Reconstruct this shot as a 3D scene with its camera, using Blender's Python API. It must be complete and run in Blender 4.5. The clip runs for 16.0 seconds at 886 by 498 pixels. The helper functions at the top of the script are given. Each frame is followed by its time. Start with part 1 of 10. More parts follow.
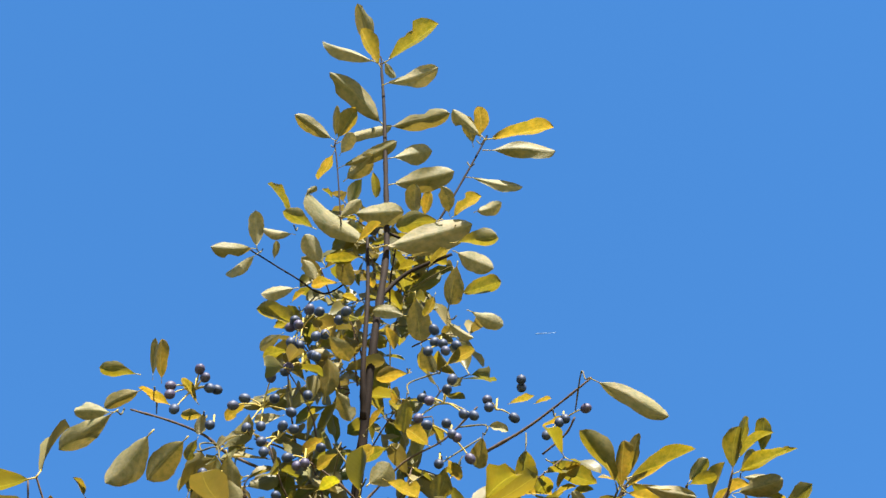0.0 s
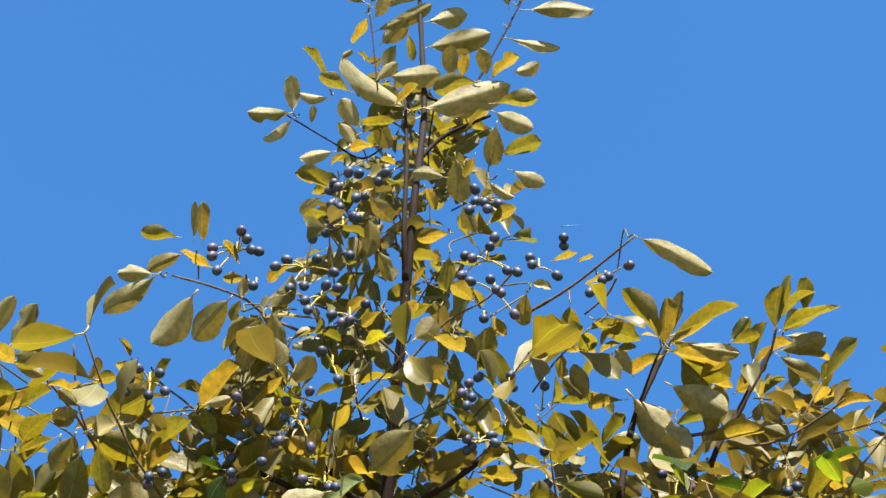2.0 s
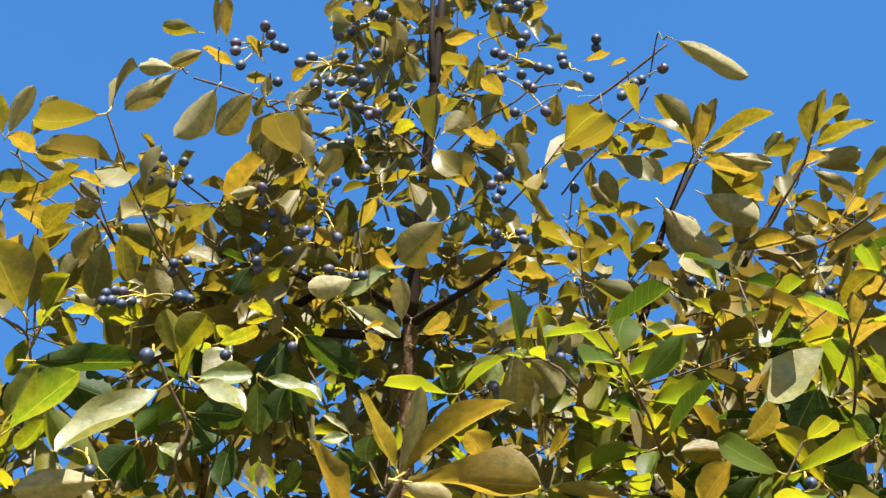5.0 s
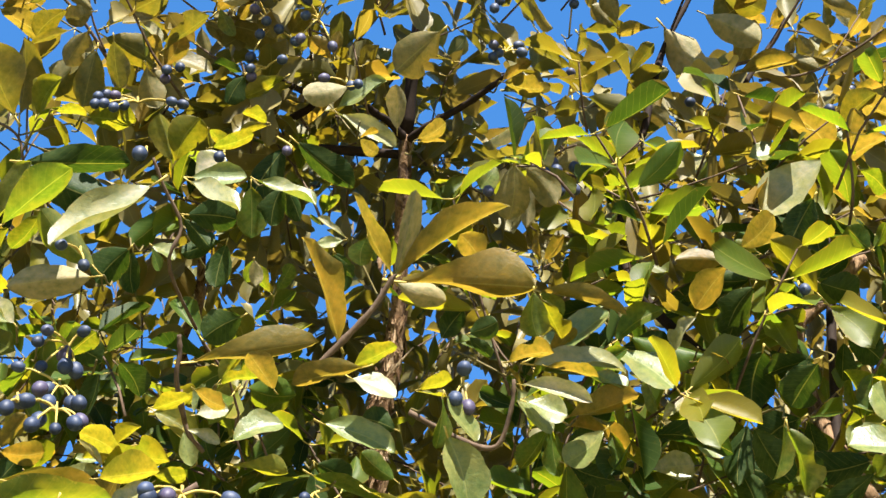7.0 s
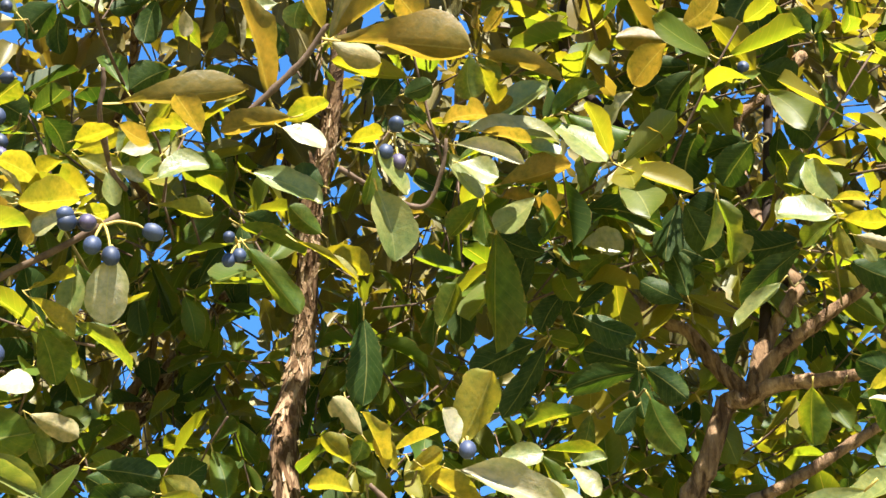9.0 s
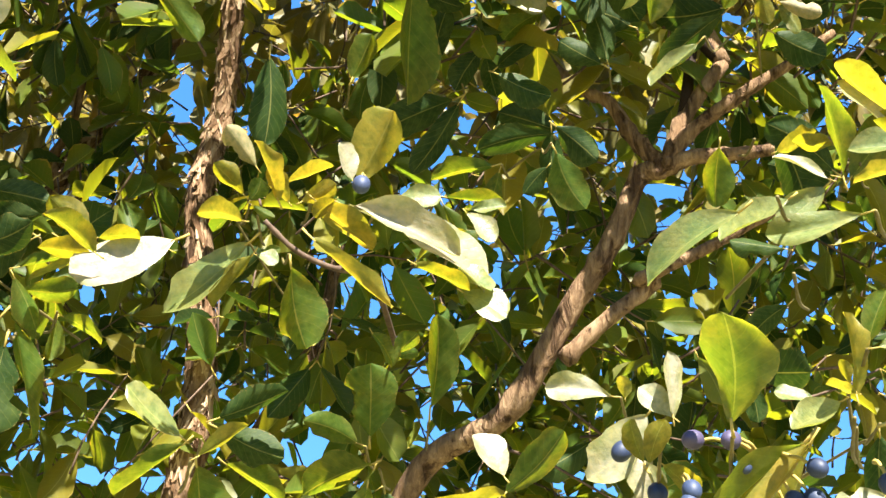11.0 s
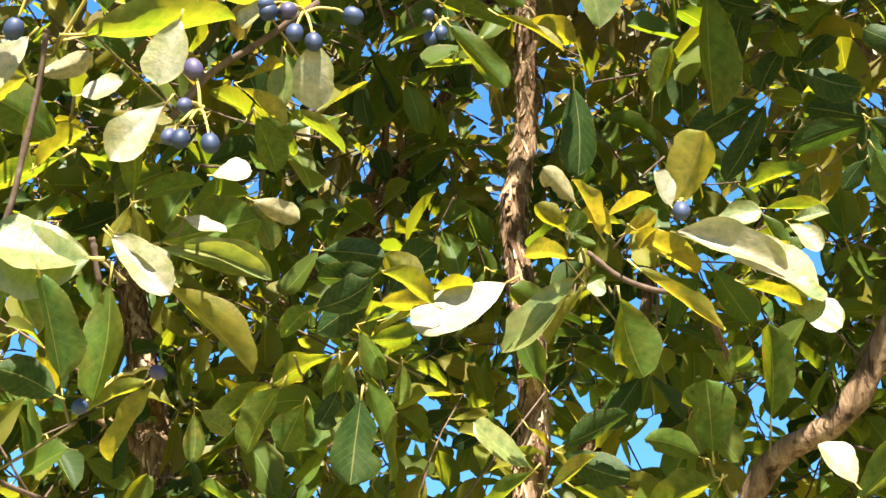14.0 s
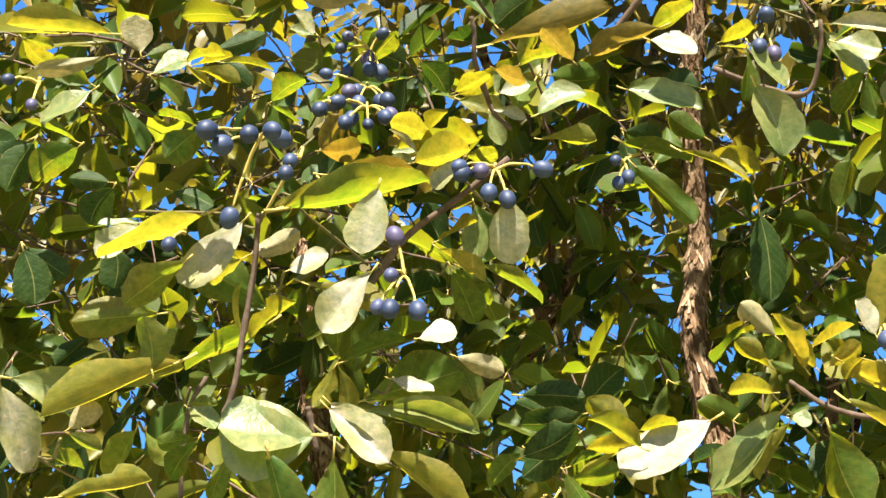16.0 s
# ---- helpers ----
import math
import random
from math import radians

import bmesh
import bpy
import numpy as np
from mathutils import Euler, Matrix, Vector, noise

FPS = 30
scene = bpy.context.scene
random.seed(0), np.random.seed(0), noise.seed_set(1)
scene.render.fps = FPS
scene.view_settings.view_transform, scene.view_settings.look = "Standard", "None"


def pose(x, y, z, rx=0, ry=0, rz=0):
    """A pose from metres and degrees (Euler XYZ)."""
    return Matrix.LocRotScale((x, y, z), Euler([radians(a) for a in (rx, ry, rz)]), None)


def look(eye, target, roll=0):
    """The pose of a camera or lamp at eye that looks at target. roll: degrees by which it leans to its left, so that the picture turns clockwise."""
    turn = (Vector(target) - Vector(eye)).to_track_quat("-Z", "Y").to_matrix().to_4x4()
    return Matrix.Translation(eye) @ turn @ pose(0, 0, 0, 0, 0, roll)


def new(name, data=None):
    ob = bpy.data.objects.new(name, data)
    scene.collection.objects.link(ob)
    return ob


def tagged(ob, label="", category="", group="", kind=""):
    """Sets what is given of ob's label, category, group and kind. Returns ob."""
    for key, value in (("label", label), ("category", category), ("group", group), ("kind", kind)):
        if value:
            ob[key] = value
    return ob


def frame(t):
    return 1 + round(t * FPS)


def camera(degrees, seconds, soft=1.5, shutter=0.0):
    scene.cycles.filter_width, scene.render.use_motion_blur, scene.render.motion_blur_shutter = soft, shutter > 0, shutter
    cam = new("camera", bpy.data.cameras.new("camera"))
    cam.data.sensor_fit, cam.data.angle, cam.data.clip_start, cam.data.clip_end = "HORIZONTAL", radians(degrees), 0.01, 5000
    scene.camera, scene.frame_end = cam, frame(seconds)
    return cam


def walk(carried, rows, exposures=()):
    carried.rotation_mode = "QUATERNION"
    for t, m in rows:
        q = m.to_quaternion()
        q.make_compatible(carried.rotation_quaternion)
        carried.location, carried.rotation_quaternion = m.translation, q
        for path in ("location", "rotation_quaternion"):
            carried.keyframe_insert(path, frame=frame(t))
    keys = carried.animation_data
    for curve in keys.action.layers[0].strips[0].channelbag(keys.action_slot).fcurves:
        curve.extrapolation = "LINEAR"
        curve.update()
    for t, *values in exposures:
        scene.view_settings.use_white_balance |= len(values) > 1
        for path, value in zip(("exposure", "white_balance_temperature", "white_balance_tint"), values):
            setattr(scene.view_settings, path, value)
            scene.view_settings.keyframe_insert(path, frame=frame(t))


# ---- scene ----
cam = camera(35.00, 16.0, soft=1.5)
PATH = [
    (0.0, look((0.0000, -0.0002, 1.5501), (-0.0000, 0.5571, 2.3804), -3.65)),
    (0.5, look((-0.0048, 0.0129, 1.5508), (-0.0104, 0.5865, 2.3699), -3.41)),
    (1.0, look((-0.0058, 0.0195, 1.5489), (-0.0174, 0.6055, 2.3591), -3.28)),
    (1.5, look((-0.0094, 0.0304, 1.5448), (-0.0290, 0.6300, 2.3449), -2.97)),
    (2.0, look((-0.0228, 0.0434, 1.5368), (-0.0462, 0.6601, 2.3236), -2.82)),
    (2.5, look((-0.0260, 0.0604, 1.5344), (-0.0563, 0.6904, 2.3104), -2.36)),
    (3.0, look((-0.0325, 0.0705, 1.5308), (-0.0682, 0.7110, 2.2980), -1.94)),
    (3.5, look((-0.0314, 0.0861, 1.5270), (-0.0703, 0.7367, 2.2854), -1.82)),
    (4.0, look((-0.0342, 0.0995, 1.5191), (-0.0758, 0.7613, 2.2676), -1.54)),
    (4.2, look((-0.0369, 0.1070, 1.5171), (-0.0774, 0.7745, 2.2607), -1.49)),
    (6.3, look((-0.0514, 0.1483, 1.4975), (-0.0962, 0.8682, 2.1901), -0.88)),
    (6.5, look((-0.0494, 0.1531, 1.4951), (-0.0944, 0.8811, 2.1791), -0.81)),
    (7.0, look((-0.0476, 0.1669, 1.4827), (-0.0918, 0.9232, 2.1354), -0.72)),
    (7.5, look((-0.0501, 0.1832, 1.4729), (-0.0856, 0.9623, 2.0988), -0.75)),
    (8.0, look((-0.0500, 0.1983, 1.4591), (-0.0753, 0.9906, 2.0686), -0.89)),
    (8.5, look((-0.0448, 0.2120, 1.4452), (-0.0605, 1.0197, 2.0345), -0.91)),
    (9.0, look((-0.0419, 0.2249, 1.4329), (-0.0490, 1.0466, 2.0026), -0.53)),
    (9.5, look((-0.0367, 0.2435, 1.4191), (-0.0341, 1.0826, 1.9631), -0.09)),
    (10.0, look((-0.0330, 0.2618, 1.4052), (-0.0199, 1.1162, 1.9247), 0.13)),
    (10.2, look((-0.0286, 0.2704, 1.3995), (-0.0107, 1.1334, 1.9044), 0.22)),
    (12.3, look((0.0409, 0.2718, 1.3929), (0.0621, 1.1701, 1.8318), 2.81)),
    (12.5, look((0.0428, 0.2714, 1.3952), (0.0644, 1.1699, 1.8337), 2.36)),
    (13.0, look((0.0440, 0.2627, 1.3968), (0.0337, 1.1616, 1.8350), 1.17)),
    (13.5, look((0.0133, 0.2430, 1.4104), (-0.1054, 1.1348, 1.8469), 1.20)),
    (14.0, look((-0.0151, 0.2324, 1.4206), (-0.2030, 1.1109, 1.8599), 1.46)),
    (14.5, look((-0.0355, 0.2278, 1.4343), (-0.2572, 1.0950, 1.8801), 1.59)),
    (15.0, look((-0.0375, 0.2213, 1.4405), (-0.2898, 1.0725, 1.9007), 1.10)),
    (15.5, look((-0.0432, 0.2040, 1.4492), (-0.3148, 1.0403, 1.9255), 0.96)),
    (16.0, look((-0.0425, 0.1912, 1.4558), (-0.3240, 1.0174, 1.9438), 0.86)),
]
# the clip's camera opens up as the sky leaves the picture
walk(cam, PATH, [(0.0, 2.22), (4.2, 2.2), (6.5, 2.32), (8.5, 2.52), (10.2, 2.75), (12.5, 2.80), (14.0, 2.76), (16.0, 2.54)])

# ---- daylight ----
SUN_TO = Vector((0.20, -0.65, 0.73)).normalized()
world = bpy.data.worlds.new("sky")
scene.world = world
world.use_nodes = True
wt = world.node_tree
sky = wt.nodes.new("ShaderNodeTexSky")
sky.sky_type, sky.sun_disc = "NISHITA", False
sky.sun_elevation = math.asin(SUN_TO.z)
sky.sun_rotation = math.atan2(SUN_TO.x, SUN_TO.y)
sky.altitude, sky.air_density, sky.dust_density, sky.ozone_density = 3000, 0.9, 0.05, 2.6
wt.nodes["Background"].inputs["Strength"].default_value = 0.112
deep = wt.nodes.new("ShaderNodeHueSaturation")
deep.inputs["Saturation"].default_value = 1.2
wt.links.new(sky.outputs[0], deep.inputs["Color"])
even = wt.nodes.new("ShaderNodeMix")
even.data_type = "RGBA"
even.inputs[0].default_value = 0.6
even.inputs[7].default_value = (0.112, 0.485, 1.26, 1)
wt.links.new(deep.outputs[0], even.inputs[6])
wt.links.new(even.outputs[2], wt.nodes["Background"].inputs["Color"])
sun = new("sun", bpy.data.lights.new("sun", "SUN"))
sun.data.energy, sun.data.angle, sun.data.color = 5.0, radians(0.5), (1.0, 0.95, 0.86)
sun.matrix_world = look(SUN_TO * 50, (0, 0, 0))

# ---- materials ----
def mat(name):
    m = bpy.data.materials.new(name)
    m.use_nodes = True
    nt = m.node_tree
    return m, nt, nt.nodes["Principled BSDF"], nt.nodes["Material Output"]


def node(nt, kind, **kw):
    n = nt.nodes.new(kind)
    for k, v in kw.items():
        if k in n.inputs:
            n.inputs[k].default_value = v
    return n


def ramp(nt, source, stops, interpolation="LINEAR"):
    r = nt.nodes.new("ShaderNodeValToRGB")
    r.color_ramp.interpolation = interpolation
    while len(r.color_ramp.elements) < len(stops):
        r.color_ramp.elements.new(0.5)
    for e, (p, c) in zip(r.color_ramp.elements, stops):
        e.position, e.color = p, (*c, 1)
    nt.links.new(source, r.inputs[0])
    return r.outputs[0]


def blend(nt, fac, a, b, mode="MIX"):
    n = nt.nodes.new("ShaderNodeMix")
    n.data_type, n.blend_type = "RGBA", mode
    for socket, v in ((n.inputs[0], fac), (n.inputs[6], a), (n.inputs[7], b)):
        if isinstance(v, (int, float)):
            socket.default_value = v
        elif isinstance(v, tuple):
            socket.default_value = (*v, 1)
        else:
            nt.links.new(v, socket)
    return n.outputs[2]


def math_node(nt, op, a, b=0.0):
    n = nt.nodes.new("ShaderNodeMath")
    n.operation = op
    for i, v in enumerate((a, b)):
        if isinstance(v, (int, float)):
            n.inputs[i].default_value = v
        else:
            nt.links.new(v, n.inputs[i])
    return n.outputs[0]


def leaf_material(name, tones, second, glow, island, share=0.5, gloss=0.42, wax=0.5):
    """tones: base colours that single leaves take; second: what they fade to in patches; glow: the colour of light coming through."""
    m, nt, p, out = mat(name)
    if island:
        rnd = nt.nodes.new("ShaderNodeNewGeometry").outputs["Random Per Island"]
    else:
        rnd = nt.nodes.new("ShaderNodeObjectInfo").outputs["Random"]
    tone = ramp(nt, rnd, [(i / max(1, len(tones) - 1), c) for i, c in enumerate(tones)])
    uv = nt.nodes.new("ShaderNodeUVMap")
    uv.uv_map = "leaf"
    sep = nt.nodes.new("ShaderNodeSeparateXYZ")
    nt.links.new(uv.outputs[0], sep.inputs[0])
    u, v = sep.outputs[0], math_node(nt, "ABSOLUTE", math_node(nt, "SUBTRACT", sep.outputs[1], 0.5))
    rib = math_node(nt, "LESS_THAN", v, 0.016)
    slant = math_node(nt, "SUBTRACT", math_node(nt, "MULTIPLY", u, 9.0), math_node(nt, "MULTIPLY", v, 4.5))
    tri = math_node(nt, "ABSOLUTE", math_node(nt, "SUBTRACT", math_node(nt, "FRACT", slant), 0.5))
    vein = math_node(nt, "LESS_THAN", tri, 0.045)
    tc = nt.nodes.new("ShaderNodeTexCoord")
    place = nt.nodes.new("ShaderNodeVectorMath")
    nt.links.new(tc.outputs["Object"], place.inputs[0])
    shift = nt.nodes.new("ShaderNodeCombineXYZ")
    for i in range(3):
        nt.links.new(math_node(nt, "MULTIPLY", rnd, 7.0 + 5 * i), shift.inputs[i])
    nt.links.new(shift.outputs[0], place.inputs[1])
    blotch = node(nt, "ShaderNodeTexNoise", Scale=38.0, Detail=3.0, Roughness=0.6)
    speck = node(nt, "ShaderNodeTexNoise", Scale=330.0, Detail=2.0)
    for n in (blotch, speck):
        nt.links.new(place.outputs[0], n.inputs["Vector"])
    patch = node(nt, "ShaderNodeTexNoise", Scale=2.6, Detail=2.0)
    nt.links.new(place.outputs[0], patch.inputs["Vector"])
    turn = ramp(nt, math_node(nt, "ADD", patch.outputs[0], math_node(nt, "MULTIPLY", v, 0.35)), [(0.50, (0, 0, 0)), (0.72, (0.85, 0.85, 0.85))])
    tone = blend(nt, turn, tone, second)
    mottle = node(nt, "ShaderNodeTexNoise", Scale=11.0, Detail=4.0, Roughness=0.6)
    nt.links.new(place.outputs[0], mottle.inputs["Vector"])
    tone = blend(nt, 1.0, tone, ramp(nt, mottle.outputs[0], [(0.30, (0.62, 0.72, 0.62)), (0.52, (1, 1, 1)), (0.72, (1.32, 1.22, 1.2))]), "MULTIPLY")
    fade = ramp(nt, blotch.outputs[0], [(0.38, (0, 0, 0)), (0.68, (1, 1, 1))])
    col = blend(nt, math_node(nt, "MULTIPLY", fade, 0.55), tone, blend(nt, 1.0, tone, (1.2, 1.06, 0.7), "MULTIPLY"))
    col = blend(nt, math_node(nt, "MULTIPLY", vein, 0.07), col, (0.30, 0.28, 0.09))
    col = blend(nt, math_node(nt, "MULTIPLY", rib, 0.28), col, (0.34, 0.31, 0.10))
    spots = ramp(nt, speck.outputs[0], [(0.66, (0, 0, 0)), (0.72, (1, 1, 1))])
    col = blend(nt, math_node(nt, "MULTIPLY", spots, math_node(nt, "MULTIPLY", fade, 0.7)), col, (0.12, 0.07, 0.03))
    edge = math_node(nt, "MULTIPLY", math_node(nt, "GREATER_THAN", math_node(nt, "ADD", math_node(nt, "MULTIPLY", v, 1.0), math_node(nt, "MULTIPLY", blotch.outputs[0], 0.35)), 0.68), 0.32)
    col = blend(nt, edge, col, (0.30, 0.19, 0.07))
    nt.links.new(col, p.inputs["Base Color"])
    p.inputs["Roughness"].default_value = gloss
    p.inputs["Specular IOR Level"].default_value = wax
    bump = node(nt, "ShaderNodeBump", Strength=0.28, Distance=0.0008)
    relief = math_node(nt, "ADD", blotch.outputs[0], math_node(nt, "MULTIPLY", mottle.outputs[0], 3.0))
    nt.links.new(math_node(nt, "ADD", math_node(nt, "ADD", vein, math_node(nt, "MULTIPLY", rib, 2.0)), relief), bump.inputs["Height"])
    nt.links.new(bump.outputs[0], p.inputs["Normal"])
    thin = nt.nodes.new("ShaderNodeBsdfTranslucent")
    nt.links.new(blend(nt, 1.0, col, glow, "MULTIPLY"), thin.inputs["Color"])
    mix = nt.nodes.new("ShaderNodeMixShader")
    mix.inputs[0].default_value = share
    nt.links.new(p.outputs[0], mix.inputs[1])
    nt.links.new(thin.outputs[0], mix.inputs[2])
    nt.links.new(mix.outputs[0], out.inputs["Surface"])
    return m


GOLD = [(0.170, 0.115, 0.018), (0.150, 0.110, 0.020), (0.186, 0.116, 0.017), (0.132, 0.104, 0.022)]
OLIVE = [(0.120, 0.108, 0.038), (0.138, 0.118, 0.044), (0.100, 0.098, 0.032), (0.128, 0.106, 0.040)]
GREEN = [(0.050, 0.098, 0.015), (0.064, 0.110, 0.016), (0.042, 0.086, 0.016), (0.078, 0.118, 0.016)]
LIME = [(0.122, 0.130, 0.016), (0.140, 0.136, 0.016), (0.106, 0.126, 0.018), (0.146, 0.132, 0.015)]
# green darkened to carry the shade of the inner crown
SHADED = [(0.018, 0.038, 0.008), (0.022, 0.046, 0.009), (0.015, 0.032, 0.009), (0.027, 0.050, 0.008)]
CLEAR = [(0.205, 0.172, 0.020), (0.225, 0.176, 0.022), (0.180, 0.164, 0.020), (0.215, 0.180, 0.026)]
SAGE = [(0.084, 0.110, 0.020), (0.100, 0.120, 0.022), (0.070, 0.100, 0.020), (0.114, 0.122, 0.022)]
PALE = [(0.215, 0.188, 0.105), (0.235, 0.202, 0.118), (0.190, 0.172, 0.090), (0.225, 0.195, 0.112)]
# bright look of sunlit leaf faces, put into the leaf colour
SUNLIT = [(0.228, 0.214, 0.146), (0.268, 0.228, 0.176), (0.206, 0.212, 0.124), (0.252, 0.240, 0.172)]
OCHRE = [(0.165, 0.142, 0.066), (0.145, 0.128, 0.060), (0.182, 0.152, 0.066), (0.135, 0.122, 0.058)]
# waxy bluish green, lightened as if sun lay on it
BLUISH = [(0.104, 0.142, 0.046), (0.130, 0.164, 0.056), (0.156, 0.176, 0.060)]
# name, tones, what they fade to, tint and share of the light that comes through, roughness, sheen
TONES = {"y": ("golden", GOLD, (0.132, 0.104, 0.013), (1.48, 1.38, 0.8), 0.55, 0.45, 0.4), "o": ("olive", OLIVE, (0.140, 0.112, 0.020), (1.20, 1.12, 0.25), 0.50, 0.46, 0.4),
         "g": ("green", GREEN, (0.066, 0.086, 0.014), (2.9, 2.05, 0.42), 0.58, 0.48, 0.20), "l": ("yellow-green", LIME, (0.130, 0.112, 0.014), (1.9, 1.75, 0.45), 0.56, 0.46, 0.3),
         "d": ("shaded green", SHADED, (0.032, 0.052, 0.014), (1.6, 1.5, 0.4), 0.44, 0.52, 0.12), "p": ("pale", PALE, (0.205, 0.180, 0.085), (0.55, 0.48, 0.25), 0.32, 0.60, 0.25),
         "m": ("ochre", OCHRE, (0.150, 0.128, 0.045), (0.75, 0.62, 0.22), 0.36, 0.55, 0.25), "w": ("sunlit pale", SUNLIT, (0.190, 0.190, 0.070), (1.0, 0.98, 0.5), 0.36, 0.42, 0.6),
         "q": ("clear yellow", CLEAR, (0.150, 0.150, 0.018), (1.60, 1.50, 0.6), 0.55, 0.45, 0.4), "v": ("olive green", SAGE, (0.120, 0.112, 0.022), (1.85, 1.95, 0.40), 0.57, 0.46, 0.30),
         "b": ("sunlit waxy", BLUISH, (0.145, 0.150, 0.050), (1.3, 1.3, 0.4), 0.42, 0.40, 0.5)}
LEAF = {k: leaf_material(n + " leaf", c, second, glow, False, through_share, rough, wax) for k, (n, c, second, glow, through_share, rough, wax) in TONES.items()}
FILL = {k: leaf_material(n + " foliage", c, second, glow, True, through_share, rough, wax) for k, (n, c, second, glow, through_share, rough, wax) in TONES.items() if k in "yogmdlv"}


def simple(name, stops, scale, rough=0.6, bump=0.4, dist=0.002, stretch=(1, 1, 1)):
    m, nt, p, out = mat(name)
    tc = nt.nodes.new("ShaderNodeTexCoord")
    mp = nt.nodes.new("ShaderNodeMapping")
    mp.inputs["Scale"].default_value = stretch
    nt.links.new(tc.outputs["Object"], mp.inputs[0])
    a = node(nt, "ShaderNodeTexNoise", Scale=scale, Detail=6.0, Roughness=0.65)
    b = node(nt, "ShaderNodeTexNoise", Scale=scale * 0.17, Detail=3.0)
    for n in (a, b):
        nt.links.new(mp.outputs[0], n.inputs["Vector"])
    f = math_node(nt, "ADD", math_node(nt, "MULTIPLY", a.outputs[0], 0.65), math_node(nt, "MULTIPLY", b.outputs[0], 0.35))
    nt.links.new(ramp(nt, f, stops), p.inputs["Base Color"])
    p.inputs["Roughness"].default_value = rough
    p.inputs["Specular IOR Level"].default_value = 0.12
    bp = node(nt, "ShaderNodeBump", Strength=bump, Distance=dist)
    nt.links.new(f, bp.inputs["Height"])
    nt.links.new(bp.outputs[0], p.inputs["Normal"])
    return m


def fibrous_bark(name, stops, island):
    """Stringy, weathered bark: long grain, darker seams, pale worn patches."""
    m, nt, p, out = mat(name)
    tc = nt.nodes.new("ShaderNodeTexCoord")
    mp = nt.nodes.new("ShaderNodeMapping")
    mp.inputs["Scale"].default_value = (1, 1, 0.20)
    nt.links.new(tc.outputs["Object"], mp.inputs[0])
    grain = node(nt, "ShaderNodeTexNoise", Scale=210.0, Detail=6.0, Roughness=0.7, Distortion=0.6)
    seam = node(nt, "ShaderNodeTexNoise", Scale=75.0, Detail=4.0, Roughness=0.6, Distortion=1.2)
    for n in (grain, seam):
        nt.links.new(mp.outputs[0], n.inputs["Vector"])
    stain = node(nt, "ShaderNodeTexNoise", Scale=28.0, Detail=4.0, Roughness=0.6)
    nt.links.new(tc.outputs["Object"], stain.inputs["Vector"])
    f = math_node(nt, "ADD", math_node(nt, "MULTIPLY", grain.outputs[0], 0.40), math_node(nt, "ADD", math_node(nt, "MULTIPLY", seam.outputs[0], 0.28), math_node(nt, "MULTIPLY", stain.outputs[0], 0.32)))
    if island:
        own = nt.nodes.new("ShaderNodeNewGeometry").outputs["Random Per Island"]
        f = math_node(nt, "ADD", math_node(nt, "MULTIPLY", f, 0.7), math_node(nt, "MULTIPLY", own, 0.3))
    col = ramp(nt, f, stops)
    gap = ramp(nt, seam.outputs[0], [(0.36, (0.30, 0.25, 0.22)), (0.47, (1, 1, 1))])
    if not island:
        col = blend(nt, 0.85, col, gap, "MULTIPLY")
    nt.links.new(col, p.inputs["Base Color"])
    p.inputs["Roughness"].default_value = 0.9
    p.inputs["Specular IOR Level"].default_value = 0.12
    bp = node(nt, "ShaderNodeBump", Strength=0.9, Distance=0.003)
    nt.links.new(math_node(nt, "ADD", math_node(nt, "MULTIPLY", gap, 0.9), math_node(nt, "MULTIPLY", grain.outputs[0], 1.2)), bp.inputs["Height"])
    nt.links.new(bp.outputs[0], p.inputs["Normal"])
    return m


BARK = fibrous_bark("papery bark", [(0.38, (0.045, 0.025, 0.013)), (0.50, (0.130, 0.078, 0.042)), (0.60, (0.230, 0.150, 0.086)), (0.72, (0.46, 0.35, 0.23))], False)
PEEL = fibrous_bark("peeling bark", [(0.32, (0.055, 0.028, 0.013)), (0.48, (0.140, 0.080, 0.042)), (0.60, (0.27, 0.180, 0.105)), (0.74, (0.54, 0.42, 0.29))], True)
TWIG = simple("twig bark", [(0.3, (0.035, 0.021, 0.014)), (0.6, (0.09, 0.06, 0.04)), (0.8, (0.16, 0.125, 0.09))], 160, 0.75, 0.6, 0.001)
# young bark, its dark tone deepened to stand in for shade
SHOOT = simple("shade-dark shoot", [(0.3, (0.008, 0.005, 0.0035)), (0.7, (0.022, 0.013, 0.009))], 200, 0.8, 0.4, 0.0006)
SPRIG = simple("green twig", [(0.3, (0.060, 0.046, 0.018)), (0.7, (0.130, 0.105, 0.035))], 180, 0.6, 0.4, 0.0005)
STALK = simple("fruit stalk", [(0.3, (0.252, 0.180, 0.036)), (0.7, (0.330, 0.252, 0.072))], 150, 0.55, 0.3, 0.0004)
# unseen ground, made pale to bounce light onto the undersides of leaves
GROUND = simple("dry grass", [(0.3, (0.135, 0.130, 0.055)), (0.5, (0.220, 0.205, 0.095)), (0.7, (0.310, 0.275, 0.140))], 14, 0.95, 0.8, 0.02)


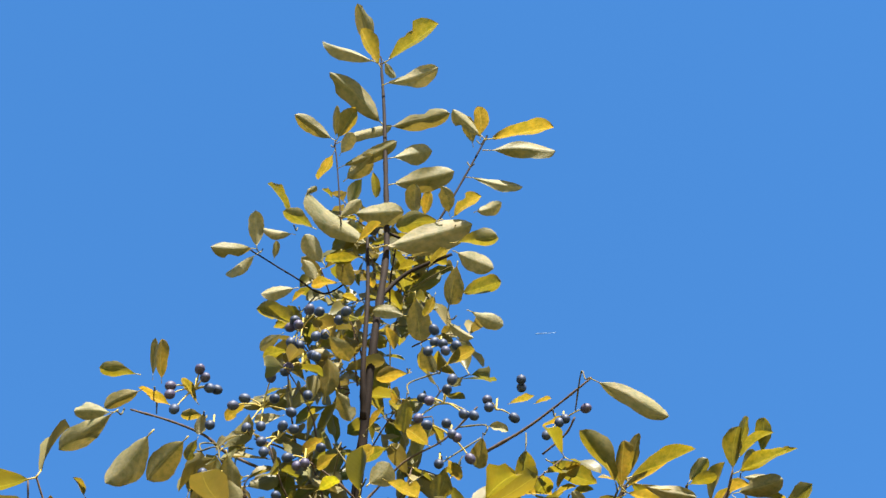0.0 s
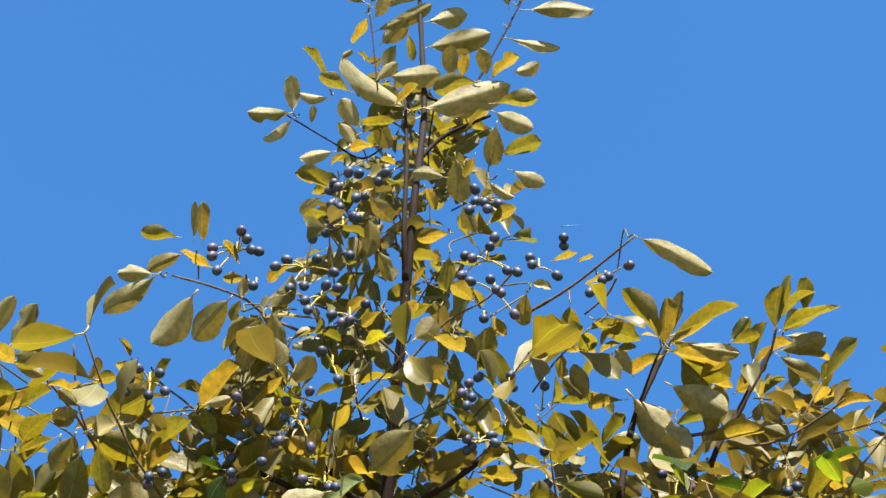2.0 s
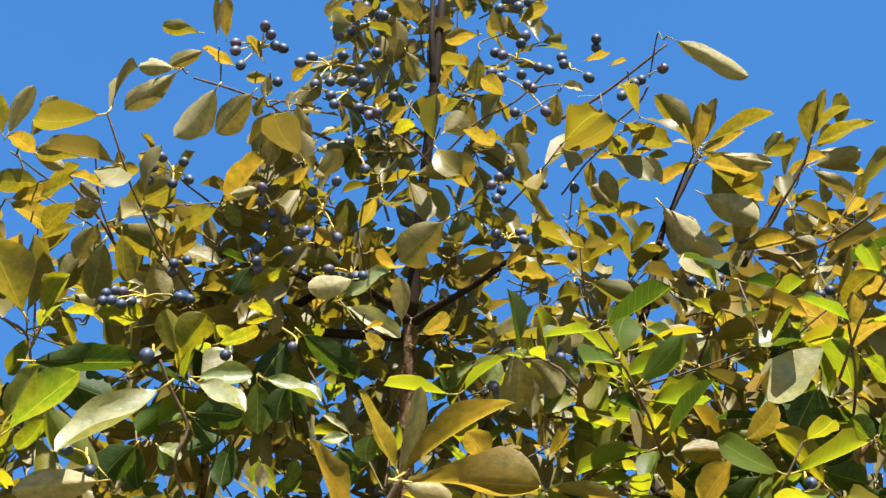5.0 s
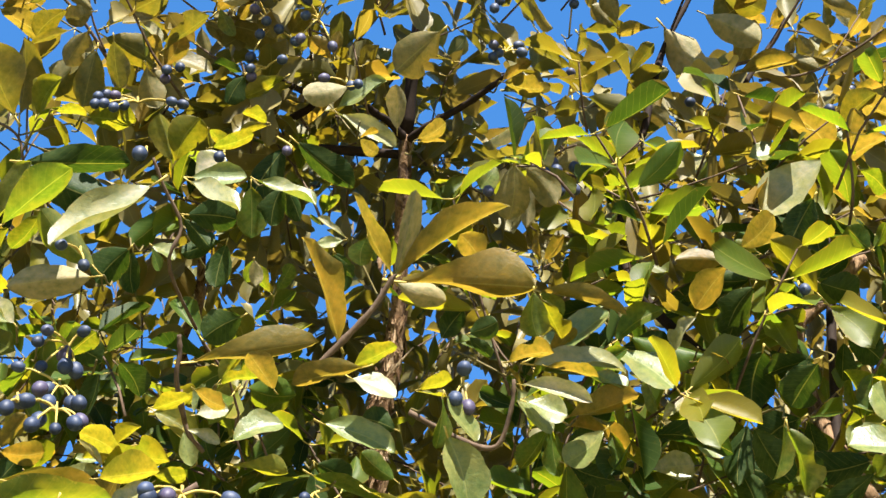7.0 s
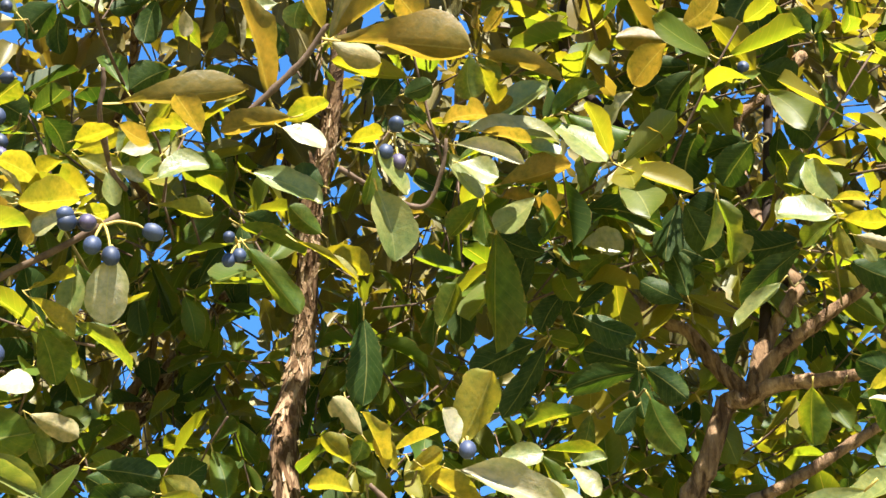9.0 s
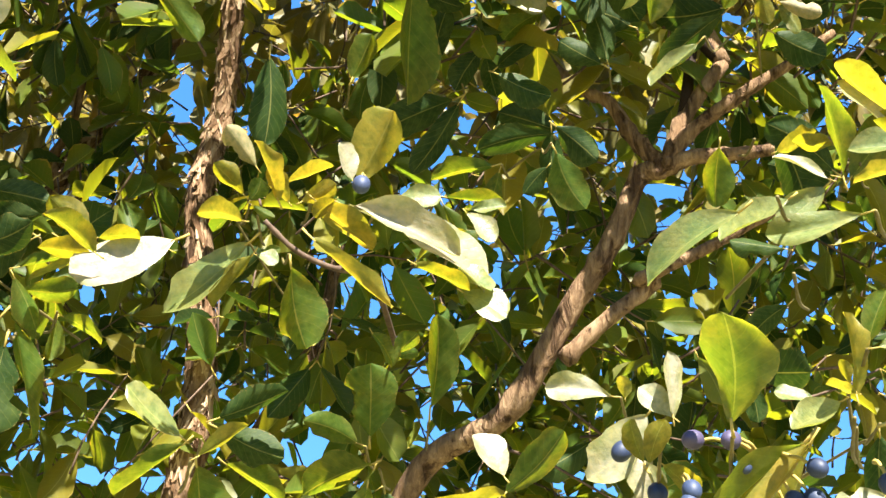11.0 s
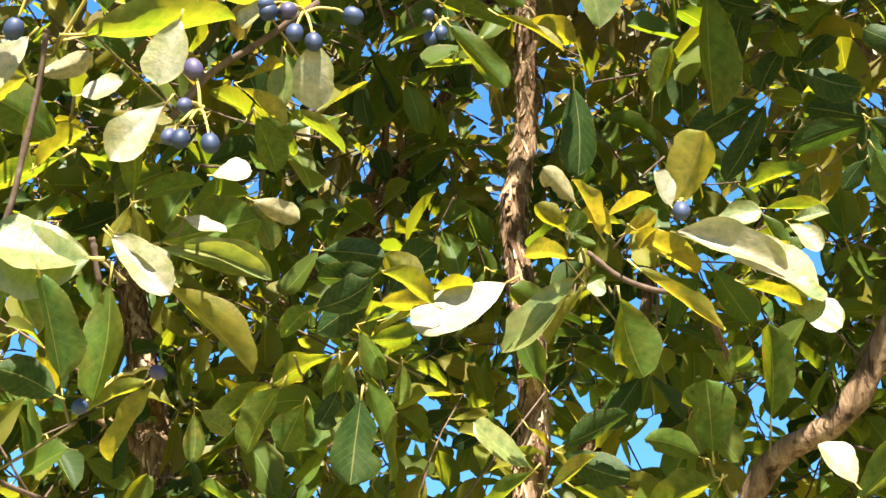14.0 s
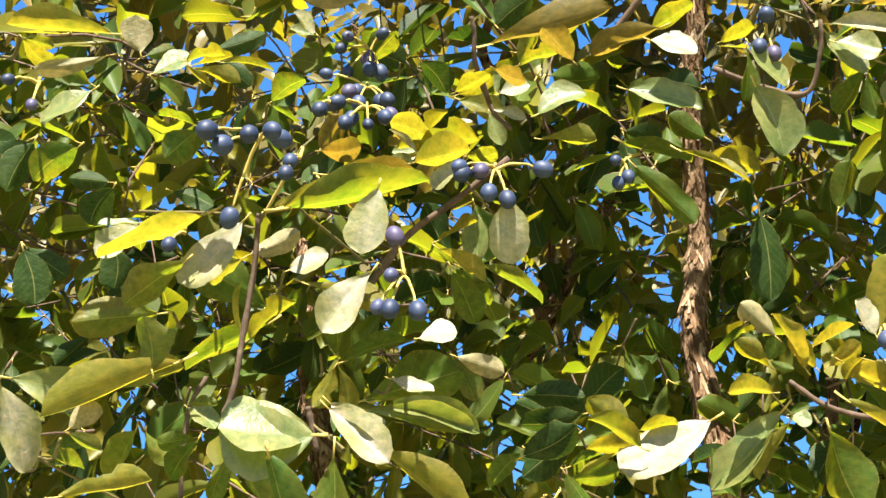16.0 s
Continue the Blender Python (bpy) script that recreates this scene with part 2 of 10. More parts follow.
def berry_material():
    m, nt, p, out = mat("blue berry skin")
    rnd = nt.nodes.new("ShaderNodeObjectInfo").outputs["Random"]
    tc = nt.nodes.new("ShaderNodeTexCoord")
    n = node(nt, "ShaderNodeTexNoise", Scale=140.0, Detail=5.0, Roughness=0.7)
    nt.links.new(tc.outputs["Object"], n.inputs["Vector"])
    skin = ramp(nt, rnd, [(0.0, (0.006, 0.008, 0.018)), (0.72, (0.009, 0.012, 0.028)), (0.86, (0.030, 0.010, 0.020)), (1.0, (0.018, 0.010, 0.026))])
    bloom = ramp(nt, rnd, [(0.0, (0.013, 0.022, 0.050)), (0.7, (0.032, 0.050, 0.100)), (1.0, (0.058, 0.048, 0.090))])
    f = ramp(nt, n.outputs[0], [(0.32, (0.12, 0.12, 0.12)), (0.62, (0.95, 0.95, 0.95))])
    nt.links.new(blend(nt, f, skin, bloom), p.inputs["Base Color"])
    p.inputs["Roughness"].default_value = 0.55
    p.inputs["Specular IOR Level"].default_value = 0.3
    return m


BERRY = berry_material()


# ---- mesh helpers ----
def mesh_of(name, verts, faces, mats, uvs=None, idx=None, smooth=True):
    me = bpy.data.meshes.new(name)
    me.from_pydata(verts, [], faces)
    for m in mats:
        me.materials.append(m)
    if idx is not None:
        me.polygons.foreach_set("material_index", idx)
    if uvs is not None:
        layer = me.uv_layers.new(name="leaf")
        loops = np.empty(len(me.loops), dtype=np.int32)
        me.loops.foreach_get("vertex_index", loops)
        layer.data.foreach_set("uv", np.asarray(uvs, dtype=np.float32)[loops].ravel())
    me.polygons.foreach_set("use_smooth", [smooth] * len(me.polygons))
    me.update()
    return me


def glide(points, steps):
    """A smooth line through the points (Catmull-Rom)."""
    p = [np.array(q, float) for q in points]
    p = [2 * p[0] - p[1], *p, 2 * p[-1] - p[-2]]
    line = []
    for i in range(1, len(p) - 2):
        for k in range(steps):
            s = k / steps
            line.append(0.5 * (2 * p[i] + (p[i + 1] - p[i - 1]) * s + (2 * p[i - 1] - 5 * p[i] + 4 * p[i + 1] - p[i + 2]) * s * s
                               + (3 * p[i] - p[i - 1] - 3 * p[i + 1] + p[i + 2]) * s ** 3))
    return np.array([*line, p[-2]])


def tube(line, r0, r1, sides=7, rough=0.0, knots=0.0, seed=0, taper=1.0):
    """A tapered round limb along a line: vertices and faces."""
    rng = np.random.default_rng(seed)
    line = np.asarray(line, float)
    n = len(line)
    verts, faces = [], []
    side = None
    for i in range(n):
        ahead = line[min(i + 1, n - 1)] - line[max(i - 1, 0)]
        ahead /= np.linalg.norm(ahead) + 1e-9
        if side is None:
            side = np.cross(ahead, (0.3, 0.9, 0.1))
        side = side - ahead * (side @ ahead)
        side /= np.linalg.norm(side)
        up = np.cross(ahead, side)
        r = r1 + (r0 - r1) * (1 - i / (n - 1)) ** taper
        r *= 1 + knots * max(0.0, math.sin(i * 1.9 + seed)) ** 6
        for k in range(sides):
            a = 2 * math.pi * k / sides
            w = r * (1 + rough * (rng.random() - 0.5))
            verts.append(tuple(line[i] + w * (math.cos(a) * side + math.sin(a) * up)))
    for i in range(n - 1):
        for k in range(sides):
            a, b = i * sides + k, i * sides + (k + 1) % sides
            faces.append((a, b, b + sides, a + sides))
    faces.append(tuple(range((n - 1) * sides, n * sides)))
    faces.append(tuple(range(sides - 1, -1, -1)))
    return verts, faces


def joined(parts):
    verts, faces = [], []
    for v, f in parts:
        o = len(verts)
        verts += v
        faces += [tuple(i + o for i in q) for q in f]
    return verts, faces


def leaf_blade(seed, along=12, across=6):
    """One leaf of unit length along +x, its upper face to +z: stalk, folded, bent and wavy blade."""
    rng = np.random.default_rng(seed)
    fold, bend, wave = rng.uniform(0.10, 0.55), rng.uniform(-0.50, 0.22), rng.uniform(0.012, 0.040)
    twist, phase = rng.uniform(-0.55, 0.55), rng.uniform(0, 6)
    a, b = rng.uniform(0.80, 1.05), rng.uniform(0.48, 0.66)
    top = (a / (a + b)) ** a * (b / (a + b)) ** b
    sway = rng.uniform(-0.06, 0.06)
    roll = rng.uniform(-0.25, 0.55)
    bitten = rng.random() < 0.28
    bite_u, bite_s = rng.uniform(0.45, 0.95), rng.choice((-1, 1))
    stalk = 0.13
    verts, uvs, faces, idx = [], [], [], []
    for i in range(along + 1):
        s = 0.5 - 0.5 * math.cos(math.pi * (0.12 * i / along + 0.88 * (i / along) ** 1.0))
        s = 0.35 * s + 0.65 * i / along if i < along else 1.0
        wide = 0.222 * (s ** a) * ((1 - s) ** b) / top
        wide *= 1 + 0.045 * math.sin(13 * s + phase) + 0.025 * math.sin(29 * s + 2 * phase)
        wide = max(wide, 0.005)
        x = stalk + (1 - stalk) * s
        for k in range(across + 1):
            c = 2 * k / across - 1
            w = wide
            if bitten and c * bite_s > 0 and abs(s - bite_u) < 0.13:
                w *= 0.55 + 0.3 * rng.random()
            y0 = c * w * (1 - 0.16 * abs(roll) * c * c)
            lift = abs(y0) * fold + roll * 0.8 * wide * abs(c) ** 3 + wave * abs(c) ** 2 * math.sin(8 * s + phase + 2 * c)
            t = twist * s
            y = y0 * math.cos(t) - lift * math.sin(t) + sway * math.sin(3 * s)
            z = y0 * math.sin(t) + lift * math.cos(t) + 0.5 * bend * s * (s - 0.72)
            verts.append((x, y, z))
            uvs.append((s, 0.5 + 0.5 * c))
    row = across + 1
    for i in range(along):
        for k in range(across):
            q = i * row + k
            faces.append((q, q + 1, q + row + 1, q + row))
            idx.append(0)
    tv, tf = tube([(0, 0, 0.012), (0.06, 0, 0.002), (stalk + 0.03, 0, -0.004)], 0.013, 0.009, 5)
    o = len(verts)
    verts += tv
    uvs += [(0, 0.2)] * len(tv)
    faces += [tuple(j + o for j in q) for q in tf]
    idx += [1] * len(tf)
    return verts, faces, uvs, idx


SHAPES = 20
BLADES = [leaf_blade(40 + i, 14, 8) for i in range(SHAPES)]
LEAF_MESH = {(k, i): mesh_of("leaf", *BLADES[i][:2], [LEAF[k], STALK], BLADES[i][2], BLADES[i][3]) for k in TONES for i in range(SHAPES)}
SMALL = [leaf_blade(90 + i, 7, 4) for i in range(12)]
counter = {"leaf": 0}


def leaf(twig, base, tip, facing, width, kind):
    """A leaf from its stalk's foot to its tip; facing: the way its upper face looks; width: in its own lengths."""
    counter["leaf"] += 1
    x = Vector(tip) - Vector(base)
    size = x.length
    x.normalize()
    z = Vector(facing)
    z = (z - x * z.dot(x)).normalized()
    y = z.cross(x)
    ob = new("leaf", LEAF_MESH[kind, (counter["leaf"] * 7) % SHAPES])
    ob.parent = twig
    w = size * width / 0.44
    ob.matrix_world = Matrix(((x.x * size, y.x * w, z.x * size, base[0]), (x.y * size, y.y * w, z.y * size, base[1]),
                              (x.z * size, y.z * w, z.z * size, base[2]), (0, 0, 0, 1)))
    return ob


# ---- ground ----
def build_ground():
    bm = bmesh.new()
    n, reach = 24, 1500.0
    grid = [[None] * (n + 1) for _ in range(n + 1)]
    for i in range(n + 1):
        for j in range(n + 1):
            a, b = 2 * i / n - 1, 2 * j / n - 1
            x, y = reach * a * abs(a) ** 2, reach * b * abs(b) ** 2
            near = math.exp(-(x * x + y * y) / 9e4)
            grid[i][j] = bm.verts.new((x, y, 0.25 * (1 - near) * noise.noise((x * 0.02, y * 0.02, 0)) - 0.0))
    for i in range(n):
        for j in range(n):
            bm.faces.new((grid[i][j], grid[i + 1][j], grid[i + 1][j + 1], grid[i][j + 1]))
    me = bpy.data.meshes.new("ground")
    bm.to_mesh(me)
    me.materials.append(GROUND)
    me.polygons.foreach_set("use_smooth", [True] * len(me.polygons))
    return tagged(new("ground", me), "short dry grass on level ground under the tree", "ground", kind="structure")


build_ground()

# ---- the tree ----
tree = tagged(new("berry_tree"), "multi-stemmed tree with yellowing leaves and blue-black berries", "tree")
tree.location = (-0.3, 1.62, 0)
bpy.context.view_layer.update()


def under(ob, parent):
    """Parents ob and keeps it where it is."""
    ob.parent = parent
    ob.matrix_parent_inverse = parent.matrix_world.inverted()
    return ob


WOOD, FINE = [], []


def limb(name, r0, r1, points, seed):
    """A stem or limb with loose flakes of bark on its thick stretch."""
    thick = r0 > 0.018
    line = glide(points, 16 if thick else 7)
    taper = 1.25 if thick else 1.0
    v, f = tube(line, r0, r1, 22 if thick else 9, 0.10, 0.12 if thick else 0.25, seed, taper)
    if thick:
        centre = np.repeat(line, 22, axis=0)
        out = np.array(v) - centre
        swell = [0.13 * noise.noise((55 * p[0], 55 * p[1], 15 * p[2])) + 0.12 * noise.noise((150 * p[0], 150 * p[1], 40 * p[2])) for p in v]
        v = [tuple(q) for q in centre + out * (1 + np.array(swell))[:, None]]
    WOOD.extend(line[i] for i in range(0, len(line), 2) if line[i][2] > 1.3)
    # thin limbs and the leader take the bark with painted shade
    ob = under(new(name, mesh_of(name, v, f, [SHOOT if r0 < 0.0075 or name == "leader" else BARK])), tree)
    if thick:
        rng = np.random.default_rng(seed + 100)
        pieces = []
        for _ in range(1700):
            i = int(rng.integers(int(len(line) * 0.1), len(line) - 2))
            r = r1 + (r0 - r1) * (1 - i / (len(line) - 1)) ** taper
            if r < 0.009:
                continue
            ahead = line[i + 1] - line[i]
            ahead /= np.linalg.norm(ahead)
            out = rng.normal(size=3)
            out -= ahead * (out @ ahead)
            out /= np.linalg.norm(out)
            side = np.cross(ahead, out)
            l, w = 0.008 + 0.045 * rng.random() ** 2, rng.uniform(0.0012, 0.0052)
            lift, curl = rng.uniform(0.0004, 0.0016), rng.uniform(0.0004, 0.0065) * rng.random()
            at = line[i] + (line[i + 1] - line[i]) * rng.random() + out * (r * 0.98)
            slant = rng.normal() * 0.3 * l
            vs = []
            for s in (0, 0.35, 0.7, 1.0):
                half = w * (0.35 + 2.2 * s * (1 - s) + 0.1) * rng.uniform(0.6, 1.15)
                for c in (-1, 0, 1):
                    bow = -0.35 * w * c * c / max(r / w, 1)
                    p = at + ahead * (l * (0.5 - s)) + slant * (s - 0.5) * side + side * (half * c) + out * (lift + curl * s * s + bow)
                    vs.append(tuple(p))
            fs = [(3 * a + b, 3 * a + b + 1, 3 * a + b + 4, 3 * a + b + 3) for a in range(3) for b in range(2)]
            pieces.append((vs, fs))
        fv, ff = joined(pieces)
        fl = under(new("peeling_bark", mesh_of("peeling_bark", fv, ff, [PEEL])), ob)
        tagged(fl, "curling flakes of papery bark", kind="stuff")
    return ob


def twig(r0, r1, material, points):
    """A twig that springs from the nearest stem or limb."""
    first = np.array(points[0])
    near = [q for q in FINE if math.dist(q, first) < 0.13]
    root = min(near or WOOD, key=lambda q: math.dist(q, first) + 0.8 * max(0.0, q[2] - first[2] + 0.02))
    gap = math.dist(root, first)
    if gap > 0.012:
        back = first + (root - first) * min(1.0, 0.06 / gap) + np.array((0, 0.3 * max(0.0, min(gap, 0.25) - 0.06), 0))
        if (first - back) @ (np.array(points[1]) - first) > 0.3 * np.linalg.norm(first - back) * math.dist(points[1], first):
            points = [tuple(back), *points]
    line = glide(points, 5)
    FINE.extend(line[4:-3])
    v, f = tube(line, r0 * 0.55, r1 * 0.75, 7, 0.1, 0.35, len(points))
    return under(new("twig", mesh_of("twig", v, f, [material])), tree)


def round_berry():
    bm = bmesh.new()
    bmesh.ops.create_uvsphere(bm, u_segments=16, v_segments=10, radius=0.5)
    for v in bm.verts:
        v.co.z *= 1.16
        if v.co.z > 0.5:
            v.co.z -= 0.05
    me = bpy.data.meshes.new("berry")
    bm.to_mesh(me)
    bm.free()
    me.materials.append(BERRY)
    me.polygons.foreach_set("use_smooth", [True] * len(me.polygons))
    return me


BERRY_MESH = round_berry()


def stalk(tw, r, points):
    v, f = tube(glide(points, 4), r * 0.62, r * 0.5, 5)
    ob = new("fruit_stalk", mesh_of("fruit_stalk", v, f, [STALK]))
    ob.parent = tw
    return ob


HUB = {}


def panicle(hub):
    """The stem of a loose cluster of berries; hub: where its stalks fork."""
    h = np.array(hub)
    tw = twig(0.0022, 0.0014, STALK, [tuple(h + 0.05 * (h - np.array((0.0, 0.2, 1.44))) + np.array((0.002, 0.0, 0.004))), hub])
    HUB[tw] = h
    return tw


def berry(tw, centre, size):
    """A berry on a thin stalk that forks from its cluster's stem."""
    c, hub = np.array(centre), HUB[tw]
    reach = hub - c
    foot = c + reach * 0.45 + np.array((0, 0, 0.35 * size))
    way = foot - c
    way = way / (np.linalg.norm(way) + 1e-9)
    m = Vector(way).to_track_quat("Z", "Y").to_matrix().to_4x4()
    ob = new("berry", BERRY_MESH)
    ob.parent = tw
    ob.matrix_world = Matrix.Translation(centre) @ m @ Matrix.Diagonal((0.94 * size, 0.94 * size, size, 1))
    top = c + way * size * 0.52
    bend = 0.5 * (foot + hub) + np.array((0, 0, 0.12 * np.linalg.norm(hub - foot)))
    stalk(tw, 0.0020, [tuple(hub), tuple(bend), tuple(foot)])
    stalk(tw, 0.0016, [tuple(foot), tuple(0.5 * (foot + top) + np.array((0, 0, 0.001))), tuple(top)])
    return ob


stem_main = limb("stem", 0.0225, 0.0082, [(-0.340, 1.740, 0.000), (-0.300, 1.700, 0.900), (-0.250, 1.668, 1.600), (-0.220, 1.642, 1.832), (-0.212, 1.629, 1.963), (-0.230, 1.612, 2.133), (-0.214, 1.598, 2.253), (-0.202, 1.516, 2.390), (-0.180, 1.467, 2.471), (-0.159, 1.343, 2.679)], 1)
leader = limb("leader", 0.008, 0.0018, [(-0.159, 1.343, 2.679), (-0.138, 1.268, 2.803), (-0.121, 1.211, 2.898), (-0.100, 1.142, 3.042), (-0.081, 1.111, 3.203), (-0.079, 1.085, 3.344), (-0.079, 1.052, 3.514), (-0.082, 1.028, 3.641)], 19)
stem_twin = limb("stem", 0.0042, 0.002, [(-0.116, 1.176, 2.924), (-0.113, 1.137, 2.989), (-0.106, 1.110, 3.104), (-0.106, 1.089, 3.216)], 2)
stem_right = limb("stem", 0.0142, 0.0068, [(-0.150, 1.720, 0.000), (-0.130, 1.680, 0.900), (-0.060, 1.570, 1.550), (0.006, 1.500, 1.786), (0.089, 1.440, 1.839), (0.149, 1.400, 1.934), (0.182, 1.380, 1.988), (0.207, 1.370, 2.049), (0.227, 1.360, 2.051), (0.249, 1.360, 2.106), (0.289, 1.360, 2.169)], 3)
limb_a = limb("limb", 0.0085, 0.004, [(0.227, 1.360, 2.051), (0.252, 1.350, 2.058), (0.288, 1.330, 2.051), (0.323, 1.310, 2.046), (0.361, 1.290, 2.043)], 4)
limb_b = limb("limb", 0.0085, 0.004, [(0.227, 1.360, 2.051), (0.202, 1.370, 2.090), (0.183, 1.380, 2.133), (0.157, 1.390, 2.154), (0.114, 1.410, 2.218)], 5)
limb_b2 = limb("limb", 0.008, 0.004, [(0.227, 1.360, 2.051), (0.251, 1.350, 2.084), (0.294, 1.330, 2.113), (0.340, 1.320, 2.143), (0.381, 1.310, 2.173)], 21)
limb_c = limb("limb", 0.0078, 0.004, [(0.138, 1.410, 1.880), (0.179, 1.400, 1.919), (0.219, 1.390, 1.950), (0.204, 1.380, 1.948), (0.253, 1.360, 1.966), (0.318, 1.340, 2.000), (0.366, 1.320, 2.023)], 6)
limb_d = limb("limb", 0.0085, 0.006, [(0.289, 1.360, 2.169), (0.262, 1.380, 2.279), (0.259, 1.390, 2.392), (0.298, 1.380, 2.431), (0.344, 1.370, 2.479)], 7)
stem_left = limb("stem", 0.027, 0.006, [(-0.700, 2.060, 0.000), (-0.690, 2.050, 0.900), (-0.670, 2.020, 1.700), (-0.630, 2.000, 2.200), (-0.593, 1.990, 2.275), (-0.514, 1.980, 2.331), (-0.444, 1.960, 2.437), (-0.348, 1.930, 2.582), (-0.290, 1.880, 2.740), (-0.240, 1.850, 2.950)], 8)
stem_far = limb("stem", 0.027, 0.012, [(-0.620, 1.700, 0.000), (-0.600, 1.720, 0.900), (-0.585, 1.740, 1.550), (-0.675, 1.750, 1.899), (-0.702, 1.750, 1.992), (-0.726, 1.750, 2.083), (-0.750, 1.750, 2.179), (-0.773, 1.760, 2.293), (-0.788, 1.780, 2.438)], 9)
limb_far = limb("limb", 0.009, 0.004, [(-0.680, 1.750, 1.913), (-0.731, 1.720, 1.958), (-0.783, 1.700, 1.984), (-0.851, 1.660, 1.989)], 22)
limb_k = limb("stem", 0.02, 0.007, [(-0.400, 1.950, 0.000), (-0.360, 1.950, 0.900), (-0.290, 1.920, 1.500), (-0.210, 1.900, 1.861), (-0.194, 1.900, 1.932), (-0.152, 1.900, 2.022), (-0.123, 1.900, 2.084), (-0.102, 1.910, 2.169), (-0.090, 1.930, 2.288)], 18)
limb_k2 = limb("limb", 0.007, 0.004, [(-0.187, 1.880, 1.919), (-0.126, 1.850, 2.004), (-0.086, 1.820, 2.074), (-0.053, 1.800, 2.134)], 23)
limb_l = limb("limb", 0.009, 0.004, [(-0.491, 1.970, 2.352), (-0.495, 1.950, 2.386), (-0.469, 1.930, 2.438), (-0.460, 1.900, 2.532)], 24)
limb_i = limb("limb", 0.008, 0.004, [(-0.392, 1.750, 2.494), (-0.472, 1.620, 2.567), (-0.443, 1.550, 2.603), (-0.433, 1.500, 2.655), (-0.433, 1.460, 2.696)], 15)
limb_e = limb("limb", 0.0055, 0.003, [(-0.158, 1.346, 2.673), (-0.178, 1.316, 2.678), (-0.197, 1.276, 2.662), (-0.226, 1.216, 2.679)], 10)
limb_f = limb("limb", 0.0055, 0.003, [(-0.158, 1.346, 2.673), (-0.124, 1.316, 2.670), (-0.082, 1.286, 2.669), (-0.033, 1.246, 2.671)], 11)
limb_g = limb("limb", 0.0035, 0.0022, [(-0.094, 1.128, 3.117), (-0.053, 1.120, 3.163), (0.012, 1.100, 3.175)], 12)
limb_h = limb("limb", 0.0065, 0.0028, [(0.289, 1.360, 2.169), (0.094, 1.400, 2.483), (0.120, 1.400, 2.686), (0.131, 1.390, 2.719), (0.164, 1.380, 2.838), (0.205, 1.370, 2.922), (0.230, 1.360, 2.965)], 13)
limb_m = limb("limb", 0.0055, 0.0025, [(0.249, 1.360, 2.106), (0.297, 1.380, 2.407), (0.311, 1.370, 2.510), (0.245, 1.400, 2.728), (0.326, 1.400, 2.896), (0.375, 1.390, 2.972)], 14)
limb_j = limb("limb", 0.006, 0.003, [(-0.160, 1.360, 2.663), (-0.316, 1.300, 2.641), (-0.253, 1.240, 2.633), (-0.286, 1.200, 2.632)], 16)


# ---- sprigs on the near side of the crown ----
tw = twig(0.0026, 0.0016, SHOOT, [(-0.081, 1.103, 3.264), (-0.080, 1.072, 3.458), (-0.081, 1.028, 3.634), (-0.084, 1.022, 3.653)])
leaf(tw, (-0.095, 1.032, 3.656), (-0.116, 0.955, 3.720), (-0.15, 0.65, 0.74), 0.28, "m")
leaf(tw, (-0.080, 0.999, 3.563), (-0.107, 0.947, 3.605), (0.68, 0.22, 0.70), 0.50, "y")
leaf(tw, (-0.082, 1.007, 3.595), (-0.173, 0.975, 3.626), (-0.14, 0.87, 0.48), 0.30, "p")
leaf(tw, (-0.080, 1.030, 3.640), (0.016, 0.978, 3.672), (-0.38, -0.15, 0.91), 0.42, "o")
leaf(tw, (-0.077, 0.996, 3.587), (-0.057, 1.027, 3.585), (-0.59, 0.44, 0.67), 0.50, "p")
leaf(tw, (-0.079, 1.004, 3.515), (0.011, 0.986, 3.525), (0.10, 0.83, 0.55), 0.35, "p")
leaf(tw, (-0.077, 1.082, 3.517), (-0.164, 1.011, 3.584), (-0.05, 0.72, 0.70), 0.30, "m")
leaf(tw, (-0.082, 1.078, 3.511), (0.025, 1.064, 3.516), (0.05, 0.64, 0.77), 0.29, "m")
leaf(tw, (-0.098, 1.071, 3.376), (-0.096, 1.111, 3.356), (0.05, 0.44, 0.89), 0.33, "o")
leaf(tw, (-0.077, 1.103, 3.457), (-0.007, 1.108, 3.483), (-0.20, 0.90, 0.39), 0.45, "p")
leaf(tw, (-0.080, 1.091, 3.356), (0.024, 1.085, 3.375), (-0.11, 0.64, 0.76), 0.36, "m")
leaf(tw, (-0.096, 1.128, 3.237), (-0.194, 1.062, 3.294), (-0.29, 0.84, 0.47), 0.38, "p")
tw = twig(0.002, 0.0014, SHOOT, [(-0.145, 1.098, 3.263), (-0.152, 1.078, 3.392), (-0.157, 1.066, 3.454)])
leaf(tw, (-0.154, 1.066, 3.456), (-0.216, 1.027, 3.478), (-0.19, 0.70, 0.69), 0.31, "m")
leaf(tw, (-0.155, 1.062, 3.453), (-0.149, 1.019, 3.486), (-0.07, 0.61, 0.79), 0.21, "m")
leaf(tw, (-0.151, 1.077, 3.428), (-0.126, 1.047, 3.446), (0.23, 0.65, 0.73), 0.50, "p")
leaf(tw, (-0.150, 1.030, 3.365), (-0.180, 1.073, 3.357), (-0.27, -0.01, 0.96), 0.41, "y")
leaf(tw, (-0.155, 1.089, 3.411), (-0.060, 1.057, 3.429), (0.07, 0.65, 0.76), 0.24, "m")
leaf(tw, (-0.145, 1.101, 3.392), (-0.098, 1.074, 3.421), (-0.10, 0.64, 0.76), 0.50, "m")
leaf(tw, (-0.177, 1.077, 3.225), (-0.224, 1.057, 3.246), (0.41, -0.04, 0.91), 0.50, "o")
